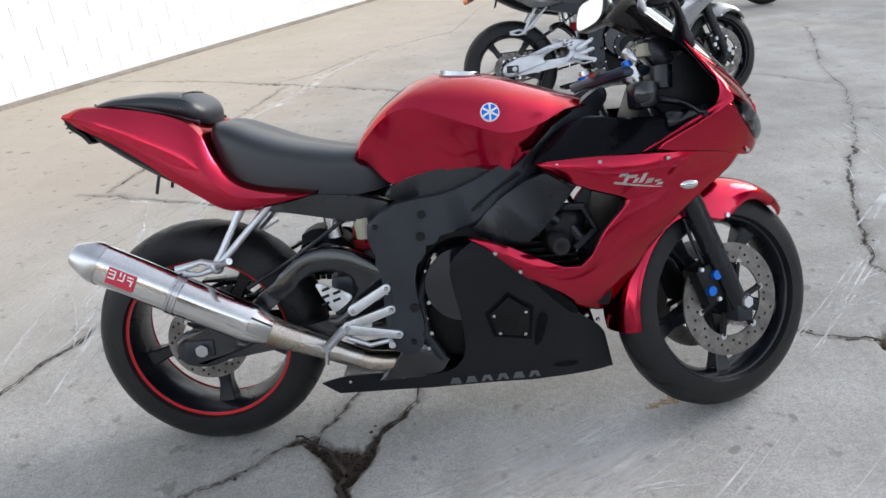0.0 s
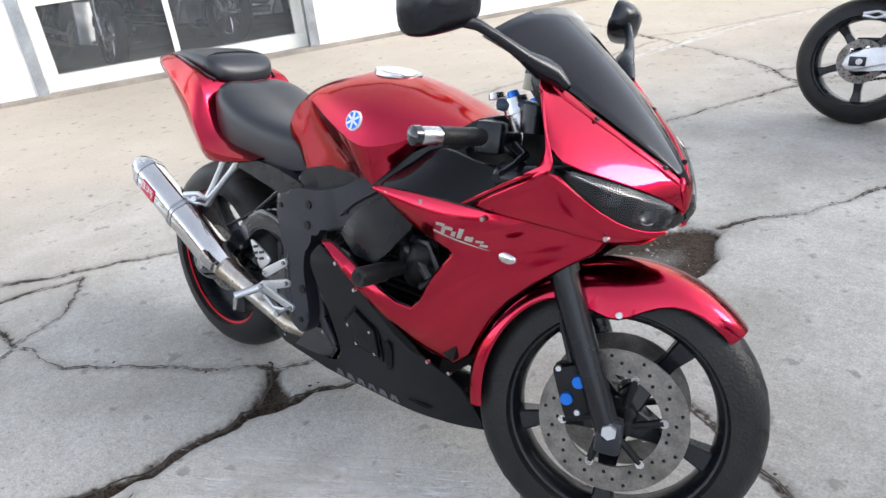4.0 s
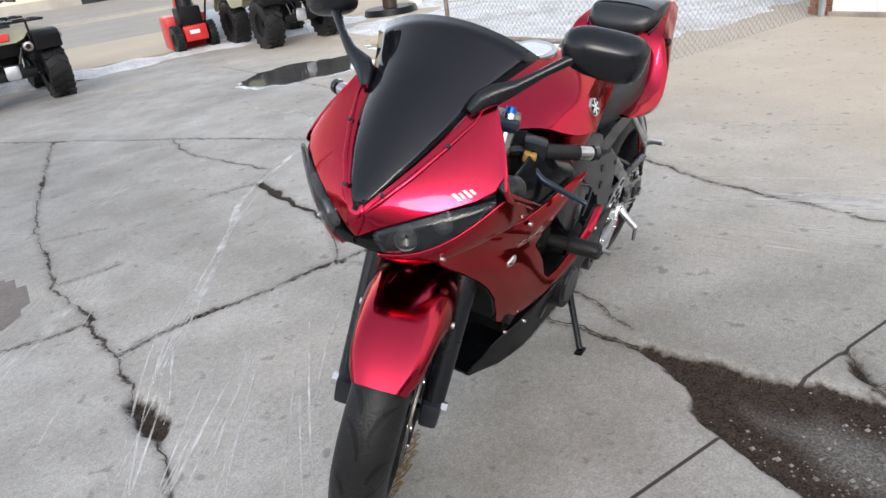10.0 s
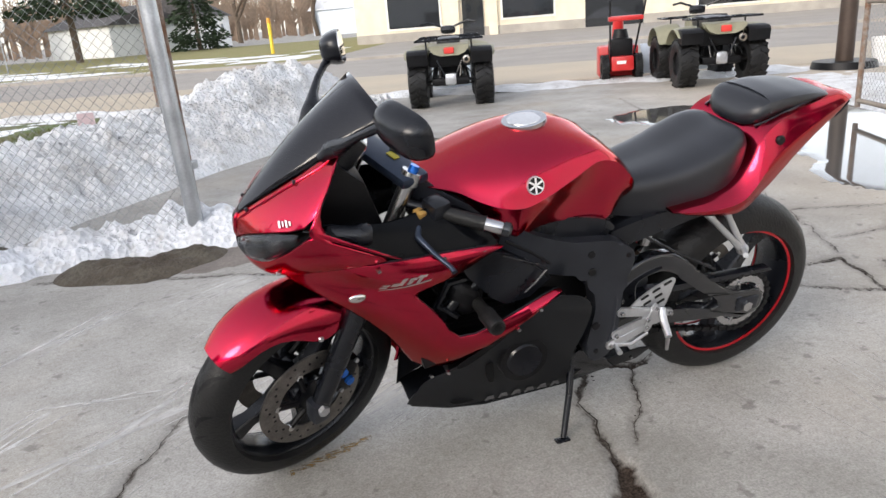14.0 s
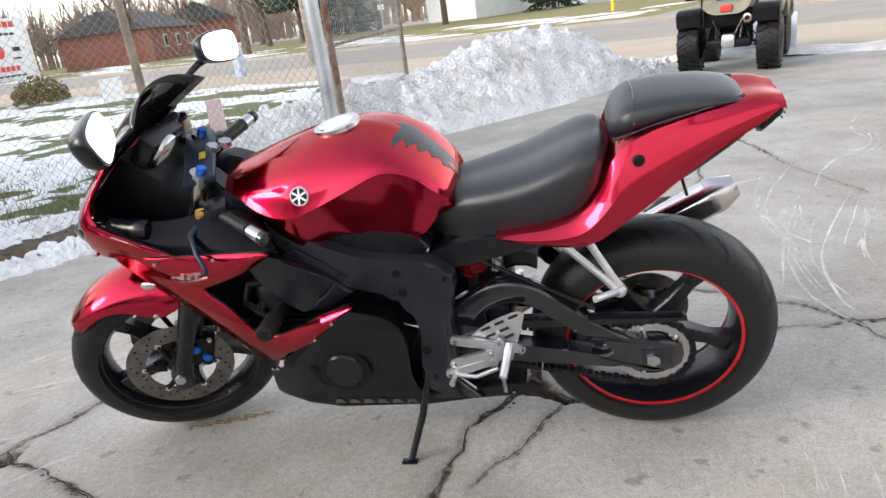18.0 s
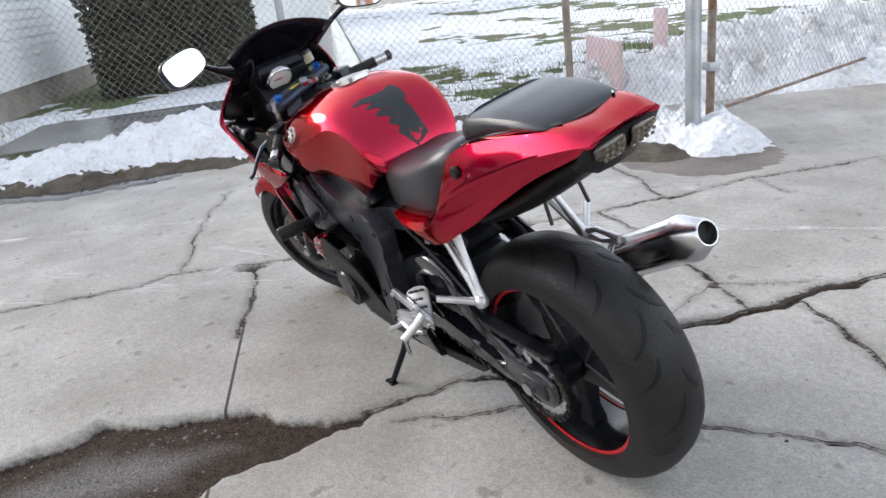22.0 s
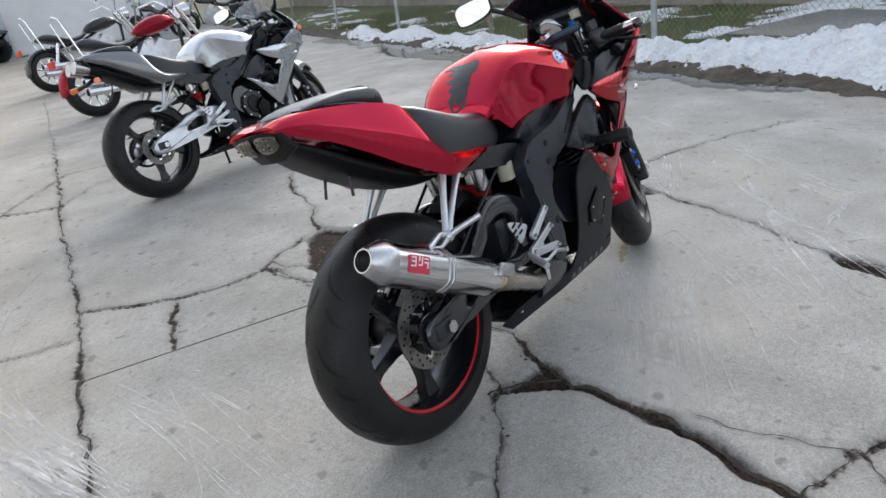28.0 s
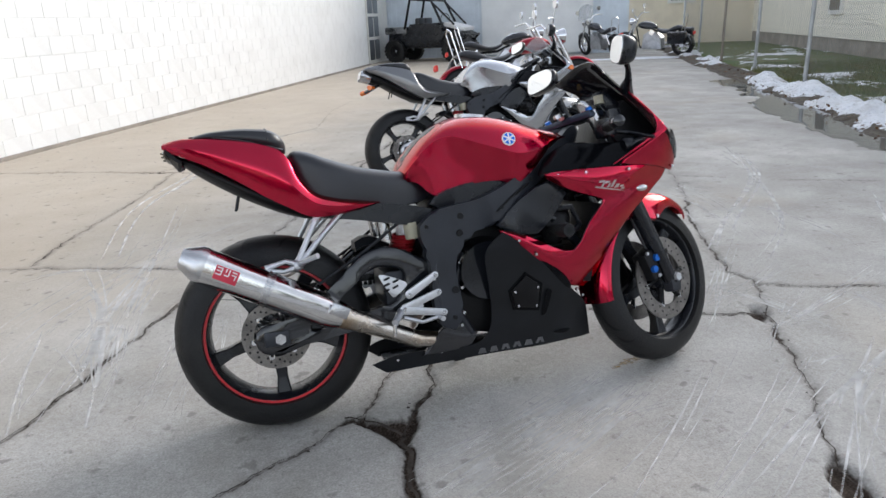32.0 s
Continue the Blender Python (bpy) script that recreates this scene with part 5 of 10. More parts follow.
for k, (v, u, h, r) in enumerate(((32.7, -82, 13, 0.35), (40, -86, 12, 0.3), (26, -92, 14, 0.35), (16, -84, 12, 0.3), (50, -62, 12, 0.3), (58, -52, 13, 0.3), (66, -48, 13, 0.32), (70, -30, 12, 0.3),
                                  (46, -42, 11, 0.28), (64, -12, 12, 0.3), (34, -29, 12, 0.28), (52, -33, 11, 0.25), (72, -18, 13, 0.3), (8, -78, 12, 0.3), (60, -68, 13, 0.3), (44, -72, 12, 0.3))):
    branch_tree("bare_tree", "bare brown winter tree across the street", v, u, h, r, 100 + k)
for k, (v, u, h, w) in enumerate(((30.5, -46, 12, 4.0), (43, -3.0, 6.5, 2.6), (37, -38, 11, 3.2), (41, -41, 10, 3.0), (46, -52, 11, 3.2), (27, -58, 9, 2.6))):
    conifer("evergreen_tree", "dark evergreen tree across the street", v, u, h, w, 200 + k, 0.30 if k in (0, 2, 3) else 0.06)
# wooded ridge far behind
WOODS = mat("far_bare_woods", (0.34, 0.24, 0.17), 0.95, 0, 0.4, 0.15, 0.0, 2.0, second=(0.20, 0.155, 0.12))
vs, fs = [], []
rn = random.Random(9)
for k in range(1500):
    a = rn.uniform(-1.9, 0.45)
    R = rn.uniform(105, 160)
    x, y = R * math.cos(a), R * math.sin(a)
    h = rn.uniform(6, 12)
    for q in range(16):
        z0 = 0 if q == 0 else rn.uniform(0.2, 0.6) * h
        w = 0.24 if q == 0 else rn.uniform(0.05, 0.14)
        out = 0.0 if q == 0 else rn.gauss(0, 1.7)
        z1 = h * 0.6 if q == 0 else z0 + rn.uniform(0.15, 0.45) * h
        tx, ty = -math.sin(a), math.cos(a)
        i = len(vs)
        vs += [(x - tx * w, y - ty * w, z0 - 0.3), (x + tx * w, y + ty * w, z0 - 0.3), (x + tx * (out + 0.3 * w), y + ty * (out + 0.3 * w), z1), (x + tx * (out - 0.3 * w), y + ty * (out - 0.3 * w), z1)]
        fs.append((i, i + 1, i + 2, i + 3))
me = bpy.data.meshes.new("far_woods")
me.from_pydata(vs, [], fs)
me.materials.append(WOODS)
tagged(new("far_woods", me), "brown bare woods far behind the houses", "woods", "", "stuff")

# shop sign on two posts
sign = thing("shop_sign", "white painted sign board on two white posts", "sign", LOT @ pose(20.5, -8.6, 0, 0, 0, 116))
for x in (-1.15, 1.15):
    part("post", box(B(), (x, 0, 1.3), (0.16, 0.16, 2.7), 0.01), WHITEPAINT, sign)
part("board", box(B(), (0, 0.03, 1.6), (2.14, 0.10, 1.7), 0.01), SIDING2, sign)
part("emblem", cyl(B(), (0.15, 0.08, 1.55), (0.15, 0.10, 1.55), 0.19, seg=24), SIGNRED, sign, "round red fruit emblem")
for k, (x, z, w, h) in enumerate(((0, 2.28, 1.5, 0.16), (0, 2.02, 1.3, 0.07), (-0.55, 1.6, 0.3, 0.12), (-0.5, 1.35, 0.35, 0.05), (0.72, 1.55, 0.3, 0.08), (0.1, 1.08, 1.2, 0.14), (0, 0.88, 1.4, 0.05))):
    for j in range(6):
        part("letter_bar", box(B(), (x - w / 2 + w * (j + 0.5) / 6, 0.086, z), (w / 8, 0.012, h)), SIGNRED if k in (0, 5) else FRAMEBLK, sign, smooth=False)
shrub = thing("shrub", "low brown shrub at the sign foot", "shrub", LOT @ pose(19.6, -8.9, 0))
vs, fs = [], []
for k in range(1500):
    a, b = rn.uniform(0, math.tau), rn.random()
    r = 0.75 * math.sqrt(rn.random())
    c = Vector((r * math.cos(a), r * math.sin(a), 0.08 + 0.75 * b * math.sqrt(max(0, 1 - (r / 0.8) ** 2))))
    d = Vector((rn.gauss(0, 1), rn.gauss(0, 1), rn.gauss(0.4, 1))).normalized()
    s = d.orthogonal() * 0.02
    i = len(vs)
    vs += [tuple(c - d * 0.05), tuple(c + s), tuple(c + d * 0.05), tuple(c - s)]
    fs.append((i, i + 1, i + 2, i + 3))
me = bpy.data.meshes.new("leaves")
me.from_pydata(vs, [], fs)
me.materials.append(mat("shrub_leaf", (0.16, 0.12, 0.03), 0.8, 0, 0.5, 5))
o = new("leaves", me)
o.parent = shrub
o["kind"] = "stuff"

# small street things
stop = thing("stop_sign", "back of a stop sign on a thin post", "sign", LOT @ pose(26.9, -33.8, 0, 0, 0, 40))
part("post", cyl(B(), (0, 0, 0), (0, 0, 2.9), 0.035, seg=8), GALV, stop)
part("plate", cyl(B(), (0, -0.03, 2.5), (0, 0.0, 2.5), 0.42, seg=8), WHITEBIT, stop)
part("lower_plate", box(B(), (0, 0, 1.75), (0.4, 0.03, 0.3)), WHITEBIT, stop)
yel = thing("marker_post", "yellow pipeline marker post on the grass", "post", LOT @ pose(12.2, -33.5, 0))
part("post", cyl(B(), (0, 0, 0), (0, 0, 1.5), 0.09, seg=12), mat("marker_yellow", (0.75, 0.52, 0.04), 0.6), yel)
part("cap", cyl(B(), (0, 0, 1.5), (0, 0, 1.75), 0.10, 0.08, 12), mat("marker_orange", (0.7, 0.3, 0.03), 0.6), yel)
ped = thing("cable_pedestal", "pale blue utility pedestal by the road", "pedestal", LOT @ pose(15.8, -12.9, 0))
part("casing", box(B(), (0, 0, 0.45), (0.28, 0.22, 0.9), 0.04), mat("pedestal_paint", (0.45, 0.55, 0.66), 0.5), ped)
part("lid", box(B(), (0, 0, 0.93), (0.31, 0.25, 0.08), 0.02), WHITEBIT, ped)
pole = thing("utility_pole", "weathered wooden utility pole by the street", "pole", LOT @ pose(15.0, -15.2, 0))
part("shaft", cyl(B(), (0, 0, -0.1), (0.05, 0, 9), 0.16, 0.11, 14), WOODPOLE, pole)
part("crossarm", box(B(), (0, 0, 8.3), (2.2, 0.1, 0.12), 0.01), WOODPOLE, pole)
ys = thing("yard_sign", "small white yard sign on wire legs", "sign", LOT @ pose(9.8, -5.2, 0.06, 0, 0, 110))
part("panel", box(B(), (0, 0, 0.52), (0.52, 0.012, 0.36), 0.002), WHITEBIT, ys)
for x in (-0.2, 0.2):
    part("leg", cyl(B(), (x, 0, 0), (x, 0, 0.5), 0.005, seg=6), GALV, ys)
for k in range(4):
    part("letter_bar", box(B(), (0, -0.008, 0.40 + 0.07 * k), (0.40, 0.004, 0.025)), FRAMEBLK, ys, smooth=False)
PINKBOARD = mat("faded_pink_board", (0.55, 0.42, 0.42), 0.7, 0, 0.12)
for v, u, w, h, tn in ((3.72, -2.04, 0.80, 0.36, -2), (4.15, -2.75, 0.15, 0.50, 20), (4.0, -4.34, 0.15, 0.44, 15)):
    b = tagged(part("sign_stake", box(B(), (0, 0, h / 2), (w, 0.03, h), 0.004), PINKBOARD), "faded pinkish board stuck in the snow", "board")
    b.matrix_world = LOT @ pose(v, u, 0.12, 0, 0, tn)
lampbase = thing("street_lamp", "dark lamp post on a round base by the street", "street lamp", LOT @ pose(-4.75, -9.2, 0))
part("base", cyl(B(), (0, 0, 0), (0, 0, 0.10), 0.45, 0.42, 24), ENGINE, lampbase)
part("shaft", cyl(B(), (0, 0, 0.1), (0, 0, 5.5), 0.12, 0.09, 16), mat("lamp_bronze", (0.06, 0.04, 0.03), 0.5, 0.3), lampbase)
part("head", box(B(), (0.4, 0, 5.5), (0.9, 0.35, 0.2), 0.03), ENGINE, lampbase)
for k, (v, u) in enumerate(((-5.3, -9.3),)):
    bk = thing("bucket", "white plastic bucket standing by the lamp post", "bucket", LOT @ pose(v, u, 0.03))
    part("pail", lathe(B(), [(0.11, 0.0), (0.15, 0.36), (0.14, 0.36), (0.10, 0.01)], (0, 0, 0), 20), WHITEBIT, bk, m=Matrix.Rotation(radians(90), 4, "X"))

# low dark brick wall beyond the workshop
DARKBRICK = mat("dark_brick", (0.085, 0.052, 0.042), 0.85, 0, 0.4, 6, 0.4, 40, second=(0.05, 0.04, 0.04), island=0.3)
bm = B()
wall_slab(bm, -27, -18.6, -9.2, -8.8, 0, 2.35)
low_wall = structure("wall_brick", bm, DARKBRICK, "low dark brick wall beside the street")
me = bpy.data.meshes.new("brick")
bm = B()
box(bm, (0, 0, 0), (0.36, 0.03, 0.13), 0.006)
bm.to_mesh(me)
bm.free()
me.materials.append(DARKBRICK)
for j in range(15):
    for i in range(14):
        b = new("brick", me)
        b.parent = low_wall
        b.matrix_world = LOT @ pose(-23.6 + 0.38 * i + 0.19 * (j % 2), -8.795, 0.09 + 0.15 * j)


# ---- pale scratches and tyre scuffs on the concrete ----
def mark_material():
    m = bpy.data.materials.new("pale_scratch")
    m.use_nodes = True
    n, l = m.node_tree.nodes, m.node_tree.links
    p = n["Principled BSDF"]
    p.inputs["Base Color"].default_value, p.inputs["Roughness"].default_value = (0.80, 0.79, 0.77, 1), 0.9
    co, t = n.new("ShaderNodeTexCoord"), n.new("ShaderNodeTexNoise")
    t.inputs["Scale"].default_value, t.inputs["Detail"].default_value = 5.0, 7
    l.new(co.outputs["Object"], t.inputs["Vector"])
    r = n.new("ShaderNodeMapRange")
    r.inputs["From Min"].default_value, r.inputs["From Max"].default_value, r.inputs["To Max"].default_value = 0.32, 0.69, 0.74
    l.new(t.outputs["Fac"], r.inputs["Value"])
    l.new(r.outputs["Result"], p.inputs["Alpha"])
    return m


SCUFFS = []


def scuff(spread, count, half, *pts):
    """A bundle of count lines along a soft curve: spread of the bundle, half width of a line, points."""
    SCUFFS.append((spread, count, half, list(pts)))


scuff(0.30, 13, 0.0026, (0.20, -0.95), (0.75, -0.60), (1.25, -0.25))
scuff(0.22, 18, 0.0024, (-1.10, 0.15), (-1.0, 0.75), (-0.98, 1.30))
scuff(0.25, 16, 0.0026, (-1.75, 0.35), (-1.55, 1.3), (-1.05, 2.2), (-0.55, 2.7))
scuff(0.15, 12, 0.0030, (-0.1, -2.2), (0.5, -1.75), (1.3, -1.4))
scuff(0.20, 12, 0.0028, (1.9, 0.9), (2.2, 1.7), (2.3, 2.6))
scuff(0.00, 1, 0.012, (-1.55, 1.98), (-1.40, 1.38), (-1.33, 0.84), (-1.31, 0.22))
scuff(0.16, 9, 0.004, (-1.46, 0.10), (-1.28, 1.6), (-1.04, 3.4))
scuff(0.05, 3, 0.010, (3.39, 3.72), (3.54, 3.1), (3.05, 2.16), (2.07, 1.26), (1.6, 0.78))
scuff(0.12, 26, 0.0028, (-0.38, -0.50), (0.0, -0.33), (0.46, -0.10))
scuff(0.07, 16, 0.0024, (-0.39, -0.54), (0.04, -0.38), (0.48, -0.18))
scuff(0.16, 12, 0.0024, (-0.36, -0.62), (0.1, -0.42), (0.57, -0.14))
scuff(0.03, 3, 0.004, (0.84, -0.72), (1.08, -0.55), (1.35, -0.41))
scuff(0.03, 3, 0.004, (1.01, -0.16), (1.7, 0.29))
scuff(0.03, 3, 0.005, (2.76, 1.7), (2.0, 0.7))
scuff(0.01, 2, 0.008, (-1.02, -2.03), (-0.42, -1.67), (0.27, -1.21), (0.64, -0.86), (0.92, -0.67))
scuff(0.02, 2, 0.006, (-2.75, -3.78), (-2.54, -2.83), (-2.04, -2.41))
scuff(0.02, 2, 0.006, (-1.78, -1.92), (-1.51, -1.27))
scuff(0.02, 3, 0.004, (0.98, -1.05), (0.65, -1.26))
scuff(0.02, 2, 0.008, (-2.34, 0.11), (-2.5, 1.42))
scuff(0.05, 4, 0.005, (-1.35, 0.2), (-1.37, 0.76), (-1.44, 1.23))
scuff(0.02, 2, 0.006, (-1.56, 0.23), (-1.58, 0.65), (-1.57, 1.25))
scuff(0.04, 4, 0.005, (1.71, -0.52), (1.26, -0.84))
scuff(0.02, 2, 0.007, (1.51, -1.27), (0.98, -1.8))
scuff(0.03, 3, 0.005, (0.35, -1.22), (0.0, -1.47))
scuff(0.03, 3, 0.006, (3.32, 1.43), (2.56, 0.5))
scuff(0.06, 3, 0.006, (3.62, 3.25), (3.02, 2.07))
scuff(0.04, 4, 0.006, (2.91, 0.9), (2.07, -0.11), (1.3, -0.81))
scuff(0.03, 3, 0.005, (1.97, -0.14), (1.04, -0.52), (0.47, -0.83))
scuff(0.06, 6, 0.004, (-1.18, 1.57), (-1.34, 0.54))
scuff(0.05, 5, 0.004, (-1.35, 1.1), (-1.39, 0.62))
scuff(0.03, 3, 0.006, (-1.73, -1.91), (-1.54, -1.47), (-1.40, -0.92), (-1.36, -0.56))
scuff(0.08, 4, 0.010, (-1.4, 1.78), (-1.33, 3.19), (-1.04, 4.12), (-0.42, 5.71), (0.5, 6.6), (1.44, 6.13))
scuff(0.06, 5, 0.005, (-1.2, 1.92), (-1.31, 1.05), (-1.31, 0.52))
scuff(0.04, 4, 0.005, (1.59, -0.49), (1.27, -0.78))
scuff(0.03, 4, 0.005, (1.47, -0.79), (0.92, -0.7))
scuff(0.05, 4, 0.006, (1.74, -1.11), (1.0, -1.82))
scuff(0.03, 3, 0.004, (1.42, -0.37), (1.12, -0.5))
scuff(0.01, 2, 0.008, (-1.55, 2.0), (-1.4, 1.38), (-1.35, 0.85), (-1.4, 0.48), (-1.46, 0.24))
scuff(0.02, 3, 0.007, (-1.28, 1.93), (-1.32, 1.42), (-1.37, 0.97), (-1.34, 0.5), (-1.28, 0.17))
scuff(0.03, 3, 0.005, (-1.85, 1.91), (-1.59, 1.98), (-1.18, 1.69))
scuff(0.02, 2, 0.008, (3.64, 3.96), (3.11, 2.36), (2.42, 1.22), (1.58, 0.51), (1.08, 0.28))
scuff(0.03, 3, 0.006, (2.35, 1.92), (2.45, 1.21), (2.26, 0.38))
scuff(0.02, 2, 0.007, (1.5, -0.27), (1.05, -0.53), (0.78, -0.82))
scuff(0.05, 5, 0.004, (2.05, 1.13), (1.25, 0.34), (0.87, 0.0))
scuff(0.0, 1, 0.009, (-2.94, -3.94), (-2.62, -3.37), (-2.57, -2.81))
scuff(0.0, 1, 0.009, (-2.57, -2.81), (-2.3, -2.66), (-2.05, -2.35), (-1.88, -2.02))
scuff(0.015, 3, 0.008, (-1.9, -2.32), (-1.54, -2.21), (-0.94, -2.03), (-0.54, -1.76), (-0.32, -1.59))
scuff(0.06, 5, 0.004, (-0.43, -2.83), (-0.89, -3.0), (-1.47, -3.2))
scuff(0.015, 3, 0.007, (-1.76, -1.89), (-1.52, -1.43), (-1.4, -0.89))
scuff(0.05, 5, 0.005, (-2.02, -1.77), (-1.85, -1.37), (-1.72, -1.06))
scuff(0.0, 2, 0.008, (-2.85, -2.76), (-2.56, -2.42), (-2.35, -2.19))
scuff(0.0, 1, 0.008, (-2.89, -2.66), (-2.5, -2.36), (-2.35, -2.16))
scuff(0.02, 4, 0.007, (-0.95, -2.04), (-0.63, -1.83), (-0.16, -1.47), (0.2, -1.24), (0.42, -1.08), (0.53, -0.98))
scuff(0.02, 2, 0.008, (-1.77, -1.95), (-1.48, -1.29), (-1.36, -0.79), (-1.39, -0.49), (-1.46, -0.35))
scuff(0.02, 2, 0.007, (-2.0, -1.98), (-1.56, -1.12), (-1.47, -0.66), (-1.51, -0.47))
scuff(0.02, 2, 0.006, (-2.1, -1.83), (-1.73, -1.15), (-1.63, -0.73))
scuff(0.03, 3, 0.005, (-1.2, -0.94), (-1.28, -0.68), (-1.46, -0.57))
scuff(0.07, 10, 0.003, (-0.35, -0.57), (-0.0, -0.42), (0.31, -0.27), (0.54, -0.23))
scuff(0.05, 4, 0.006, (-1.99, -2.74), (-1.57, -1.85), (-1.53, -1.23), (-1.87, -0.83))
scuff(0.05, 4, 0.006, (-1.41, 0.89), (-1.38, 1.18), (-1.54, 1.78))
scuff(0.00, 1, 0.006, (1.71, -0.26), (1.39, -0.37), (1.14, -0.51), (0.89, -0.69), (0.61, -0.91))
scuff(0.04, 5, 0.004, (2.25, 0.31), (1.38, -0.01), (1.15, -0.03))
scuff(0.03, 3, 0.004, (2.01, 0.01), (1.56, -0.19))
scuff(0.02, 2, 0.004, (1.04, -0.32), (1.19, -0.32), (1.31, -0.39))
scuff(0.12, 9, 0.0028, (1.08, 0.18), (1.47, 0.37), (1.84, 0.6))
scuff(0.10, 7, 0.004, (2.64, -0.41), (2.51, -0.79), (2.45, -1.44))
scuff(0.06, 7, 0.003, (1.32, 0.41), (1.37, 0.14), (1.34, -0.17))
scuff(0.08, 6, 0.0035, (1.77, 0.12), (1.73, -0.06), (1.6, -0.24))
scuff(0.10, 6, 0.005, (1.06, -1.87), (0.55, -2.23), (0.08, -2.6))
scuff(0.07, 5, 0.004, (1.1, -1.35), (0.56, -1.77), (-0.12, -1.99))
scuff(0.06, 3, 0.0035, (1.07, -0.59), (0.55, -1.01), (-0.12, -1.5))


def smooth_path(pts, n):
    """Points along a soft curve through the given ones."""
    p = [Vector((*q, 0)) for q in pts]
    p = [2 * p[0] - p[1]] + p + [2 * p[-1] - p[-2]]
    out = []
    for i in range(1, len(p) - 2):
        for k in range(n):
            t = k / n
            a, b, c, d = p[i - 1], p[i], p[i + 1], p[i + 2]
            out.append(0.5 * ((2 * b) + (c - a) * t + (2 * a - 5 * b + 4 * c - d) * t * t + (3 * b - a - 3 * c + d) * t ** 3))
    return out + [p[-2]]


rs = random.Random(77)
vs, fs = [], []
for spread, count, half, pts in SCUFFS:
    for k in range(count):
        off = rs.gauss(0, 0.55 * spread)
        a0, a1 = rs.uniform(0, 0.35) * (count > 1), 1 - rs.uniform(0, 0.35) * (count > 1)
        path = smooth_path(pts, 12)
        lo, hi = int(a0 * (len(path) - 1)), int(a1 * (len(path) - 1))
        path = path[lo:hi + 1]
        skew = rs.gauss(0, 0.06) * (count > 1)
        prev = None
        w = half * rs.uniform(0.45, 1.25)
        for i, q in enumerate(path):
            d = (path[min(i + 1, len(path) - 1)] - path[max(i - 1, 0)]).normalized()
            nn = Vector((-d.y, d.x, 0))
            c = q + nn * (off + skew * (i / max(1, len(path) - 1) - 0.5)) + Vector((0, 0, 0.0016))
            ww = w * (0.4 + 0.6 * math.sin(math.pi * (i + 0.5) / len(path)))
            j = len(vs)
            vs += [tuple(c + nn * ww), tuple(c - nn * ww)]
            if prev is not None:
                fs.append((prev, prev + 1, j + 1, j))
            prev = j
me = bpy.data.meshes.new("scratch_marks")
me.from_pydata(vs, [], fs)
me.materials.append(mark_material())
tagged(new("scratch_marks", me), "pale tyre scuffs and scratches on the concrete", "scratches", "", "stuff")


# thin brown oil streak by the front wheel
def stain_sheet(name, x0, x1, y0, y1, f, material, label):
    xs, ys = np.arange(x0, x1, 0.012), np.arange(y0, y1, 0.012)
    X, Y = np.meshgrid(xs, ys, indexing="ij")
    ok = f(X, Y) > 0
    keep = ok[:-1, :-1] & ok[1:, :-1] & ok[:-1, 1:] & ok[1:, 1:]
    i, j = np.where(keep)
    n = len(ys)
    a = i * n + j
    quads = np.stack([a, a + n, a + n + 1, a + 1], 1)
    used, inv = np.unique(quads.ravel(), return_inverse=True)
    me = bpy.data.meshes.new(name)
    me.from_pydata(np.stack([X.ravel(), Y.ravel(), np.full(X.size, 0.0014)], 1)[used].tolist(), [], inv.reshape(-1, 4).tolist())
    me.materials.append(material)
    return tagged(new(name, me), label, "stain")


OIL = mat("brown_oil_stain", (0.30, 0.17, 0.03), 0.6, 0, 0.3, 20)
on = OIL.node_tree.nodes
noise_a, ramp_a = on.new("ShaderNodeTexNoise"), on.new("ShaderNodeMapRange")
noise_a.inputs["Scale"].default_value = 14.0
ramp_a.inputs["From Min"].default_value, ramp_a.inputs["From Max"].default_value, ramp_a.inputs["To Max"].default_value = 0.38, 0.58, 0.75
OIL.node_tree.links.new(noise_a.outputs["Fac"], ramp_a.inputs["Value"])
OIL.node_tree.links.new(ramp_a.outputs["Result"], on["Principled BSDF"].inputs["Alpha"])
stain_sheet("oil_stain", 0.35, 0.80, -0.16, 0.06, lambda x, y: 0.020 - seg_dist(x, y, (0.46, -0.075), (0.69, -0.02)) + 0.012 * wobble(x, y, 24, 161), OIL, "brown rusty streak on the concrete by the wheel")

# grass blades along the fence and before the house
rg = random.Random(31)
vs, fs = [], []
for k in range(26000):
    v, u = rg.uniform(4.0, 6.7), rg.uniform(-8.0, 14.0)
    if 4.6 < v and -0.3 < u < 3.4:
        continue
    h = rg.uniform(0.03, 0.075)
    a = rg.uniform(0, math.tau)
    dx, dy = 0.006 * math.cos(a), 0.006 * math.sin(a)
    lx, ly = rg.gauss(0, 0.02), rg.gauss(0, 0.02)
    i = len(vs)
    vs += [(v - dx, u - dy, 0.05), (v + dx, u + dy, 0.05), (v + lx, u + ly, 0.05 + h)]
    fs.append((i, i + 1, i + 2))
me = bpy.data.meshes.new("grass")
me.from_pydata(vs, [], fs)
me.materials.append(GRASS)
gr = new("grass", me)
gr.matrix_world = LOT
tagged(gr, "short green winter grass beyond the fence", "grass", "", "stuff")
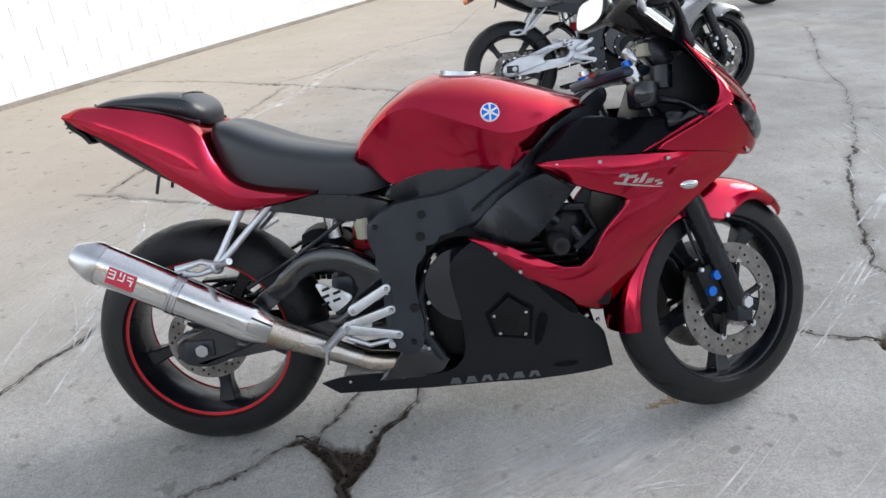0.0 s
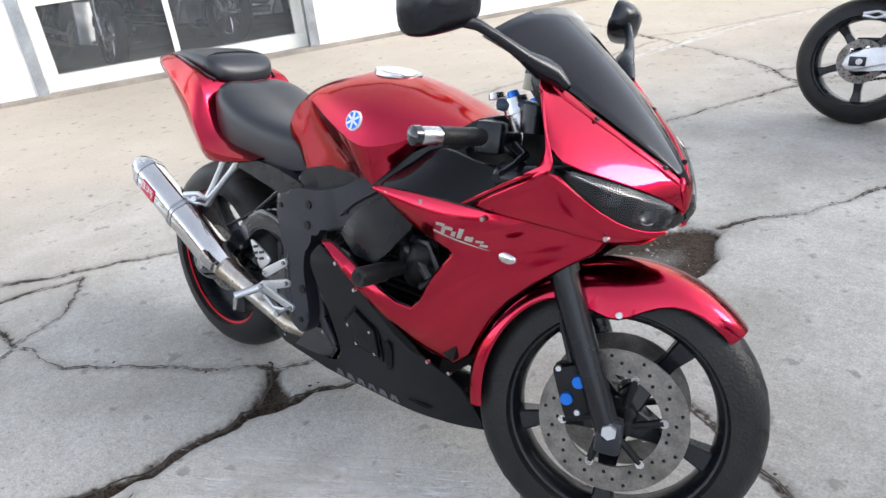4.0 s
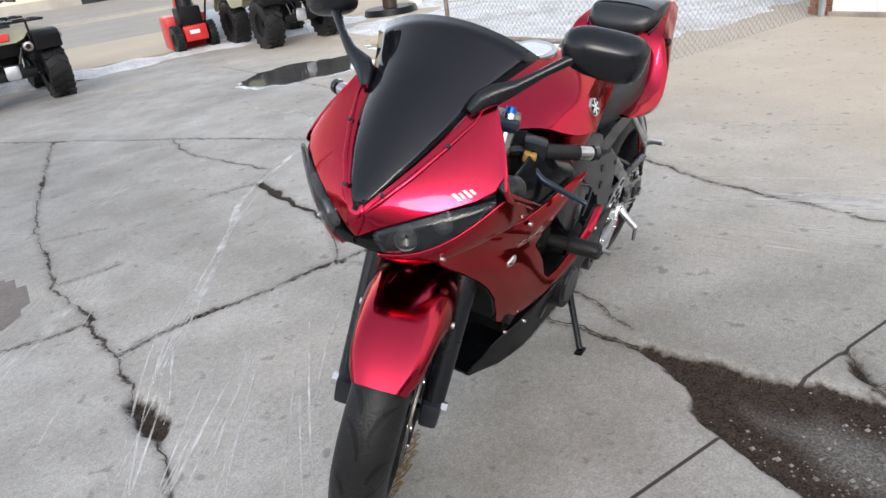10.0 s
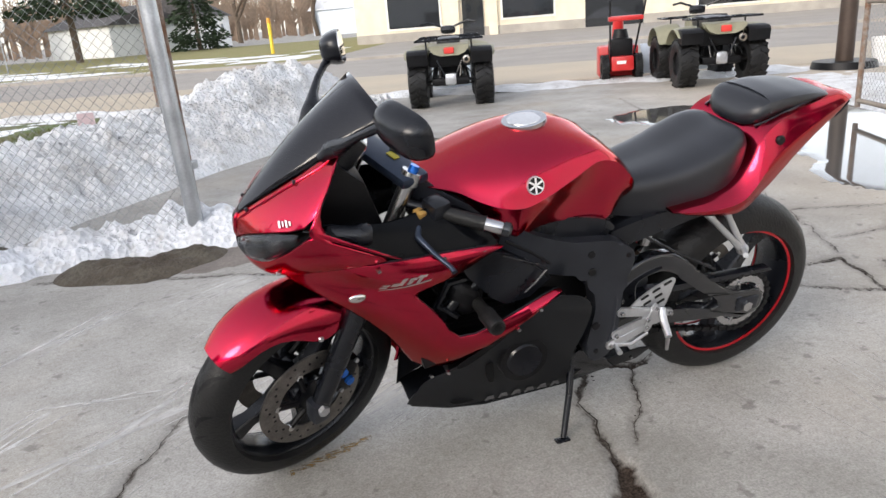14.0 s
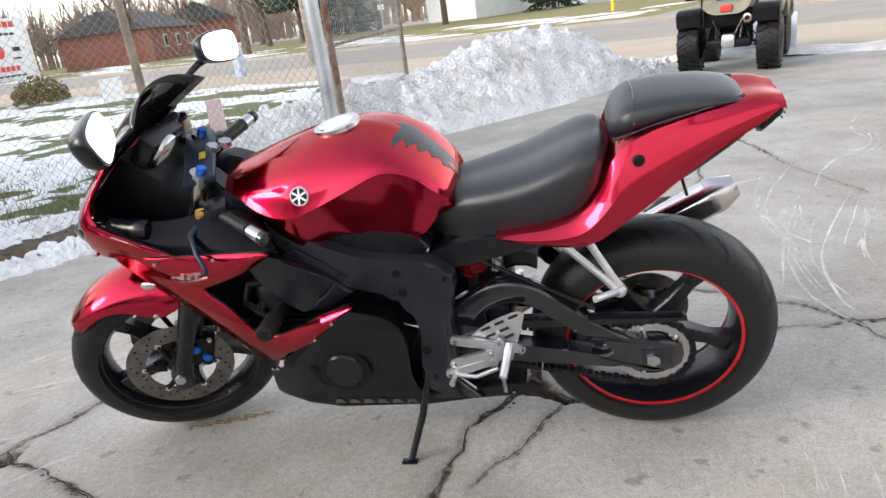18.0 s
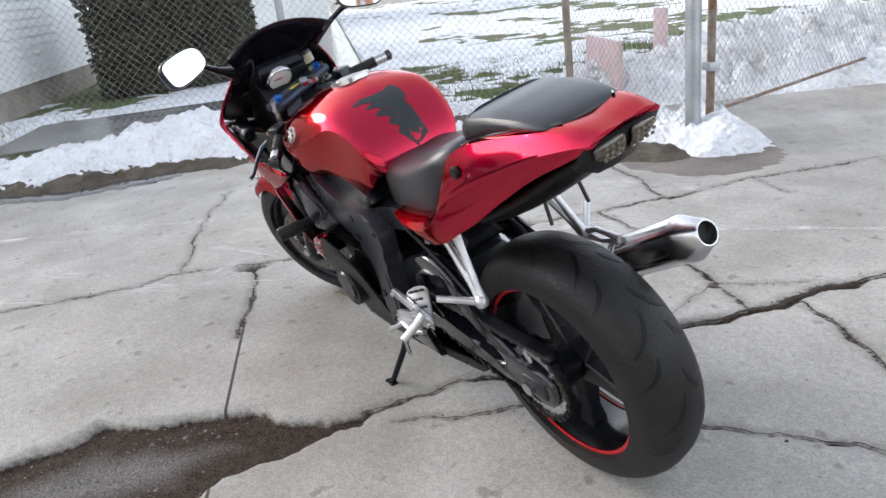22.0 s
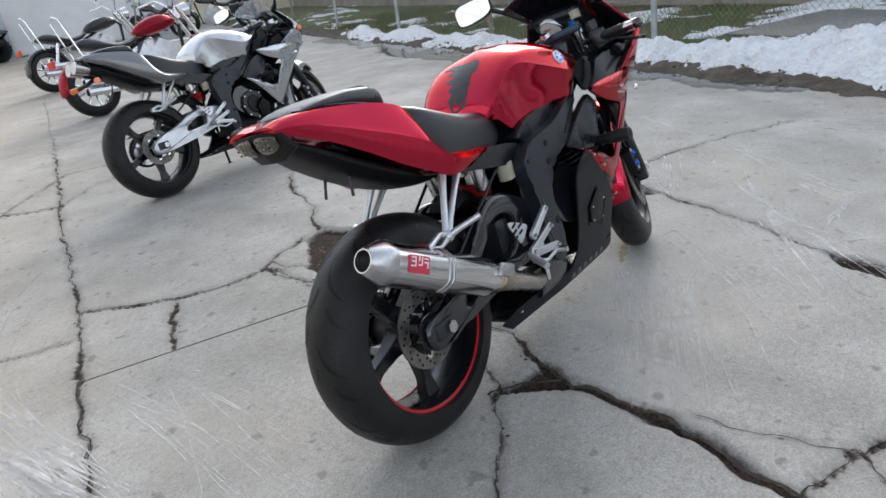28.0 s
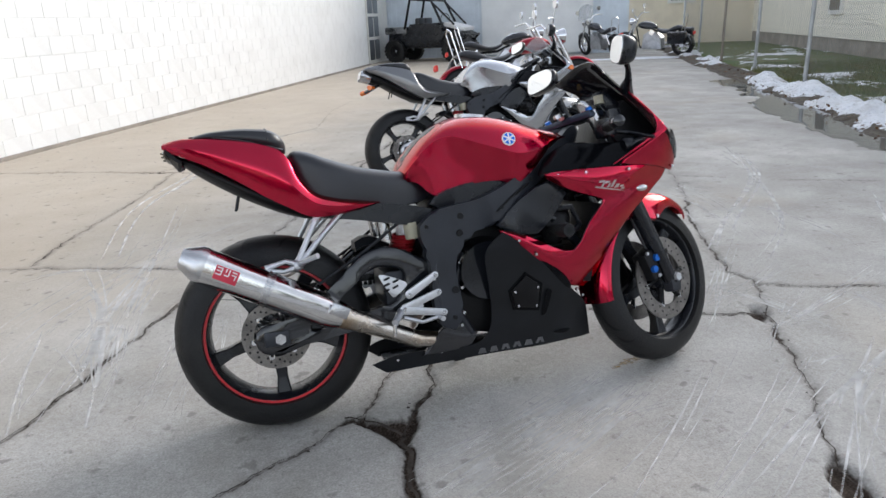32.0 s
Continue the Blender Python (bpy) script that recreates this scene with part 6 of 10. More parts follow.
# dead leaves along the yard edge
DEADLEAF = mat("dead_leaves", (0.16, 0.085, 0.04), 0.8, 0, 0.4, 30)
vs, fs = [], []
for k in range(1800):
    v, u = 3.45 + rg.gauss(0, 0.16), rg.uniform(-1.6, 18.0)
    c = Vector((v, u, rg.uniform(0.01, 0.075)))
    a, b = Vector((rg.gauss(0, 1), rg.gauss(0, 1), rg.gauss(0, 0.4))).normalized(), Vector((rg.gauss(0, 1), rg.gauss(0, 1), rg.gauss(0, 0.4))).normalized()
    s = rg.uniform(0.012, 0.030)
    i = len(vs)
    vs += [tuple(c - a * s), tuple(c + b * s * 0.6), tuple(c + a * s), tuple(c - b * s * 0.6)]
    fs.append((i, i + 1, i + 2, i + 3))
me = bpy.data.meshes.new("leaf_litter")
me.from_pydata(vs, [], fs)
me.materials.append(DEADLEAF)
lf = new("leaf_litter", me)
lf.matrix_world = LOT
tagged(lf, "brown dead leaves along the yard edge", "leaves", "", "stuff")
# grit and pebbles in the broken place
vs, fs = [], []
for k in range(520):
    x, y = 0.20 + rg.gauss(0, 0.11), 0.98 + rg.gauss(0, 0.19)
    r = abs(rg.gauss(0, 0.0035)) + 0.002
    i = len(vs)
    z = -0.0285
    vs += [(x - r, y, z), (x, y - r, z), (x + r, y, z), (x, y + r, z), (x + rg.uniform(-r, r) * 0.4, y, z + r * 0.9)]
    fs += [(i, i + 1, i + 4), (i + 1, i + 2, i + 4), (i + 2, i + 3, i + 4), (i + 3, i, i + 4)]
me = bpy.data.meshes.new("gravel")
me.from_pydata(vs, [], fs)
me.materials.append(mat("grey_gravel", (0.20, 0.19, 0.175), 0.9, 0, 0.4, 30))
tagged(new("gravel", me), "loose grey gravel in the broken concrete", "gravel", "", "stuff")
from mathutils.bvhtree import BVHTree


MARKGREY = mat("dim_grey_print", (0.10, 0.10, 0.105), 0.5)
# ---- sport motorcycle, built about its own ground line: x ahead, y to its left ----
def mirror_ring(half):
    """A closed ring from the left half, listed from the top middle to the bottom middle."""
    return half + [(x, -y, z) for x, y, z in half[-2:0:-1]]


def interp(xs, ys, x):
    return float(np.interp(x, xs, ys))


def smooth_rings(xs, cols, prof, n):
    """Rings at n places along x; cols are tables over xs, prof turns their values into a half ring."""
    out = []
    for x in np.linspace(xs[0], xs[-1], n):
        vals = [interp(xs, c, x) for c in cols]
        out.append(mirror_ring([(float(x), y, z) for y, z in prof(*vals)]))
    return out


def spline(pts, n, sharp=(), closed=False):
    """A smooth line through points, n steps to a stretch; it breaks at the places named in sharp."""
    p = [Vector(q) for q in pts]
    k = len(p)
    out = []
    for i in range(k if closed else k - 1):
        a, b = p[i], p[(i + 1) % k]
        before = p[i - 1] if (closed or i > 0) and i not in sharp else a * 2 - b
        j = (i + 1) % k
        after = p[(i + 2) % k] if (closed or i + 2 < k) and j not in sharp else b * 2 - a
        m0, m1 = (b - before) / 2, (after - a) / 2
        lim = (b - a).length * 1.2
        m0 = m0 if m0.length < lim else m0 * (lim / m0.length)
        m1 = m1 if m1.length < lim else m1 * (lim / m1.length)
        for t in range(n):
            f = t / n
            h = (2 * f ** 3 - 3 * f ** 2 + 1, f ** 3 - 2 * f ** 2 + f, 3 * f ** 2 - 2 * f ** 3, f ** 3 - f ** 2)
            out.append(a * h[0] + m0 * h[1] + b * h[2] + m1 * h[3])
    return out if closed else out + [p[-1]]


def skin(stations, across=5, along=4, sharp=(), cap=True):
    """A body with two like halves, skinned over half sections that run from the top middle to the bottom middle."""
    rows = [spline(st, across, sharp) for st in stations]
    cols = [spline(c, along) for c in zip(*rows)]
    bm = bmesh.new()
    n, k = len(cols), len(cols[0])
    left = [[bm.verts.new(cols[i][j]) for j in range(k)] for i in range(n)]
    right = [[left[i][j] if i in (0, n - 1) and abs(cols[i][j].y) < 1e-5 else bm.verts.new((cols[i][j].x, -cols[i][j].y, cols[i][j].z)) for j in range(k)] for i in range(n)]
    for g in (left, right):
        for i in range(n - 1):
            for j in range(k - 1):
                bm.faces.new((g[i][j], g[i + 1][j], g[i + 1][j + 1], g[i][j + 1]))
    if cap:
        for j in (0, k - 1):
            bm.faces.new([left[i][j] for i in range(n)] + [right[i][j] for i in range(n - 2, 0, -1)])
    return bm


def plane_line(pts, n=4, sharp=()):
    """A closed smooth outline in x and z."""
    return [(v.x, v.z) for v in spline([(x, 0, z) for x, z in pts], n, sharp, True)]


def resample(pts, n):
    """n even steps round a closed outline, from its first point."""
    q = [Vector((x, z)) for x, z in pts] + [Vector(pts[0])]
    d = [0.0]
    for a, b in zip(q, q[1:]):
        d.append(d[-1] + (b - a).length)
    return [(interp(d, [v.x for v in q], d[-1] * k / n), interp(d, [v.y for v in q], d[-1] * k / n)) for k in range(n)]


def open_frame(bm, outer, inner, y0, y1, bevel=0.006, n=56):
    """A plate with one opening, rounded along its rims."""
    o, h = resample(outer, n), resample(inner, n)
    ring = [[bm.verts.new((x, y, z)) for x, z in pts] for pts, y in ((o, y0), (o, y1), (h, y1), (h, y0))]
    rims = []
    for k in range(n):
        j = (k + 1) % n
        for a in range(4):
            b = (a + 1) % 4
            bm.faces.new((ring[a][k], ring[a][j], ring[b][j], ring[b][k]))
        rims += [bm.edges.get((r[k], r[j])) for r in ring]
    bmesh.ops.bevel(bm, geom=rims, offset=bevel, segments=3, affect="EDGES", profile=0.5)
    return bm


def wheel(parent, name, c, R, half, rim, m, tape, spokes, blackrim=True):
    """tyre, rim, spokes and hub about an axle along y through c."""
    w = new(name)
    w.parent = parent
    prof = []
    for k in range(15):
        a = math.pi * k / 14
        prof.append((rim + (R - rim) * math.sin(a) ** 0.72, -half * math.cos(a)))
    prof += [(rim - 0.006, half * 0.72), (rim - 0.006, -half * 0.72)]
    part("tyre", lathe(B(), prof, c, 72), RUBBER, w, "black sport tyre", m=m)
    hw = half * 0.80
    rp = [(rim + 0.004, -hw), (rim - 0.010, -hw + 0.004), (rim - 0.020, -hw * 0.6), (rim - 0.024, 0), (rim - 0.020, hw * 0.6), (rim - 0.010, hw - 0.004), (rim + 0.004, hw),
          (rim - 0.004, hw - 0.010), (rim - 0.010, 0), (rim - 0.004, -hw + 0.010)]
    part("rim", lathe(B(), rp, c, 64), BLACK, w, m=m)
    if tape:
        for s in (-1, 1):
            part("rim_tape", lathe(B(), [(rim + 0.006, s * (hw + 0.004)), (rim - 0.011, s * (hw + 0.0035)), (rim - 0.011, s * (hw + 0.001)), (rim + 0.006, s * (hw + 0.0015))], c, 64), STRIPE, w, "red rim tape", m=m)
    cx, cy, cz = c
    for k in range(spokes):
        bm = B()
        rot = Matrix.Translation(c) @ Matrix.Rotation(math.tau * k / spokes + 0.3, 4, "Y")
        ring = []
        for r, wd, th in ((0.035, 0.032, 0.030), (0.09, 0.020, 0.022), (0.15, 0.016, 0.018), (rim - 0.012, 0.024, 0.026)):
            ring.append([(r, -th, -wd), (r, th, -wd), (r, th, wd), (r, -th, wd)])
        loft(bm, ring)
        bmesh.ops.bevel(bm, geom=list(bm.edges), offset=0.004, segments=1, affect="EDGES")
        part("spoke", bm, BLACK, w, m=m @ rot)
    bm = B()
    cyl(bm, (cx, cy - half * 0.95, cz), (cx, cy + half * 0.95, cz), 0.045, seg=28)
    part("hub", bm, BLACK, w, m=m)
    # tread grooves: curved slashes that run round near the crown and swing out to the shoulder
    bm = B()
    for k in range(40):
        s, k2 = (-1, 1)[k % 2], k // 2
        long = k2 % 2
        a0 = math.tau * (k2 + (0.5 if s > 0 else 0)) / 20
        prev = None
        for t in range(9):
            q = t / 8
            f = (0.10 + 0.66 * q ** 1.5) if long else (0.34 + 0.52 * q ** 1.3)
            aa = math.acos(-s * f)
            rr = rim + (R - rim) * math.sin(aa) ** 0.72 + 0.0007
            ang = a0 + (0.26 if long else 0.17) * q + 0.03 * math.sin(math.pi * q)
            wdt = 0.0050 * math.sin(math.pi * (0.10 + 0.86 * q)) ** 0.7
            side = Vector((math.sin(ang) * 0.45, s * 0.9, -math.cos(ang) * 0.45)) * wdt
            out = []
            for e in (side, -side):
                fe = min(0.97, max(-0.97, f + s * e.y / half))
                re = rim + (R - rim) * math.sin(math.acos(-s * fe)) ** 0.72 + 0.0007
                an = ang + (-e.x * math.sin(ang) + e.z * math.cos(ang)) / rr
                out.append(bm.verts.new((cx + re * math.cos(an), cy + s * fe * half, cz + re * math.sin(an))))
            if prev:
                bm.faces.new((prev[0], prev[1], out[1], out[0]))
            prev = out
    part("tread", bm, ENGINE, w, m=m)["kind"] = "stuff"
    return w


def disc_rotor(parent, c, y, ro, ri, m, name="brake_disc"):
    bm = B()
    lathe(bm, [(ro, y - 0.0025), (ro, y + 0.0025), (ri, y + 0.0025), (ri, y - 0.0025)], c, 56)
    d = part(name, bm, ROTOR, parent, "drilled steel brake disc", m=m)
    bm = B()
    s = 1 if y > 0 else -1
    for k in range(40):
        r = ri + (ro - ri) * (0.25 + 0.25 * (k % 3))
        a = math.tau * k / 40
        p = Vector(c) + Vector((r * math.cos(a), y + s * 0.0031, r * math.sin(a)))
        cyl(bm, p - Vector((0, 0.0004, 0)), p + Vector((0, 0.0004, 0)), 0.0038, seg=8)
    part("drilling", bm, ENGINE, d, m=m)["kind"] = "stuff"
    for k in range(6):
        bm = B()
        a = math.tau * k / 6
        cyl(bm, Vector(c) + Vector((0.04 * math.cos(a), y, 0.04 * math.sin(a))), Vector(c) + Vector((ri * 1.02 * math.cos(a + 0.2), y, ri * 1.02 * math.sin(a + 0.2))), 0.008, seg=8)
        part("carrier_arm", bm, ENGINE, d, m=m)
    for k in range(6):
        bm = B()
        a = math.tau * k / 6 + 0.2
        p = Vector(c) + Vector((ri * 1.03 * math.cos(a), y, ri * 1.03 * math.sin(a)))
        cyl(bm, p - Vector((0, 0.006, 0)), p + Vector((0, 0.006, 0)), 0.009, seg=12)
        part("rotor_button", bm, TITAN, d, m=m)
    return d


def bolt(parent, p, r=0.006, s=1, material=None, name="fairing_bolt", m=None):
    bm = B()
    cyl(bm, (p[0], p[1] - s * 0.003, p[2]), (p[0], p[1] + s * 0.004, p[2]), r, r * 0.8, 10)
    return part(name, bm, material or WHITEBIT, parent, m=m)


def yside(x, z):
    """Half width of the side fairing."""
    w = 0.222 - 0.80 * max(0.0, x - 0.42) ** 2 + 0.024 * math.exp(-(x - 0.12) ** 2 / 0.016 - (z - 0.54) ** 2 / 0.012)
    ahead = interp([0.293, 0.43, 0.53, 0.616, 0.708], [0.333, 0.390, 0.465, 0.565, 0.704], z) - x
    w -= 0.062 * max(0.0, 1 - ahead / 0.14) ** 2
    return w - max(0.0, 0.62 - z) * 0.06 - max(0.0, 0.45 - z) * 0.26 - max(0.0, 0.03 - x) * 0.10


def sport_bike(label, where, paint, body2, red_bike=True, steer=23.0, lean=11.5, tail_paint=None):
    top = thing("motorcycle", label, "motorcycle", where @ pose(0, 0, 0, -lean, 0, 0), "motorcycles")
    I = Matrix()
    axis0 = Vector((0.60, 0, 0.30))
    adir = Vector((-math.sin(radians(24)), 0, math.cos(radians(24))))
    S = Matrix.Translation(axis0) @ Matrix.Rotation(radians(steer), 4, adir) @ Matrix.Translation(-axis0)
    FC, RC = (0.640, 0.0, 0.292), (-0.69, 0.0, 0.303)

    # wheels
    rear = wheel(top, "rear_wheel", RC, 0.303, 0.088, 0.218, I, red_bike, 5)
    frontw = wheel(top, "front_wheel", FC, 0.290, 0.058, 0.218, S, False, 5)
    disc_rotor(rear, RC, -0.072, 0.105, 0.068, I)
    for s in (-1, 1):
        disc_rotor(frontw, FC, s * 0.066, 0.146, 0.095, S)
    # front fork
    for s in (-1, 1):
        lo, hi = Vector((0.640, s * 0.098, 0.275)), Vector((0.640, s * 0.098, 0.275)) + adir * 0.65
        bm = B()
        cyl(bm, lo, lo + adir * 0.34, 0.025, 0.029, 20)
        leg = part("fork_leg", bm, BLACK, top, "dark fork leg", m=S)
        bm = B()
        cyl(bm, lo + adir * 0.34, hi, 0.0205, seg=18)
        part("fork_tube", bm, STEEL, leg, m=S)
        bm = B()
        cyl(bm, lo + adir * 0.325, lo + adir * 0.40, 0.034, seg=20)
        part("fork_collar", bm, BLACK, leg, m=S)
        bm = B()
        box(bm, lo + Vector((0, 0, 0)), (0.05, 0.045, 0.07), 0.012)
        part("axle_clamp", bm, FRAMEBLK, leg, m=S)
        bm = B()
        cyl(bm, lo + Vector((0, s * 0.02, 0.017)), lo + Vector((0, s * 0.034, 0.017)), 0.015, seg=6)
        part("axle_nut", bm, ALLOY, leg, m=S)
        cal = B()
        box(cal, (0.555, s * 0.073, 0.345), (0.055, 0.062, 0.105), 0.014, Matrix.Translation((0.555, 0, 0.345)) @ Matrix.Rotation(radians(-22), 4, "Y") @ Matrix.Translation((-0.555, 0, -0.345)))
        calo = part("brake_caliper", cal, ENGINE, top, "black brake caliper with blue bolts", m=S)
        for dx, dz in ((0.012, 0.022), (-0.006, -0.016)):
            bm = B()
            cyl(bm, (0.556 + dx, s * 0.100, 0.347 + dz), (0.556 + dx, s * 0.113, 0.347 + dz), 0.014, 0.012, 14)
            part("caliper_bolt", bm, BLUE if red_bike else ALLOY, calo, "blue anodised bolt" if red_bike else "", m=S)
        for dx, dz in ((-0.03, 0.04), (0.018, -0.04)):
            bolt(calo, (0.556 + dx, s * 0.105, 0.347 + dz), 0.007, s, ALLOY, "caliper_screw", S)
        bm = B()
        sweep(bm, [(0.545, s * 0.09, 0.40), (0.52, s * 0.085, 0.46), (0.50, s * 0.075, 0.54), (0.47, s * 0.07, 0.62)], 0.005, 8)
        part("brake_hose", bm, BLACK, top, m=S)
    # front fender: an arched shell over the tyre
    rings = []
    for k in range(27):
        deg = 188 - 142 * k / 26
        a, tab = radians(deg), math.exp(-((deg - 97) / 20) ** 2)
        r = 0.309 + 0.010 * math.sin(math.pi * k / 26)
        hw = 0.086 * (0.55 + 0.45 * math.sin(math.pi * (0.10 + k / 26 * 0.76)) ** 0.6) + 0.014 * tab
        if k > 22:
            hw *= (0.99, 0.97, 0.91, 0.76)[k - 23]
        drop = 0.034 + 0.070 * tab
        ring, inner = [], []
        for t in range(15):
            f = -1 + t / 7
            g = abs(f) * math.pi / 2
            y = math.copysign(hw * math.sin(g) ** 0.9, f)
            rr = r - drop * (1 - math.cos(g)) ** 1.25
            ring.append((FC[0] + rr * math.cos(a), y, FC[2] + rr * math.sin(a)))
            inner.append((FC[0] + (rr - 0.005) * math.cos(a), y * 0.95, FC[2] + (rr - 0.005) * math.sin(a)))
        rings.append(ring + inner[::-1])
    fender = part("front_fender", loft(B(), rings), tail_paint or paint, top, m=S)
    for s in (-1, 1):
        bolt(fender, (0.622, s * 0.098, 0.512), 0.008, s, ALLOY, "fender_bolt", S)
    # handlebars, levers, triple clamp
    head = axis0 + adir * 0.630
    bm = B()
    box(bm, head + Vector((0.03, 0, 0.0)), (0.075, 0.245, 0.026), 0.011)
    clamp = part("triple_clamp", bm, LEVERGREY if red_bike else FRAMEBLK, top, m=S)
    bm = B()
    cyl(bm, head + adir * 0.012, head + adir * 0.026, 0.018, 0.017, seg=6)
    part("stem_nut", bm, STEEL, clamp, m=S)
    for s in (-1, 1):
        f = Vector((0.640, s * 0.098, 0.275)) + adir * 0.652
        bm = B()
        cyl(bm, f - adir * 0.01, f + adir * 0.020, 0.0265, 0.0250, 24)
        part("fork_cap", bm, STEEL, clamp, "silver fork cap", m=S)
        bm = B()
        cyl(bm, f + adir * 0.018, f + adir * 0.034, 0.0125, 0.0110, 12)
        part("fork_adjuster", bm, BLUE if red_bike else ALLOY, clamp, "blue adjuster nut" if red_bike else "", m=S)
        bar0 = f + Vector((0.013, s * 0.015, -0.054))
        bar1 = Vector((0.284, s * 0.262, 0.806))
        bm = B()
        cyl(bm, bar0, bar1, 0.011, seg=14)
        bar = part("handlebar", bm, BLACK, top, "black clip-on handlebar", m=S)
        g0 = bar0.lerp(bar1, 0.42)
        bm = B()
        n = 9
        sweep(bm, [g0.lerp(bar1, k / n) for k in range(n + 1)], [0.019 if k in (0, n) else 0.0165 + 0.0012 * (k % 2) for k in range(n + 1)], 16)
        part("grip", bm, RUBBER, bar, m=S)
        d = (bar1 - bar0).normalized()
        bm = B()
        sweep(bm, [bar1, bar1 + d * 0.012, bar1 + d * 0.035, bar1 + d * 0.04], [0.0165, 0.0165, 0.0165, 0.0150], 16)
        part("bar_end", bm, STEEL, bar, "steel bar end", m=S)
        bm = B()
        sweep(bm, [bar1 + d * 0.040, bar1 + d * 0.043, bar1 + d * 0.056, bar1 + d * 0.062], [0.013, 0.018, 0.0175, 0.009], 16)
        part("bar_end_cap", bm, GLOSSBLACK, bar, m=S)
        sw = bar0.lerp(bar1, 0.36)
        bm = B()
        box(bm, (0, 0, 0), (0.052, 0.055, 0.062), 0.014)
        part("switch_box", bm, BLACK, bar, m=S @ Matrix.Translation(sw))
        lv = bar0.lerp(bar1, 0.34) + Vector((0.045, 0, -0.01))
        bm = B()
        sweep(bm, [lv, lv + Vector((0.028, s * 0.035, -0.014)), lv + Vector((0.020, s * 0.085, -0.032)), lv + Vector((0.006, s * 0.125, -0.048)), lv + Vector((0.008, s * 0.140, -0.052))], [0.009, 0.008, 0.006, 0.0055, 0.007], 10)
        part("lever", bm, BLACK if s < 0 else LEVERGREY, bar, "" if s < 0 else "blue-grey alloy clutch lever", m=S)
        if s < 0:
            bm = B()
            cyl(bm, sw + Vector((0.07, 0.02, 0.015)), sw + Vector((0.07, 0.02, 0.065)), 0.024, 0.026, 16)
            part("brake_reservoir", bm, BLACK if red_bike else ALLOY, bar, m=S)
        else:
            bm = B()
            box(bm, sw + Vector((0.042, -0.006, 0.004)), (0.022, 0.028, 0.020), 0.005)
            part("lever_clamp", bm, GOLD, bar, "brass-coloured clutch clamp", m=S)
        bm = B()
        sweep(bm, [sw, sw + Vector((0.09, -s * 0.03, -0.06)), Vector((0.42, s * 0.08, 0.72)), Vector((0.36, s * 0.10, 0.62))], 0.0045, 8)
        part("cable", bm, BLACK, top, m=S)
    # tank
    xs = [-0.262, -0.245, -0.215, -0.17, -0.11, -0.04, 0.03, 0.09, 0.14, 0.19, 0.24, 0.295]
    ztop = [0.745, 0.785, 0.825, 0.868, 0.905, 0.923, 0.921, 0.909, 0.894, 0.878, 0.860, 0.842]
    ridge = [(0.050, 0.742), (0.066, 0.781), (0.076, 0.820), (0.084, 0.861), (0.090, 0.895), (0.092, 0.908), (0.092, 0.905), (0.090, 0.894), (0.086, 0.881), (0.080, 0.867), (0.070, 0.852), (0.055, 0.838)]
    flank = [(0.075, 0.738), (0.105, 0.774), (0.120, 0.812), (0.128, 0.852), (0.140, 0.880), (0.155, 0.879), (0.166, 0.868), (0.171, 0.856), (0.161, 0.848), (0.142, 0.842), (0.114, 0.836), (0.084, 0.832)]
    crease = [(0.090, 0.733), (0.122, 0.763), (0.140, 0.797), (0.149, 0.838), (0.163, 0.855), (0.183, 0.832), (0.198, 0.806), (0.204, 0.787), (0.196, 0.788), (0.176, 0.802), (0.140, 0.822), (0.100, 0.828)]
    waist = [(0.090, 0.729), (0.118, 0.744), (0.134, 0.762), (0.141, 0.765), (0.147, 0.772), (0.160, 0.768), (0.178, 0.756), (0.189, 0.744), (0.187, 0.760), (0.170, 0.788), (0.137, 0.818), (0.100, 0.826)]
    hem = [(0.085, 0.725), (0.105, 0.728), (0.118, 0.722), (0.131, 0.682), (0.139, 0.694), (0.148, 0.706), (0.158, 0.708), (0.170, 0.694), (0.171, 0.724), (0.160, 0.770), (0.131, 0.812), (0.096, 0.823)]
    tank = part("fuel_tank", skin([[(x, 0, t), (x, *r), (x, *f), (x, *c), (x, *w_), (x, *h), (x, 0.4 * h[0], h[1] + 0.012), (x, 0, h[1] + 0.012)]
                                   for x, t, r, f, c, w_, h in zip(xs, ztop, ridge, flank, crease, waist, hem)], 5, 5, (3, 5)), paint, top)
    bm = B()
    cyl(bm, (0.010, 0, 0.906), (0.0125, 0, 0.9232), 0.057, 0.0555, 44)
    cap = part("tank_cap", bm, STEEL, tank, "silver fuel cap ring")
    bm = B()
    cyl(bm, (0.0125, 0, 0.9225), (0.0127, 0, 0.9242), 0.043, 0.042, 36)
    part("cap_lid", bm, FRAMEBLK if not red_bike else TITAN, cap)
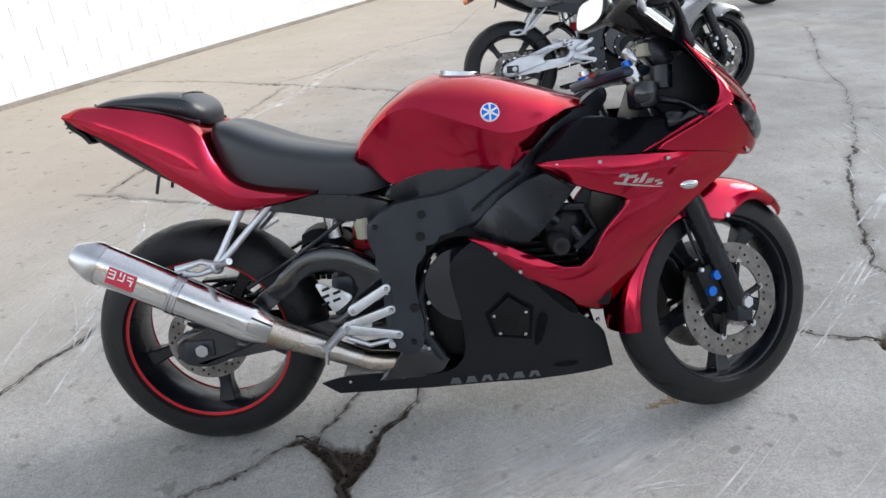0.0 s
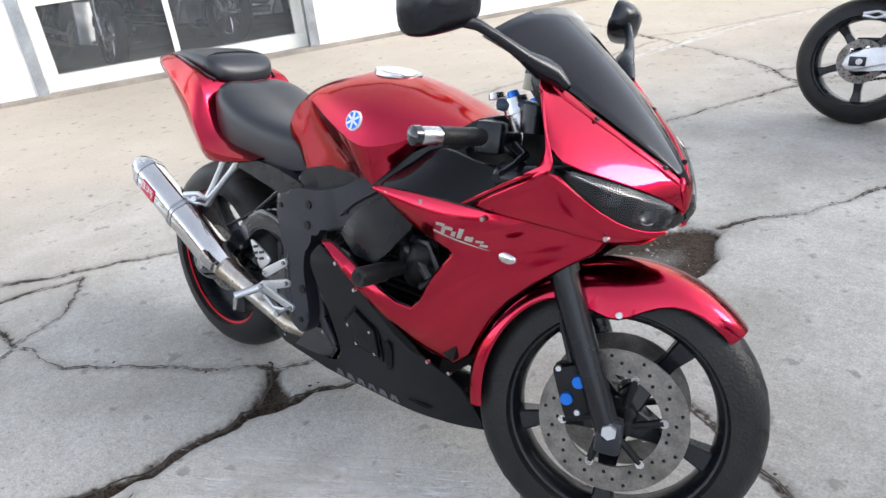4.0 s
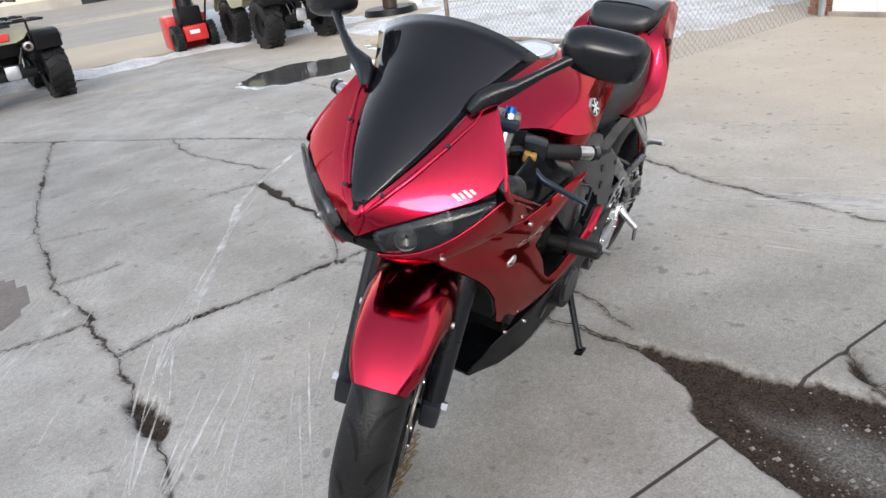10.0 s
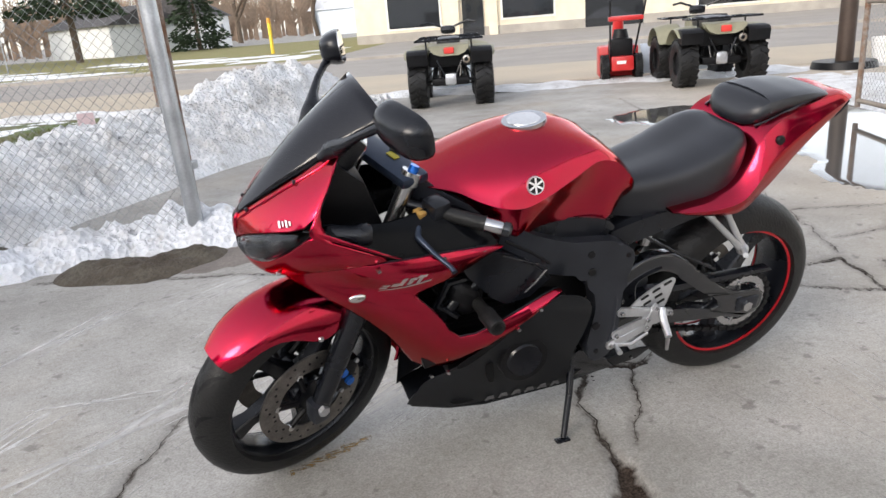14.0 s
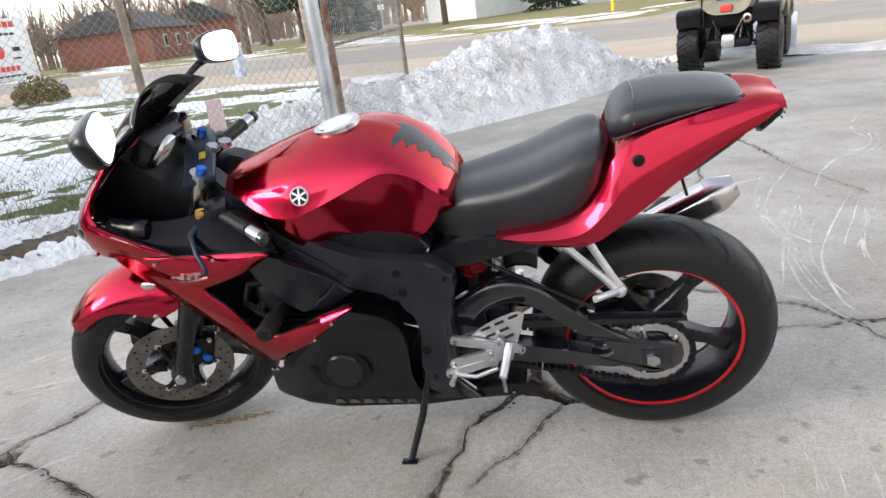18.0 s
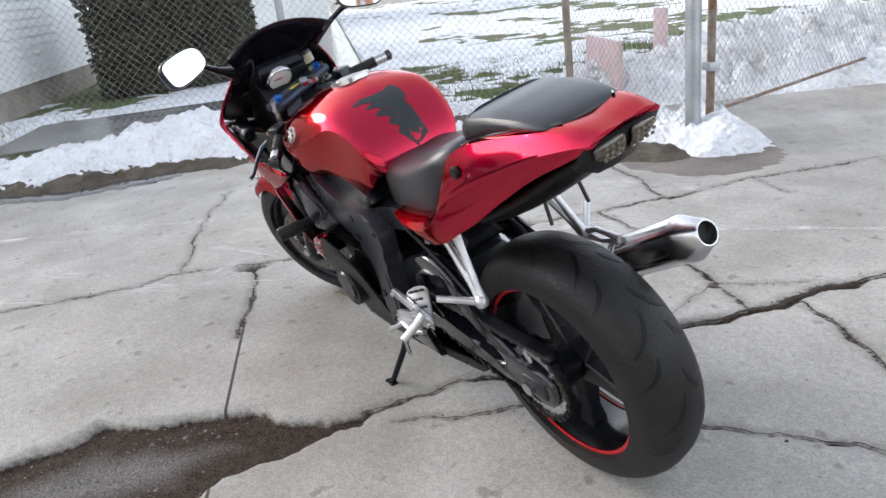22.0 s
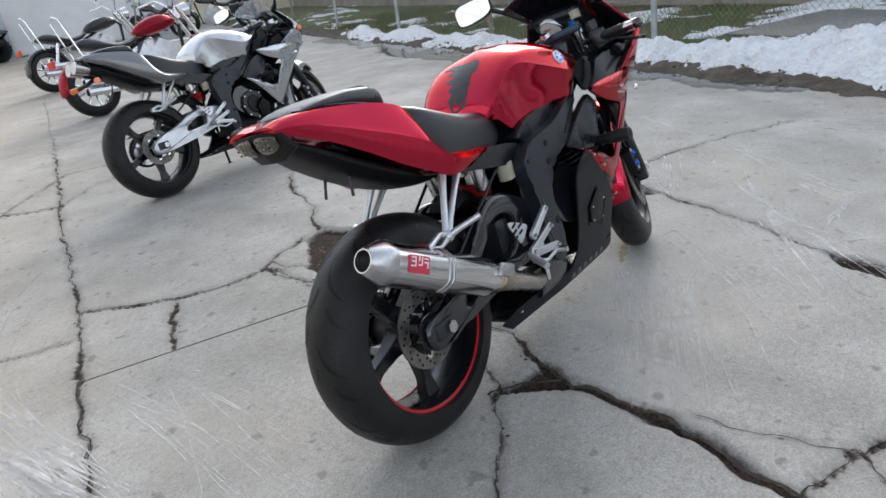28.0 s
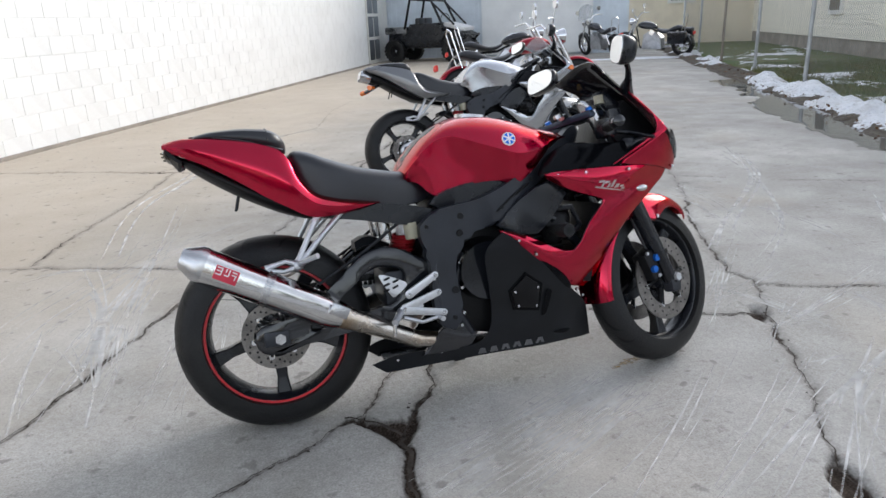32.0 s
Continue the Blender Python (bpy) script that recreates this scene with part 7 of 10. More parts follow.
    if red_bike:
        for s in (-1, 1):
            hit_at = BVHTree.FromObject(tank, bpy.context.evaluated_depsgraph_get()).find_nearest(Vector((0.068, s * 0.20, 0.836)))
            p = hit_at[0]
            nrm = hit_at[1] if hit_at[1].y * s > 0 else -hit_at[1]
            p = p - nrm * 0.004
            mm = Matrix.Translation(p) @ nrm.to_track_quat("Z", "Y").to_matrix().to_4x4()
            bm = B()
            cyl(bm, (0, 0, 0.0), (0, 0, 0.008), 0.022, 0.021, 32)
            em = part("round_emblem", bm, ALLOY if s > 0 else WHITEBIT, tank, "round silver emblem", m=mm)
            bm = B()
            cyl(bm, (0, 0, 0.008), (0, 0, 0.0088), 0.0185, 0.0185, 28)
            part("emblem_disc", bm, ENGINE if s > 0 else BLUE, em, m=mm)
            bm = B()
            for k in range(3):
                box(bm, (0, 0, 0.0092), (0.036, 0.0045, 0.0012), 0.0, Matrix.Rotation(math.pi * k / 3 + 0.5, 4, "Z"))
            part("emblem_spokes", bm, WHITEBIT, em, m=mm)
        # grey protector on the back of the tank
        pad = B()
        tank_tree = BVHTree.FromObject(tank, bpy.context.evaluated_depsgraph_get())

        def on_tank(x, y):
            near = tank_tree.find_nearest(Vector((x, y, interp(xs, ztop, x))))
            return tuple(near[0] + near[1] * 0.0008)

        def strip(path):
            edge_a, edge_b = [], []
            for k, (x, y, h) in enumerate(path):
                x1, y1 = path[min(k + 1, len(path) - 1)][:2]
                x0, y0 = path[max(k - 1, 0)][:2]
                n_ = Vector((-(y1 - y0), x1 - x0)).normalized() * h
                edge_a.append(on_tank(x + n_.x, y + n_.y))
                edge_b.append(on_tank(x - n_.x, y - n_.y))
            sheet(pad, edge_a, edge_b, 2, 0.0006, 0.002, (-0.4, 0, 0.9))

        strip([(-0.125, -0.030, 0.006), (-0.14, -0.036, 0.015), (-0.16, -0.036, 0.018), (-0.20, -0.026, 0.016), (-0.232, -0.012, 0.012), (-0.252, 0.006, 0.006)])
        for x0, y1 in ((-0.140, 0.084), (-0.164, 0.060), (-0.188, 0.052), (-0.212, 0.036), (-0.234, 0.030)):
            strip([(x0, -0.04, 0.0125), (x0 - 0.006, -0.006, 0.0122), (x0 - 0.003, 0.30 * y1, 0.0108), (x0 + 0.006, 0.66 * y1, 0.0080), (x0 + 0.004, y1, 0.0020)])
        part("tank_pad", pad, PADGREY, tank, "dark grey tank protector with wavy fingers")
    for s in (-1, 1):
        bm = B()
        prism(bm, plane_line([(-0.190, 0.656), (-0.151, 0.687), (-0.078, 0.706), (0.0, 0.714), (0.060, 0.712), (0.100, 0.714), (0.050, 0.690), (-0.023, 0.662), (-0.085, 0.642), (-0.140, 0.634)], 3), s * 0.100, s * 0.148, 0.010)
        part("knee_cover", bm, BLACK, top)
    # seat
    xs = [-0.60, -0.58, -0.54, -0.48, -0.40, -0.30, -0.22, -0.17, -0.15]
    st = [0.835, 0.855, 0.850, 0.825, 0.795, 0.772, 0.758, 0.725, 0.700]
    sb = [0.790, 0.775, 0.730, 0.690, 0.668, 0.655, 0.660, 0.672, 0.682]
    sw_ = [0.080, 0.120, 0.140, 0.148, 0.142, 0.125, 0.100, 0.075, 0.05]
    part("rider_seat", skin([[(x, 0, t - 0.004), (x, 0.5 * w_, t - 0.002), (x, 0.82 * w_, t - 0.010), (x, 0.97 * w_, t - 0.030 if t - b > 0.06 else t - 0.5 * (t - b)), (x, w_, 0.42 * t + 0.58 * b), (x, 0.99 * w_, b + 0.004), (x, 0.8 * w_, b), (x, 0, b)]
                                    for x, t, b, w_ in zip(xs, st, sb, sw_)], 4, 5, (5,)), VINYL, top, "black vinyl rider seat")
    # tail cowl and pillion pad
    xs = [-0.945, -0.90, -0.83, -0.75, -0.67, -0.61, -0.57, -0.53, -0.47, -0.40, -0.345]
    zt = [0.905, 0.914, 0.912, 0.900, 0.882, 0.850, 0.775, 0.728, 0.706, 0.694, 0.684]
    zm = [0.896, 0.896, 0.882, 0.855, 0.826, 0.790, 0.742, 0.706, 0.690, 0.684, 0.680]
    zb = [0.885, 0.862, 0.828, 0.778, 0.722, 0.686, 0.662, 0.652, 0.654, 0.662, 0.674]
    w = [0.084, 0.104, 0.124, 0.143, 0.165, 0.182, 0.192, 0.198, 0.196, 0.184, 0.166]
    zr = [0.78 * c + 0.22 * b for c, b in zip(zm, zb)]
    tail = part("tail_cowl", skin([[(x, 0, t - 0.004), (x, 0.60 * k, t), (x, 0.80 * k, t - 0.004), (x, 0.90 * k, 0.54 * t + 0.46 * c), (x, k, c), (x, 0.975 * k, 0.5 * c + 0.5 * b), (x, 0.93 * k, b + 0.003), (x, 0.80 * k, b + 0.006), (x, 0, b + 0.018)]
                                   for x, t, c, b, k in zip(xs, zt, zr, zb, w)], 4, 5, (2, 4, 6)), tail_paint or paint, top)
    xs = [-0.875, -0.85, -0.80, -0.72, -0.64, -0.605, -0.595]
    zt = [0.916, 0.926, 0.933, 0.935, 0.926, 0.902, 0.882]
    zb = [0.905, 0.902, 0.898, 0.882, 0.858, 0.842, 0.845]
    w = [0.072, 0.092, 0.103, 0.109, 0.110, 0.095, 0.06]
    prof = lambda t, b, k: [(0, t), (0.66 * k, t - 0.002), (0.94 * k, t - 0.008), (k, 0.5 * (t + b)), (0.95 * k, b), (0, b)]
    pil = part("pillion_seat", loft(B(), smooth_rings(xs, (zt, zb, w), prof, 14)), VINYL, top, "black vinyl pillion pad", sub=1)
    bm = B()
    sweep(bm, [(-0.655 + 0.25 * abs(y) ** 1.5 * 0.6, y, interp([0, 0.066, 0.100, 0.108], [0.9285, 0.926, 0.915, 0.890], abs(y))) for y in np.linspace(-0.108, 0.108, 17)], 0.0024, 6)
    part("pillion_seam", bm, BLACK, pil)
    for s in (-1, 1):
        bm = B()
        sweep(bm, [(x, s * k * 0.985, b_ + 0.012) for x, k, b_ in ((-0.868, 0.062, 0.904), (-0.85, 0.078, 0.902), (-0.80, 0.098, 0.898), (-0.72, 0.108, 0.882), (-0.64, 0.110, 0.858), (-0.61, 0.10, 0.846))], 0.0035, 8)
        part("pillion_piping", bm, GLOSSBLACK, pil)
    xs = [-0.925, -0.86, -0.76, -0.66, -0.56, -0.48, -0.42]
    zt = [0.875, 0.85, 0.79, 0.735, 0.69, 0.68, 0.68]
    zb = [0.860, 0.800, 0.735, 0.680, 0.640, 0.635, 0.645]
    w = [0.06, 0.085, 0.10, 0.11, 0.11, 0.10, 0.08]
    prof = lambda t, b, k: [(0, t), (k, t - 0.004), (0.95 * k, 0.5 * (t + b)), (0.6 * k, b), (0, b)]
    part("undertail", loft(B(), smooth_rings(xs, (zt, zb, w), prof, 10)), ENGINE, top, sub=1)
    for s in (-1, 1):
        bm = B()
        sheet(bm, [(-0.953, s * 0.004, 0.889), (-0.951, s * 0.045, 0.888), (-0.943, s * 0.076, 0.881)], [(-0.936, s * 0.006, 0.845), (-0.933, s * 0.040, 0.842), (-0.930, s * 0.068, 0.858)], 4, 0.007, 0.010, (-1, 0, -0.3))
        lamp = part("tail_light", bm, TAILGLASS, top, "smoked clear tail light lens with rows of small bulbs", sub=1)
        for i in range(4):
            for j in range(3):
                bm = B()
                box(bm, ((-0.9525, -0.9505, -0.9460)[j], s * (0.017 + 0.013 * i), 0.878 - 0.0105 * j), (0.003, 0.0065, 0.005), 0.001)
                part("bulb", bm, BULB, lamp)
        bm = B()
        sheet(bm, [(-0.949, 0.0, 0.894), (-0.947, s * 0.05, 0.893), (-0.938, s * 0.088, 0.886)], [(-0.915, 0.0, 0.822), (-0.912, s * 0.045, 0.824), (-0.905, s * 0.086, 0.846)], 3, 0.004, 0.01, (-1, 0, -0.3))
        part("lamp_surround", bm, ENGINE, top)
        if s > 0:
            bolt(tail, (-0.652, 0.158, 0.832), 0.014, s, ENGINE, "seat_lock")
        bm = B()
        cyl(bm, (-0.75, s * 0.045, 0.745), (-0.765, s * 0.05, 0.69), 0.004, seg=8)
        part("plate_hook", bm, BLACK, top)
    # frame
    def spar_y(x, z):
        return 0.0 if x < 0.05 else -0.11 * ((x - 0.05) / 0.30) ** 1.4

    for s in (-1, 1):
        f = lambda x, z, s=s: s * spar_y(x, z)
        bm = B()
        prism(bm, plane_line([(-0.234, 0.596), (-0.187, 0.632), (-0.135, 0.645), (-0.085, 0.651), (-0.035, 0.660), (0.032, 0.686), (0.102, 0.722), (0.193, 0.775), (0.257, 0.812), (0.310, 0.850), (0.345, 0.862), (0.352, 0.830), (0.300, 0.778),
                              (0.233, 0.732), (0.177, 0.692), (0.125, 0.664), (0.065, 0.622), (0.000, 0.572), (-0.052, 0.562), (-0.089, 0.547), (-0.119, 0.510), (-0.134, 0.448), (-0.129, 0.392), (-0.122, 0.347), (-0.124, 0.302),
                              (-0.150, 0.262), (-0.200, 0.286), (-0.212, 0.369), (-0.212, 0.430), (-0.215, 0.500), (-0.236, 0.555)], 3, (0, 30)), s * 0.132, s * 0.181, 0.009, f)
        spar = part("frame_spar", bm, FRAMEBLK, top, "charcoal aluminium frame spar")
        bm = B()
        sweep(bm, [(-0.040, s * 0.1775, 0.645), (-0.046, s * 0.1782, 0.610), (-0.056, s * 0.1775, 0.570)], 0.0016, 6)
        part("weld_seam", bm, ENGINE, spar)
        bm = B()
        sweep(bm, [(-0.19, s * 0.172, 0.50), (-0.196, s * 0.178, 0.45), (-0.196, s * 0.178, 0.37), (-0.180, s * 0.176, 0.30)], 0.006, 8)
        part("spar_edge", bm, FRAMEBLK, spar)
        for x, z, r in ((-0.105, 0.612, 0.012), (-0.141, 0.386, 0.014), (-0.112, 0.560, 0.013), (-0.215, 0.590, 0.008), (-0.15, 0.30, 0.009)):
            bm = B()
            cyl(bm, (x, s * 0.176, z), (x, s * 0.184, z), r, r * 0.8, 12)
            part("frame_bolt", bm, ENGINE, spar)
        bm = B()
        sweep(bm, [(-0.17, s * 0.10, 0.60), (-0.35, s * 0.10, 0.65), (-0.60, s * 0.095, 0.73), (-0.80, s * 0.07, 0.83)], 0.016, 10)
        part("subframe_rail", bm, FRAMEBLK, top)
        bm = B()
        prism(bm, plane_line([(-0.215, 0.590), (-0.180, 0.640), (-0.26, 0.660), (-0.36, 0.672), (-0.48, 0.672), (-0.52, 0.650), (-0.42, 0.632), (-0.30, 0.606)], 3, (0, 1)), s * 0.085, s * 0.140, 0.008)
        part("side_cover", bm, BLACK, top)
        # air duct panel
        bm = B()
        prism(bm, [(0.004, 0.569), (0.045, 0.608), (0.079, 0.640), (0.137, 0.676), (0.185, 0.690), (0.256, 0.648), (0.232, 0.625), (0.172, 0.558), (0.137, 0.529), (0.069, 0.533)], s * 0.165, s * 0.192, 0.009,
              lambda x, z, s=s: s * (0.010 - 1.2 * (x - 0.13) ** 2))
        duct = part("air_duct", bm, BLACK, top)
        for x, z in ((0.030, 0.612), (0.142, 0.690)):
            bolt(spar, (x, s * (0.180 - (0.02 if x > 0.1 else 0)), z + 0.012), 0.008, s, ENGINE, "duct_bolt")
        bm = B()
        sweep(bm, [(0.012, s * 0.181, 0.612), (0.060, s * 0.180, 0.650), (0.128, s * 0.172, 0.690)], 0.004, 6)
        part("spar_rib", bm, ENGINE, spar)
        if s > 0:
            bm = B()
            sweep(bm, [(0.150, 0.202, 0.672), (0.060, 0.204, 0.632), (0.030, 0.203, 0.612), (0.060, 0.207, 0.582), (0.090, 0.209, 0.560)], [0.003, 0.004, 0.005, 0.004, 0.003], 8)
            part("duct_rib", bm, BLACK, duct)
        # crumpled black cover behind the slider
        bm = B()
        bmesh.ops.create_icosphere(bm, subdivisions=3, radius=1.0)
        for v in bm.verts:
            v.co *= 1 + 0.14 * noise.noise(v.co * 2.1 + Vector((s, 0, 0)))
        bm.transform(Matrix.Translation((0.222, s * 0.140, 0.545)) @ Matrix.Rotation(0.5, 4, "Y") @ Matrix.Diagonal((0.045, 0.035, 0.062, 1)))
        part("crumpled_cover", bm, ENGINE, top)
        # side fairing: a hooked panel round an opening
        outer = [(0.157, 0.716), (0.27, 0.722), (0.40, 0.720), (0.53, 0.717), (0.704, 0.705), (0.575, 0.624), (0.465, 0.53), (0.390, 0.43), (0.330, 0.282), (0.19, 0.388), (0.06, 0.507), (-0.004, 0.556)]
        inner = [(0.157, 0.708), (0.22, 0.668), (0.28, 0.640), (0.335, 0.625), (0.364, 0.613), (0.352, 0.598), (0.325, 0.568), (0.298, 0.535), (0.263, 0.445), (0.17, 0.490), (0.09, 0.536), (-0.004, 0.563)]
        bm = B()
        sheet(bm, [(x, s * yside(x, z), z) for x, z in outer], [(x, s * (yside(x, z) - 0.012), z) for x, z in inner], 4, 0.014, 0.004, (0, s, 0))
        panel = part("side_fairing", bm, paint, top, sub=1)
        bm = B()
        sheet(bm, [(x, s * (yside(x, z) - 0.007), z) for x, z in outer], [(x, s * (yside(x, z) - 0.019), z) for x, z in inner], 4, 0.014, 0.002, (0, s, 0))
        part("panel_liner", bm, BLACK, panel, sub=1)
        for x, z in ((0.45, 0.705), (0.655, 0.698), (0.30, 0.708), (0.057, 0.521), (0.272, 0.330), (0.205, 0.707), (0.306, 0.302), (0.112, 0.472)):
            bolt(panel, (x, s * (yside(x, z) + 0.003), z), 0.0058, s, STEEL)
        bm = B()
        bmesh.ops.create_uvsphere(bm, u_segments=16, v_segments=8, radius=1.0, matrix=Matrix.Translation((0.500, s * (yside(0.50, 0.64) + 0.001), 0.640)) @ Matrix.Diagonal((0.020, 0.006, 0.011, 1)))
        part("side_indicator", bm, TITAN, panel, "small silver indicator blank")
        # model mark drawn as slanting pale bars
        bm = B()
        tree = BVHTree.FromObject(panel, bpy.context.evaluated_depsgraph_get())

        def lay(pts):
            at = []
            for x, z in pts:
                q = tree.ray_cast(Vector((x, s * 0.6, z)), Vector((0, -s, 0)))[0]
                at.append(q if q is not None else Vector((x, s * yside(x, z), z)))
            out = Vector((0, s, 0))
            a, b = [bm.verts.new(q - out * 0.002) for q in at], [bm.verts.new(q + out * 0.0016) for q in at]
            bm.faces.new(a[::-1])
            bm.faces.new(b)
            for k in range(len(a)):
                bm.faces.new((a[k - 1], a[k], b[k], b[k - 1]))

        for x, z, wd, ht in ((0.352, 0.6745, 0.020, 0.007), (0.358, 0.6645, 0.009, 0.018), (0.373, 0.6700, 0.017, 0.007), (0.380, 0.6600, 0.010, 0.012), (0.396, 0.6640, 0.010, 0.022), (0.412, 0.6555, 0.016, 0.012), (0.432, 0.6530, 0.015, 0.006), (0.438, 0.6455, 0.015, 0.006)):
            q = 0.55 * ht
            lay([(x - wd / 2 + s * q / 2, z - ht / 2), (x + wd / 2 + s * q / 2, z - ht / 2), (x + wd / 2 - s * q / 2, z + ht / 2), (x - wd / 2 - s * q / 2, z + ht / 2)])
        low_line, high_line = [(0.330, 0.6560), (0.360, 0.6500), (0.390, 0.6445), (0.420, 0.6395), (0.448, 0.6360)], [(0.332, 0.6610), (0.360, 0.6550), (0.390, 0.6488), (0.420, 0.6425), (0.448, 0.6365)]
        for k in range(4):
            lay([low_line[k], low_line[k + 1], high_line[k + 1], high_line[k]])
        if red_bike:
            part("side_mark", bm, TITAN, panel, "silver model mark of slanting bars")
        else:
            bm.free()
        # lower fairing, black
        if not red_bike:
            T = [(-0.375, 0.172), (-0.21, 0.20), (-0.085, 0.21), (0.02, 0.235), (0.12, 0.27), (0.20, 0.31), (0.28, 0.34)]
            Bt = [(-0.36, 0.152), (-0.20, 0.150), (-0.02, 0.155), (0.08, 0.157), (0.20, 0.163), (0.30, 0.170), (0.352, 0.172)]
            bm = B()
            cyl(bm, (0.03, s * 0.135, 0.385), (0.03, s * 0.178, 0.385), 0.098, 0.088, 32)
            round_cover = part("engine_cover", bm, BLACK, top, "round black engine cover")
            bm = B()
            cyl(bm, (0.03, s * 0.178, 0.385), (0.03, s * 0.186, 0.385), 0.060, 0.055, 28)
            part("cover_plate", bm, ENGINE, round_cover)
            for k in range(8):
                bolt(round_cover, (0.03 + 0.088 * math.cos(k * 0.785), s * 0.180, 0.385 + 0.088 * math.sin(k * 0.785)), 0.007, s, STEEL, "cover_bolt")
        if red_bike:
            yl = lambda x, z: 0.127 + 0.29 * max(-0.02, min(0.42, z - 0.15)) - 1.6 * max(0.0, x - 0.15) ** 2 - 0.15 * max(0.0, -0.1 - x)
            on = lambda x, z, s=s: s * yl(x, z)
            bm = B()
            back = [(-0.034, 0.520), (-0.048, 0.490), (-0.048, 0.458), (-0.034, 0.370), (-0.027, 0.300), (-0.030, 0.240), (-0.055, 0.206), (-0.095, 0.190)]
            if s > 0:
                back = [(-0.050, 0.534), (-0.088, 0.500), (-0.100, 0.450), (-0.095, 0.370), (-0.085, 0.300), (-0.090, 0.240), (-0.105, 0.212), (-0.130, 0.198)]
            prism(bm, plane_line([(0.007, 0.554)] + back + [ (-0.20, 0.195), (-0.33, 0.187), (-0.41, 0.163), (-0.365, 0.130), (-0.12, 0.149), (0.12, 0.156),
                                  (0.240, 0.155), (0.356, 0.145), (0.325, 0.262), (0.306, 0.290), (0.268, 0.322), (0.19, 0.396), (0.11, 0.469), (0.057, 0.517)], 3, (0, 11, 12, 16, 17, 18)), 0.0, -s * 0.006, 0.002, on)
            if s > 0:
                for v in bm.verts:
                    v.co.z += 0.014 * max(0.0, min(1.0, (0.21 - v.co.z) / 0.03))
        else:
            yl = lambda x, z: 0.10 + 0.21 * max(0.0, min(0.32, z - 0.15)) + (0 if x < 0.2 else -0.10 * (x - 0.2)) - 0.08 * max(0, -0.1 - x)
            on = lambda x, z, s=s: s * yl(x, z)
            bm = B()
            sheet(bm, [(x, s * yl(x, z), z) for x, z in T], [(x, s * yl(x, z), z) for x, z in Bt], 5, 0.006, 0.005, (0, s, 0))
        low = part("lower_fairing", bm, MATTBLACK, top, "matt black lower fairing", sub=0 if red_bike else 1)
        for x, z in ((-0.33, 0.172), (-0.19, 0.185)):
            bolt(low, (x, s * (yl(x, z) + 0.003), z), 0.005, s, STEEL)
        for k in range(6):
            x = -0.058 + 0.040 * k
            bm = B()
            z0 = 0.1575 + 0.0012 * k + (0.013 if red_bike and s > 0 else 0.0)
            prism(bm, [(x - 0.015, z0), (x - 0.006, z0), (x - 0.002, z0 + 0.008), (x + 0.002, z0 + 0.008), (x + 0.006, z0), (x + 0.015, z0), (x + 0.008, z0 + 0.019), (x - 0.008, z0 + 0.019)], s * (0.0005 if red_bike else 0.003), s * (0.0016 if red_bike else 0.008), 0.0, on)
            part("mark_bar", bm, MARKGREY if red_bike else ALLOY, low, "grey maker mark bar")
        if red_bike:
            # shade of a slot, a panel gap and a slit, laid on as black slips
            for pts in ([(0.158, 0.346), (0.176, 0.340), (0.160, 0.270), (0.143, 0.262)], [(0.128, 0.456), (0.156, 0.446), (0.240, 0.366), (0.250, 0.338), (0.225, 0.350)], [(0.190, 0.192), (0.215, 0.197), (0.255, 0.192), (0.236, 0.182)]):
                bm = B()
                prism(bm, plane_line(pts, 3), s * 0.0004, s * 0.0012, 0.0, on)
                part("dark_slit", bm, DEEPBLACK, low)
        # case cover with its five-sided boss
        if s < 0:
            five = [(0.036, 0.359), (0.082, 0.405), (0.133, 0.367), (0.127, 0.290), (0.052, 0.302)]
            wide = [(0.088 + 1.20 * (x - 0.088), 0.345 + 1.20 * (z - 0.345)) for x, z in five]
            bm = B()
            prism(bm, plane_line(wide, 3, (0, 1, 2, 3, 4)), 0.030 if red_bike else -0.04, -0.0012 if red_bike else -0.05, 0.0, on)
            cov = part("clutch_cover", bm, DEEPBLACK, top)
            bm = B()
            prism(bm, five, 0.0 if red_bike else -0.05, -0.007 if red_bike else -0.06, 0.003, on)
            part("cover_boss", bm, ENGINE, cov)
            for x, z in ((0.060, 0.306), (0.121, 0.300), (0.123, 0.362), (0.047, 0.356)) if red_bike else ():
                bolt(cov, (x, on(x, z) - 0.008, z), 0.005, s, STEEL, "cover_bolt")
        else:
            bm = B()
            cyl(bm, (0.075, 0.13, 0.345), (0.075, 0.200, 0.345), 0.072, 0.066, 36)
            cov = part("generator_cover", bm, ENGINE, top)
            bm = B()
            cyl(bm, (0.075, 0.200, 0.345), (0.075, 0.206, 0.345), 0.050, 0.046, 32)
            part("cover_boss", bm, BLACK, cov)
        bm = B()
        sweep(bm, [(0.198, s * 0.14, 0.530), (0.198, s * 0.225, 0.536), (0.198, s * 0.228, 0.5365), (0.198, s * 0.294, 0.5415), (0.198, s * 0.300, 0.542)], [0.016, 0.016, 0.021, 0.021, 0.018], 22)
        sl = part("frame_slider", bm, RUBBER, top, "black frame slider bobbin")
        bm = B()
        cyl(bm, (0.198, s * 0.2995, 0.542), (0.198, s * 0.3010, 0.542), 0.010, seg=16)
        part("slider_bore", bm, ENGINE, sl)
    bm = B()
    loft(bm, [[(x, -k, 0.150), (x, k, 0.150), (x, k, 0.158), (x, -k, 0.158)] for x, k in ((-0.36, 0.080), (-0.1, 0.118), (0.15, 0.120), (0.25, 0.100), (0.345, 0.058))])
    part("belly_floor", bm, body2, top)
    # engine, radiator and what fills the frame
    bm = B()
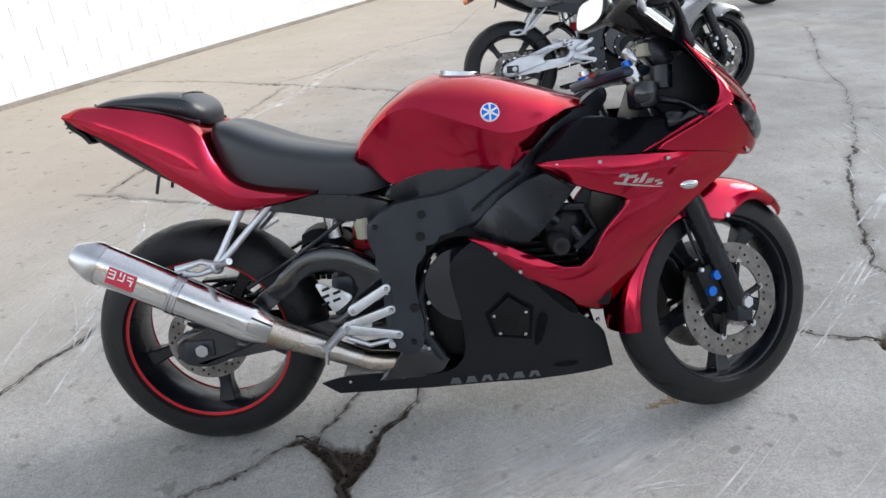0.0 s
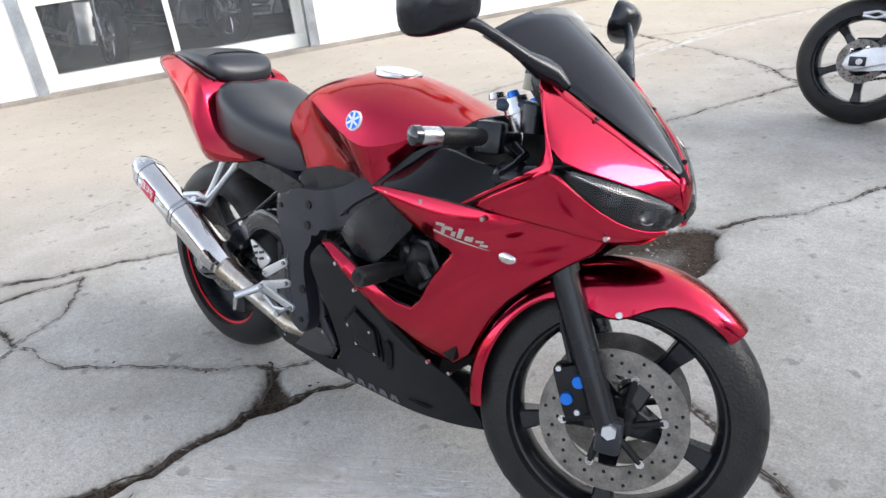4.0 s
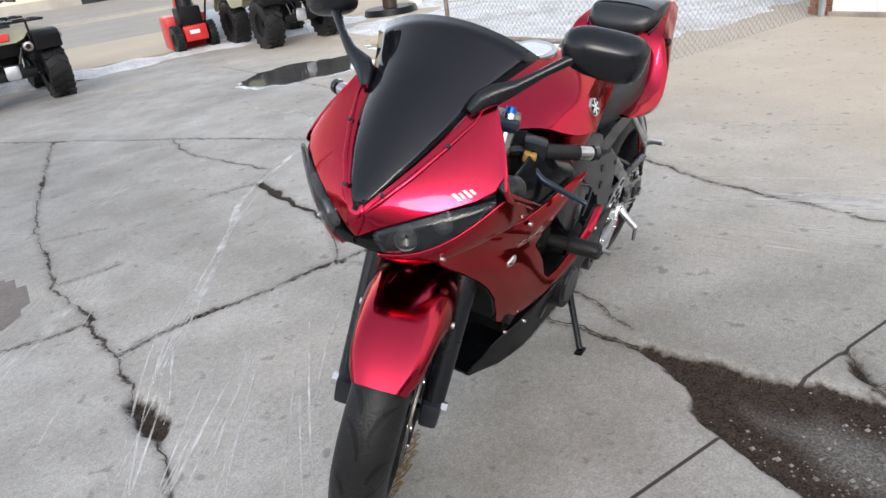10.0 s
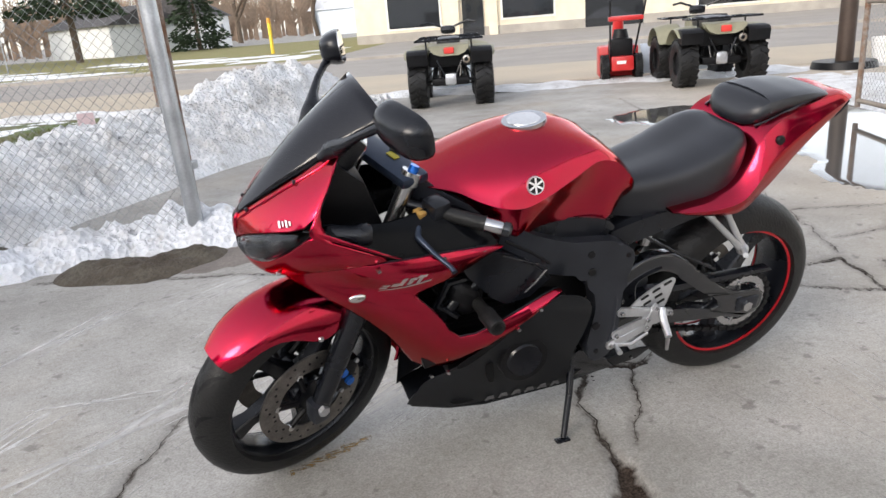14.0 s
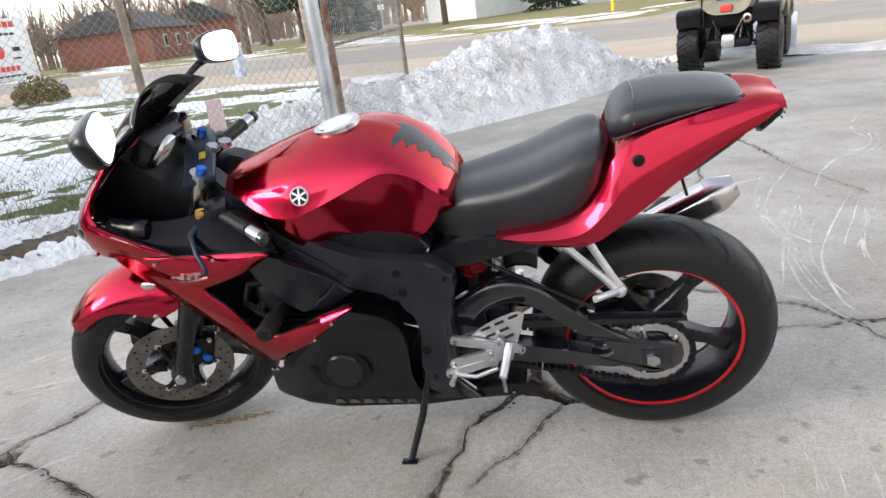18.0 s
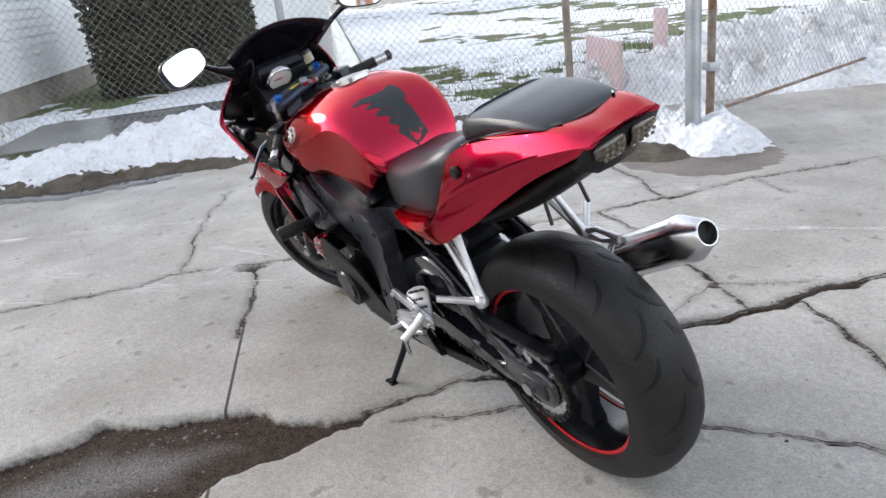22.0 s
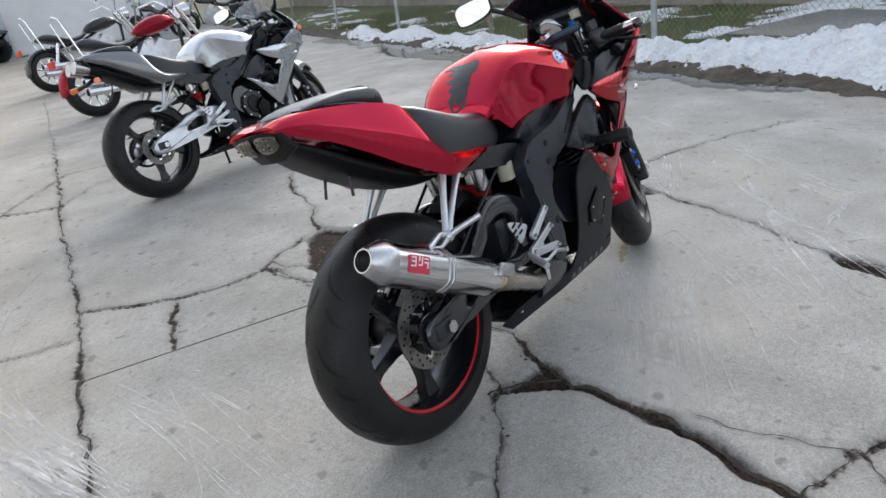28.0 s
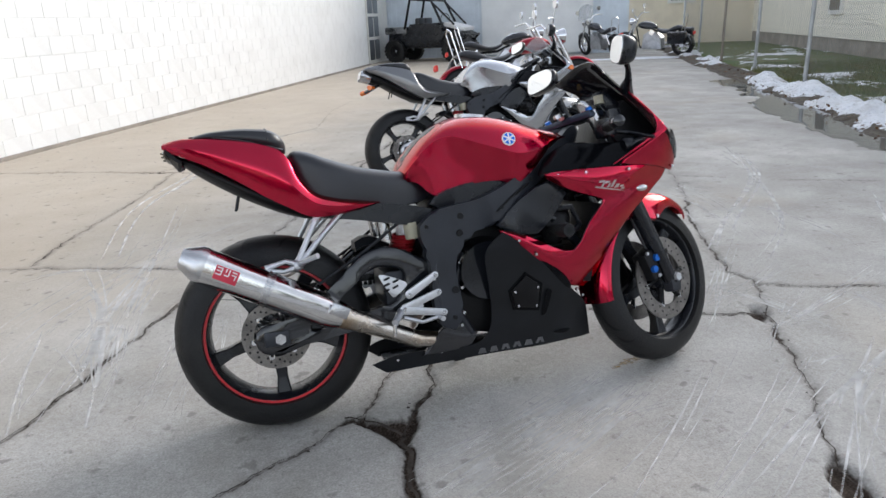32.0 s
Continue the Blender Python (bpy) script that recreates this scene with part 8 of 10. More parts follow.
    prism(bm, [(-0.15, 0.24), (-0.16, 0.46), (-0.06, 0.56), (0.12, 0.62), (0.24, 0.58), (0.28, 0.42), (0.24, 0.24), (0.05, 0.20)], -0.096, 0.096, 0.012)
    eng = part("engine", bm, ENGINE, top, "black engine cases")
    for k in range(7):
        bm = B()
        box(bm, (0.17, 0, 0.44 + k * 0.018), (0.19, 0.262, 0.006), 0.002)
        part("cooling_fin", bm, ENGINE, eng)
    for s in (-1, 1):
        bm = B()
        cyl(bm, (-0.02, s * 0.095, 0.40 if s > 0 else 0.43), (-0.02, s * 0.160, 0.40 if s > 0 else 0.43), 0.085 if s > 0 else 0.104, 0.070 if s > 0 else 0.092, 36)
        part("engine_case", bm, ENGINE if s > 0 else GLOSSBLACK, eng)
        for k in range(9 if s > 0 else 0):
            a = math.tau * k / 9
            bolt(eng, (-0.02 + 0.078 * math.cos(a), s * 0.152, 0.40 + 0.078 * math.sin(a)), 0.0055, s, ENGINE, "case_bolt")
        bm = B()
        sweep(bm, [(0.15, s * 0.15, 0.60), (0.24, s * 0.155, 0.55), (0.31, s * 0.14, 0.46)], 0.017, 10)
        part("coolant_hose", bm, BLACK, eng)
        bm = B()
        cyl(bm, (0.21, s * 0.11, 0.555), (0.21, s * 0.165, 0.555), 0.034, 0.028, 16)
        part("throttle_body", bm, ENGINE, eng)
        bm = B()
        sweep(bm, [(0.20, s * 0.155, 0.60), (0.27, s * 0.165, 0.60), (0.30, s * 0.16, 0.54), (0.25, s * 0.165, 0.50)], 0.010, 8)
        part("breather_hose", bm, BLACK, eng)
    for s in (-1, 1):
        bm = B()
        sweep(bm, [(-0.20, s * 0.12, 0.60), (-0.27, s * 0.13, 0.62), (-0.33, s * 0.125, 0.58), (-0.42, s * 0.12, 0.52), (-0.55, s * 0.13, 0.45)], 0.005, 8)
        part("rear_brake_hose", bm, BLACK, top)
        bm = B()
        cyl(bm, (-0.245, s * 0.118, 0.555), (-0.250, s * 0.118, 0.605), 0.024, 0.026, 18)
        if s < 0:
            part("rear_reservoir", bm, RESERVOIR, top, "cloudy brake fluid reservoir")
        else:
            bm.free()
        bm = B()
        prism(bm, [(-0.255, 0.180), (-0.186, 0.252), (-0.150, 0.285), (-0.108, 0.262), (-0.066, 0.228), (-0.095, 0.184)], s * 0.110, s * 0.134, 0.008)
        part("lower_cover", bm, GLOSSBLACK, top)
    bm = B()
    box(bm, (0, 0, 0), (0.035, 0.30, 0.26), 0.006)
    part("radiator", bm, ENGINE, top, m=Matrix.Translation((0.345, 0, 0.475)) @ Matrix.Rotation(radians(14), 4, "Y"))
    bm = B()
    prism(bm, [(-0.18, 0.63), (-0.15, 0.72), (0.2, 0.77), (0.31, 0.80), (0.33, 0.74), (0.1, 0.60)], -0.11, 0.11, 0.01)
    part("airbox", bm, ENGINE, top)
    for k in range(6):
        bolt(eng, (-0.118 + 0.010 * (k % 2), -0.136, 0.262 + 0.040 * k), 0.0065, -1, STEEL, "case_bolt")
    bm = B()
    sweep(bm, [(-0.085, -0.125, 0.23), (-0.125, -0.130, 0.30), (-0.130, -0.130, 0.40), (-0.09, -0.128, 0.49)], [0.012, 0.016, 0.016, 0.012], 10)
    part("case_rim", bm, FRAMEBLK, eng)
    # nose: cowl halves, lamps, screen
    A = [(0.727, 0.000, 0.783), (0.689, 0.038, 0.820), (0.638, 0.069, 0.860), (0.580, 0.095, 0.901), (0.530, 0.113, 0.936), (0.500, 0.121, 0.956), (0.482, 0.124, 0.968)]
    C = [(0.726, 0.000, 0.726), (0.724, 0.028, 0.748), (0.696, 0.092, 0.776), (0.655, 0.158, 0.802), (0.594, 0.229, 0.826), (0.556, 0.212, 0.868), (0.508, 0.162, 0.945)]
    L2 = [(0.719, 0.038, 0.708), (0.714, 0.056, 0.704), (0.690, 0.112, 0.712), (0.654, 0.166, 0.744), (0.608, 0.214, 0.796), (0.592, 0.231, 0.824)]
    D = [(0.700, 0.054, 0.687), (0.690, 0.080, 0.677), (0.656, 0.134, 0.682), (0.590, 0.178, 0.702), (0.500, 0.211, 0.712), (0.392, 0.222, 0.718)]
    EDGE = [(0.504, 0.155, 0.943), (0.541, 0.197, 0.901), (0.567, 0.218, 0.850), (0.556, 0.2245, 0.815), (0.528, 0.2265, 0.783)]
    for s in (-1, 1):
        f = lambda pts: [(x, s * y, z) for x, y, z in pts]
        nrm = Vector((0.4, s * 0.7, 0.5)).normalized()
        bm = B()
        sheet(bm, f(A), f(C), 5, 0.009, 0.004, nrm)
        cowl = part("nose_cowl", bm, paint, top, sub=1)
        bm = B()
        sheet(bm, [Vector(q) - nrm * 0.007 for q in f(A)[1:]], [Vector(q) - nrm * 0.007 for q in f(C)[1:]], 4, 0.007, 0.002, nrm)
        part("cowl_liner", bm, BLACK, cowl, sub=1)
        # ridge beside the screen
        bm = B()
        sweep(bm, [Vector(f(A)[k]).lerp(Vector(f(C)[k]), q) + nrm * 0.003 for k, q in ((0, 0.30), (1, 0.30), (2, 0.22), (3, 0.17), (4, 0.14), (5, 0.12))], [0.003, 0.006, 0.006, 0.005, 0.004, 0.002], 10)
        part("cowl_ridge", bm, paint, cowl)
        for k in (1, 3):
            q = Vector(f(A)[k]).lerp(Vector(f(C)[k]), 0.15) + nrm * 0.007
            bolt(cowl, q, 0.0048, s, FRAMEBLK, "screen_screw")
        bm = B()
        sheet(bm, f(L2), f(D), 3, 0.006, 0.004, Vector((0.3, s * 0.9, -0.1)).normalized())
        part("lower_cowl", bm, paint, top, sub=1)
        # cheek behind the lamp, from its outer tip back to the side panel
        bm = B()
        sheet(bm, f([(0.593, 0.231, 0.824), (0.575, 0.230, 0.828), (0.555, 0.224, 0.815)]), f([(0.402, 0.2220, 0.722), (0.396, 0.2222, 0.721), (0.386, 0.2222, 0.718)]), 5, 0.004, 0.004, (0, s, 0.1))
        cheek = part("cowl_cheek", bm, paint, top, sub=1)
        bm = B()
        sheet(bm, f([(0.590, 0.224, 0.820), (0.573, 0.223, 0.824), (0.555, 0.218, 0.812)]), f([(0.402, 0.2155, 0.722), (0.396, 0.2157, 0.721), (0.386, 0.2157, 0.718)]), 5, 0.004, 0.002, (0, s, 0.1))
        part("cheek_liner", bm, BLACK, cheek, sub=1)
        bm = B()
        sheet(bm, f([(0.520, 0.168, 0.938), (0.560, 0.210, 0.868), (0.596, 0.2315, 0.826), (0.586, 0.2325, 0.812), (0.560, 0.2315, 0.797)]), f(EDGE), 3, 0.003, 0.004, (0, s, 0.2))
        part("cowl_edge", bm, paint, cowl, sub=1)
        bm = B()
        sheet(bm, f([C[1], C[2], C[3], (0.604, 0.220, 0.821)]), f([L2[1], L2[2], L2[3], (0.602, 0.222, 0.812)]), 5, 0.012, 0.004, Vector((0.8, s * 0.5, 0.2)).normalized())
        lens = part("headlight", bm, LAMPGLASS, top, "smoked headlight lens", sub=1)
        bm = B()
        sheet(bm, f([(0.708, 0.028, 0.745), (0.678, 0.092, 0.770), (0.635, 0.155, 0.796), (0.590, 0.210, 0.818)]), f([(0.700, 0.050, 0.706), (0.672, 0.108, 0.714), (0.635, 0.160, 0.745), (0.590, 0.212, 0.808)]), 2, -0.015, 0.004, Vector((0.8, s * 0.5, 0)).normalized())
        part("lamp_housing", bm, ENGINE, lens)
        for x, y, z, r in ((0.690, 0.088, 0.741, 0.026), (0.652, 0.142, 0.772, 0.022)):
            bm = B()
            lathe(bm, [(r, 0.0), (r * 0.8, 0.014), (r * 0.72, 0.014), (r * 0.6, 0.002), (0.004, -0.004), (0.004, -0.008), (r, -0.006)], (0, 0, 0), 24)
            part("lamp_ring", bm, STEEL, lens, m=Matrix.Translation((x, s * y, z)) @ Vector((0.85, s * 0.45, 0.1)).to_track_quat("Y", "Z").to_matrix().to_4x4())
        # dark intake mouth between lamp and prow
        bm = B()
        sheet(bm, f([(0.727, 0.004, 0.728), (0.727, 0.028, 0.734), (0.717, 0.058, 0.728)]), f([(0.724, 0.004, 0.714), (0.722, 0.030, 0.708), (0.714, 0.060, 0.712)]), 2, 0.003, 0.004, (1, 0, 0))
        part("air_intake", bm, ENGINE, top, "dark air intake mouth")
        if red_bike and s > 0:
            bm = B()
            for k in range(4):
                q = Vector(f(C)[3]).lerp(Vector(f(C)[4]), 0.10 + k * 0.11).lerp(Vector(f(A)[3]).lerp(Vector(f(A)[4]), 0.1 + k * 0.11), 0.15) + nrm * 0.0045
                dx = (Vector(f(C)[4]) - Vector(f(C)[3])).normalized()
                up = (Vector(f(A)[3]) - Vector(f(C)[3])).normalized()
                up = (up - dx * 0.75).normalized() * 0.5
                hh, wd = (0.019, 0.014, 0.019, 0.012)[k], (0.0030, 0.0022, 0.0030, 0.0026)[k]
                cs = [q - dx * wd - up * hh, q + dx * wd - up * hh, q + dx * wd + up * hh, q - dx * wd + up * hh]
                vs = [bm.verts.new(c) for c in cs] + [bm.verts.new(c + nrm * 0.0015) for c in cs]
                for a, b, c, d in ((0, 1, 2, 3), (7, 6, 5, 4), (0, 4, 5, 1), (1, 5, 6, 2), (2, 6, 7, 3), (3, 7, 4, 0)):
                    bm.faces.new((vs[a], vs[b], vs[c], vs[d]))
            part("nose_mark", bm, WHITEBIT, cowl, "pale model mark of slanting bars")
        # inner panel from cowl to tank
        bm = B()
        sheet(bm, [(0.20, s * 0.13, 0.765), (0.282, s * 0.150, 0.820), (0.374, s * 0.165, 0.790), (0.48, s * 0.178, 0.795), (0.560, s * 0.185, 0.822)], f([(0.135, 0.205, 0.700), (0.24, 0.216, 0.708), (0.33, 0.216, 0.708), (0.45, 0.210, 0.712), (0.560, 0.216, 0.806)]), 3, 0.004, 0.004, (0, s, 0.3))
        part("inner_panel", bm, DEEPBLACK, top, "black plastic cockpit panel", sub=1)
        bm = B()
        sweep(bm, [(0.455, s * 0.186, 0.778), (0.462, s * 0.186, 0.779), (0.485, s * 0.186, 0.781), (0.492, s * 0.186, 0.782), (0.540, s * 0.180, 0.790), (0.590, s * 0.160, 0.796)], [0.022, 0.026, 0.026, 0.022, 0.023, 0.023], 20)
        part("air_duct", bm, BLACK, top, "black cockpit air duct")
        # mirror
        stalk = [(0.535, s * 0.116, 0.938), (0.515, s * 0.130, 0.958), (0.500, s * 0.150, 0.970), (0.490, s * 0.185, 0.988), (0.470, s * 0.222, 1.014), (0.445, s * 0.255, 1.036), (0.425, s * 0.278, 1.044)]
        bm = B()
        sweep(bm, stalk, [0.010, 0.019, 0.020, 0.012, 0.0085, 0.0095, 0.012], 12)
        mir = part("mirror", bm, BLACK, top, "black fairing mirror")
        mm = Matrix.Translation((0.391, s * 0.300, 1.050 + (0.016 if s < 0 else 0.0))) @ Matrix.Rotation(radians(18 if s > 0 else -14), 4, "Z") @ Matrix.Rotation(radians(14 if s > 0 else 9), 4, "Y") @ Matrix.Rotation(radians(-s * 10), 4, "X")
        rings = []
        for k, (dx, sc) in enumerate(((0.0, 1.0), (0.006, 1.03), (0.016, 1.01), (0.030, 0.93), (0.042, 0.78), (0.050, 0.55), (0.053, 0.2))):
            rings.append([(dx, sc * 0.074 * math.copysign(abs(math.cos(a)) ** 0.62, math.cos(a)), sc * (0.042 + 0.006 * s * math.cos(a)) * math.copysign(abs(math.sin(a)) ** 0.62, math.sin(a))) for a in np.linspace(0, math.tau, 24, endpoint=False)])
        part("mirror_shell", loft(B(), rings), BLACK, mir, m=mm)
        bm = B()
        loft(bm, [[(dx, 0.93 * y, 0.92 * z) for _, y, z in rings[0]] for dx in (-0.0025, 0.001)])
        part("mirror_glass", bm, MIRROR, mir, m=mm)
    # prow between the cowl halves, and the lip under the intake
    rings = []
    for z, x, hw, dp in ((0.802, 0.702, 0.004, 0.004), (0.790, 0.718, 0.014, 0.006), (0.775, 0.723, 0.020, 0.006), (0.756, 0.726, 0.021, 0.006), (0.740, 0.725, 0.014, 0.006), (0.727, 0.722, 0.004, 0.004)):
        rings.append([(x + dp * math.cos(a), hw * math.sin(a), z + 0.5 * hw * abs(math.sin(a))) for a in np.linspace(-1.57, 1.57, 9)] + [(x - 0.02, hw * 0.6, z), (x - 0.02, -hw * 0.6, z)])
    part("prow", loft(B(), rings), paint, top, sub=1)
    for s in (-1, 1):
        bm = B()
        sweep(bm, [(0.668, s * 0.112, 0.694), (0.698, s * 0.068, 0.698), (0.712, s * 0.040, 0.700)], [0.004, 0.007, 0.004], 10)
        part("intake_lip", bm, paint, top)
    bm = B()
    box(bm, (0.672, 0, 0.712), (0.06, 0.10, 0.040), 0.008)
    part("intake_duct", bm, DEEPBLACK, top)
    # screen: a bubble from the nose tip back
    rows = []
    kn = [0, 0.15, 0.3, 0.5, 0.68, 0.84, 1]
    for k, t in enumerate(np.linspace(0, 1, 15)):
        cx = 0.728 - 0.300 * t + 0.006 * math.sin(math.pi * t)
        cz = 0.786 + 0.284 * t ** 0.97 + 0.013 * math.sin(math.pi * t)
        wdt = interp(kn, [0.004, 0.038, 0.069, 0.098, 0.119, 0.150, 0.184], t)
        ex = interp(kn, [0.727, 0.689, 0.640, 0.578, 0.512, 0.452, 0.398], t)
        ez = interp(kn, [0.785, 0.823, 0.863, 0.906, 0.948, 0.984, 1.018], t)
        rows.append([(cx + (ex - cx) * abs(g) ** 2.1, g * wdt, cz + (ez - cz) * abs(g) ** 2.1) for g in np.linspace(-1, 1, 15)])
    bm = B()
    vs = [[bm.verts.new(p) for p in r] for r in rows]
    for a, b in zip(vs, vs[1:]):
        for i in range(14):
            bm.faces.new((a[i], a[i + 1], b[i + 1], b[i]))
    scr = part("windscreen", bm, SCREEN if red_bike else CLEARSCREEN, top, "dark smoked windscreen" if red_bike else "clear windscreen")
    so = scr.modifiers.new("thickness", "SOLIDIFY")
    so.thickness = 0.003
    # instruments
    bm = B()
    box(bm, (0, 0, 0), (0.05, 0.19, 0.085), 0.018)
    dm = Matrix.Translation((0.468, 0, 0.926)) @ Matrix.Rotation(radians(-42), 4, "Y")
    dash = part("dashboard", bm, BLACK, top, m=dm)
    bm = B()
    lathe(bm, [(0.040, -0.032), (0.040, -0.026), (0.034, -0.026), (0.001, -0.027), (0.001, -0.032)], (0, 0, 0), 32)
    part("rev_counter", bm, WHITEBIT, dash, "white-faced rev counter", m=dm @ Matrix.Translation((0, 0.03, 0)) @ Matrix.Rotation(radians(-90), 4, "Z"))
    bm = B()
    box(bm, (-0.027, -0.045, 0.0), (0.004, 0.07, 0.045), 0.003)
    part("display", bm, WINDOWDARK_DASH, dash, m=dm)
    bm = B()
    lathe(bm, [(0.043, -0.034), (0.046, -0.030), (0.046, -0.020), (0.040, -0.020), (0.040, -0.034)], (0, 0, 0), 32)
    part("dial_ring", bm, STEEL, dash, m=dm @ Matrix.Translation((0, 0.03, 0)) @ Matrix.Rotation(radians(-90), 4, "Z"))
    bm = B()
    box(bm, (-0.0345, 0.040, 0.008), (0.002, 0.030, 0.003), 0, Matrix.Translation((0, 0.0, 0.0)))
    part("dial_needle", bm, STRIPE, dash, m=dm)
    bm = B()
    cyl(bm, head + Vector((-0.035, -0.01, 0.012)), head + Vector((-0.038, -0.01, 0.024)), 0.018, 0.016, 20)
    part("ignition_lock", bm, STEEL, top, m=S)
    bm = B()
    box(bm, head + Vector((0.02, 0.02, 0.0150)), (0.016, 0.032, 0.003), 0.001)
    part("warning_sticker", bm, mat("yellow_sticker", (0.40, 0.34, 0.03), 0.5), top, "yellow warning sticker", m=S)
    if red_bike:
        bm = B()
        cyl(bm, head + Vector((0.058, -0.115, 0.030)), head + Vector((0.060, -0.115, 0.058)), 0.018, 0.018, 20)
        res = part("brake_fluid_pot", bm, RESERVOIR, top, "cloudy white brake fluid pot", m=S)
        bm = B()
        cyl(bm, head + Vector((0.060, -0.115, 0.058)), head + Vector((0.061, -0.115, 0.066)), 0.0195, 0.019, 20)
        part("pot_lid", bm, BLACK, res, m=S)
    bm = B()
    prism(bm, [(0.40, 0.74), (0.44, 0.86), (0.52, 0.93), (0.60, 0.86), (0.66, 0.78), (0.60, 0.73)], -0.10, 0.10, 0.01)
    part("nose_frame", bm, ENGINE, top)
    # swingarm, shock, chain
    for s in (-1, 1):
        pts = plane_line([(-0.17, 0.46), (-0.225, 0.490), (-0.284, 0.525), (-0.345, 0.540), (-0.400, 0.530), (-0.440, 0.505), (-0.490, 0.458), (-0.557, 0.405), (-0.640, 0.356), (-0.713, 0.350), (-0.752, 0.324), (-0.742, 0.266), (-0.673, 0.252),
                          (-0.606, 0.272), (-0.47, 0.292), (-0.33, 0.308), (-0.20, 0.318), (-0.165, 0.38)], 3)
        hole = plane_line([(-0.292, 0.452), (-0.345, 0.478), (-0.395, 0.470), (-0.446, 0.434), (-0.506, 0.388), (-0.562, 0.348), (-0.588, 0.320), (-0.560, 0.314), (-0.472, 0.335), (-0.380, 0.352), (-0.315, 0.375)], 4)
        if not red_bike:
            pts = plane_line([(-0.17, 0.42), (-0.28, 0.455), (-0.40, 0.448), (-0.56, 0.392), (-0.72, 0.345), (-0.755, 0.30), (-0.73, 0.258), (-0.60, 0.268), (-0.44, 0.290), (-0.28, 0.318), (-0.17, 0.34)], 4)
            hole = plane_line([(-0.335, 0.405), (-0.40, 0.408), (-0.475, 0.375), (-0.490, 0.345), (-0.42, 0.345), (-0.345, 0.360)], 6)
        bm = B()
        open_frame(bm, pts, hole, s * 0.094, s * 0.137, 0.011)
        arm = part("swingarm", bm, GLOSSBLACK if red_bike else ALLOY, top, "glossy black swingarm" if red_bike else "polished silver swingarm")
        bm = B()
        box(bm, (-0.69, s * 0.137, 0.305), (0.075, 0.012, 0.045), 0.006)
        part("axle_block", bm, FRAMEBLK, arm)
        bm = B()
        cyl(bm, (-0.68, s * 0.138, 0.305), (-0.68, s * 0.156, 0.305), 0.017, seg=6)
        part("axle_nut", bm, STEEL, arm)
    bm = B()
    box(bm, (-0.30, 0, 0.40), (0.10, 0.22, 0.12), 0.02)
    part("swingarm_bridge", bm, FRAMEBLK, top)
    bm = B()
    loft(bm, [[(-0.27 - 0.15 * t, y, 0.50 + 0.075 * math.sin(2.2 * t) - 0.03 * (abs(y) > 0.04) + dz) for y, dz in ((-0.066, 0), (-0.045, 0), (0.045, 0), (0.066, 0), (0.060, -0.006), (0.040, -0.006), (-0.040, -0.006), (-0.060, -0.006))] for t in np.linspace(0, 1, 7)])
    part("rear_hugger", bm, MATTBLACK, top)
    bm = B()
    coil = [(-0.262 + 0.012 * (k / 60), 0.046 * math.cos(k * math.tau / 10), 0.505 + 0.080 * k / 60) for k in range(41)]
    coil = [(x + 0.036 * math.sin(k * math.tau / 10), y, z) for k, (x, y, z) in enumerate(coil)]
    sweep(bm, coil, 0.0075, 8)
    shock = part("shock_spring", bm, SPRINGRED, top, "red shock absorber spring")
    bm = B()
    cyl(bm, (-0.264, 0, 0.40), (-0.248, 0, 0.63), 0.024, seg=16)
    part("damper_body", bm, ALLOY, shock)
    bm = B()
    for z in (0.597, 0.612):
        cyl(bm, (-0.250, -0.062, z), (-0.250, 0.062, z), 0.0085, seg=10)
        cyl(bm, (-0.250, 0, z - 0.005), (-0.250, 0, z + 0.005), 0.055, seg=24)
    part("spring_collar", bm, STEEL, shock)
    for s in (-1, 1):
        bm = B()
        cyl(bm, (-0.325, s * 0.085, 0.555), (-0.335, s * 0.085, 0.635), 0.021, seg=16)
        part("fluid_reservoir", bm, STEEL, shock)
    bm = B()
    n = 44
    prof = []
    sp = Vector((-0.68, 0.118, 0.305))
    ring = []
    for k in range(n * 2):
        r = 0.091 if k % 2 else 0.086
        ring.append((sp.x + r * math.cos(math.tau * k / (2 * n)), sp.z + r * math.sin(math.tau * k / (2 * n))))
    hole = [(sp.x + 0.071 * math.cos(math.tau * k / (2 * n)), sp.z + 0.066 * math.sin(math.tau * k / (2 * n))) for k in range(2 * n)]
    v0 = [[bm.verts.new((x, y, z)) for x, z in pts] for y in (0.116, 0.121) for pts in (ring, hole)]
    for k in range(2 * n):
        j = (k + 1) % (2 * n)
        bm.faces.new((v0[0][k], v0[0][j], v0[1][j], v0[1][k]))
        bm.faces.new((v0[2][k], v0[3][k], v0[3][j], v0[2][j]))
        bm.faces.new((v0[0][k], v0[2][k], v0[2][j], v0[0][j]))
        bm.faces.new((v0[1][k], v0[1][j], v0[3][j], v0[3][k]))
    for k in range(5):
        a = math.tau * k / 5
        cyl(bm, (sp.x + 0.02 * math.cos(a), 0.118, sp.z + 0.02 * math.sin(a)), (sp.x + 0.075 * math.cos(a), 0.118, sp.z + 0.075 * math.sin(a)), 0.007, seg=8)
    part("sprocket", bm, STEEL, rear, "steel rear sprocket")
    bm = B()
    path = [(-0.20, 0.118, 0.395)] + [(-0.68 + 0.096 * math.cos(a), 0.118, 0.305 + 0.096 * math.sin(a)) for a in np.linspace(radians(75), radians(285), 29)] + [(-0.20, 0.118, 0.315)]
    dense = []
    for p, q in zip(path, path[1:]):
        steps = max(1, int((Vector(q) - Vector(p)).length / 0.016))
        dense += [Vector(p).lerp(Vector(q), i / steps) for i in range(steps)]
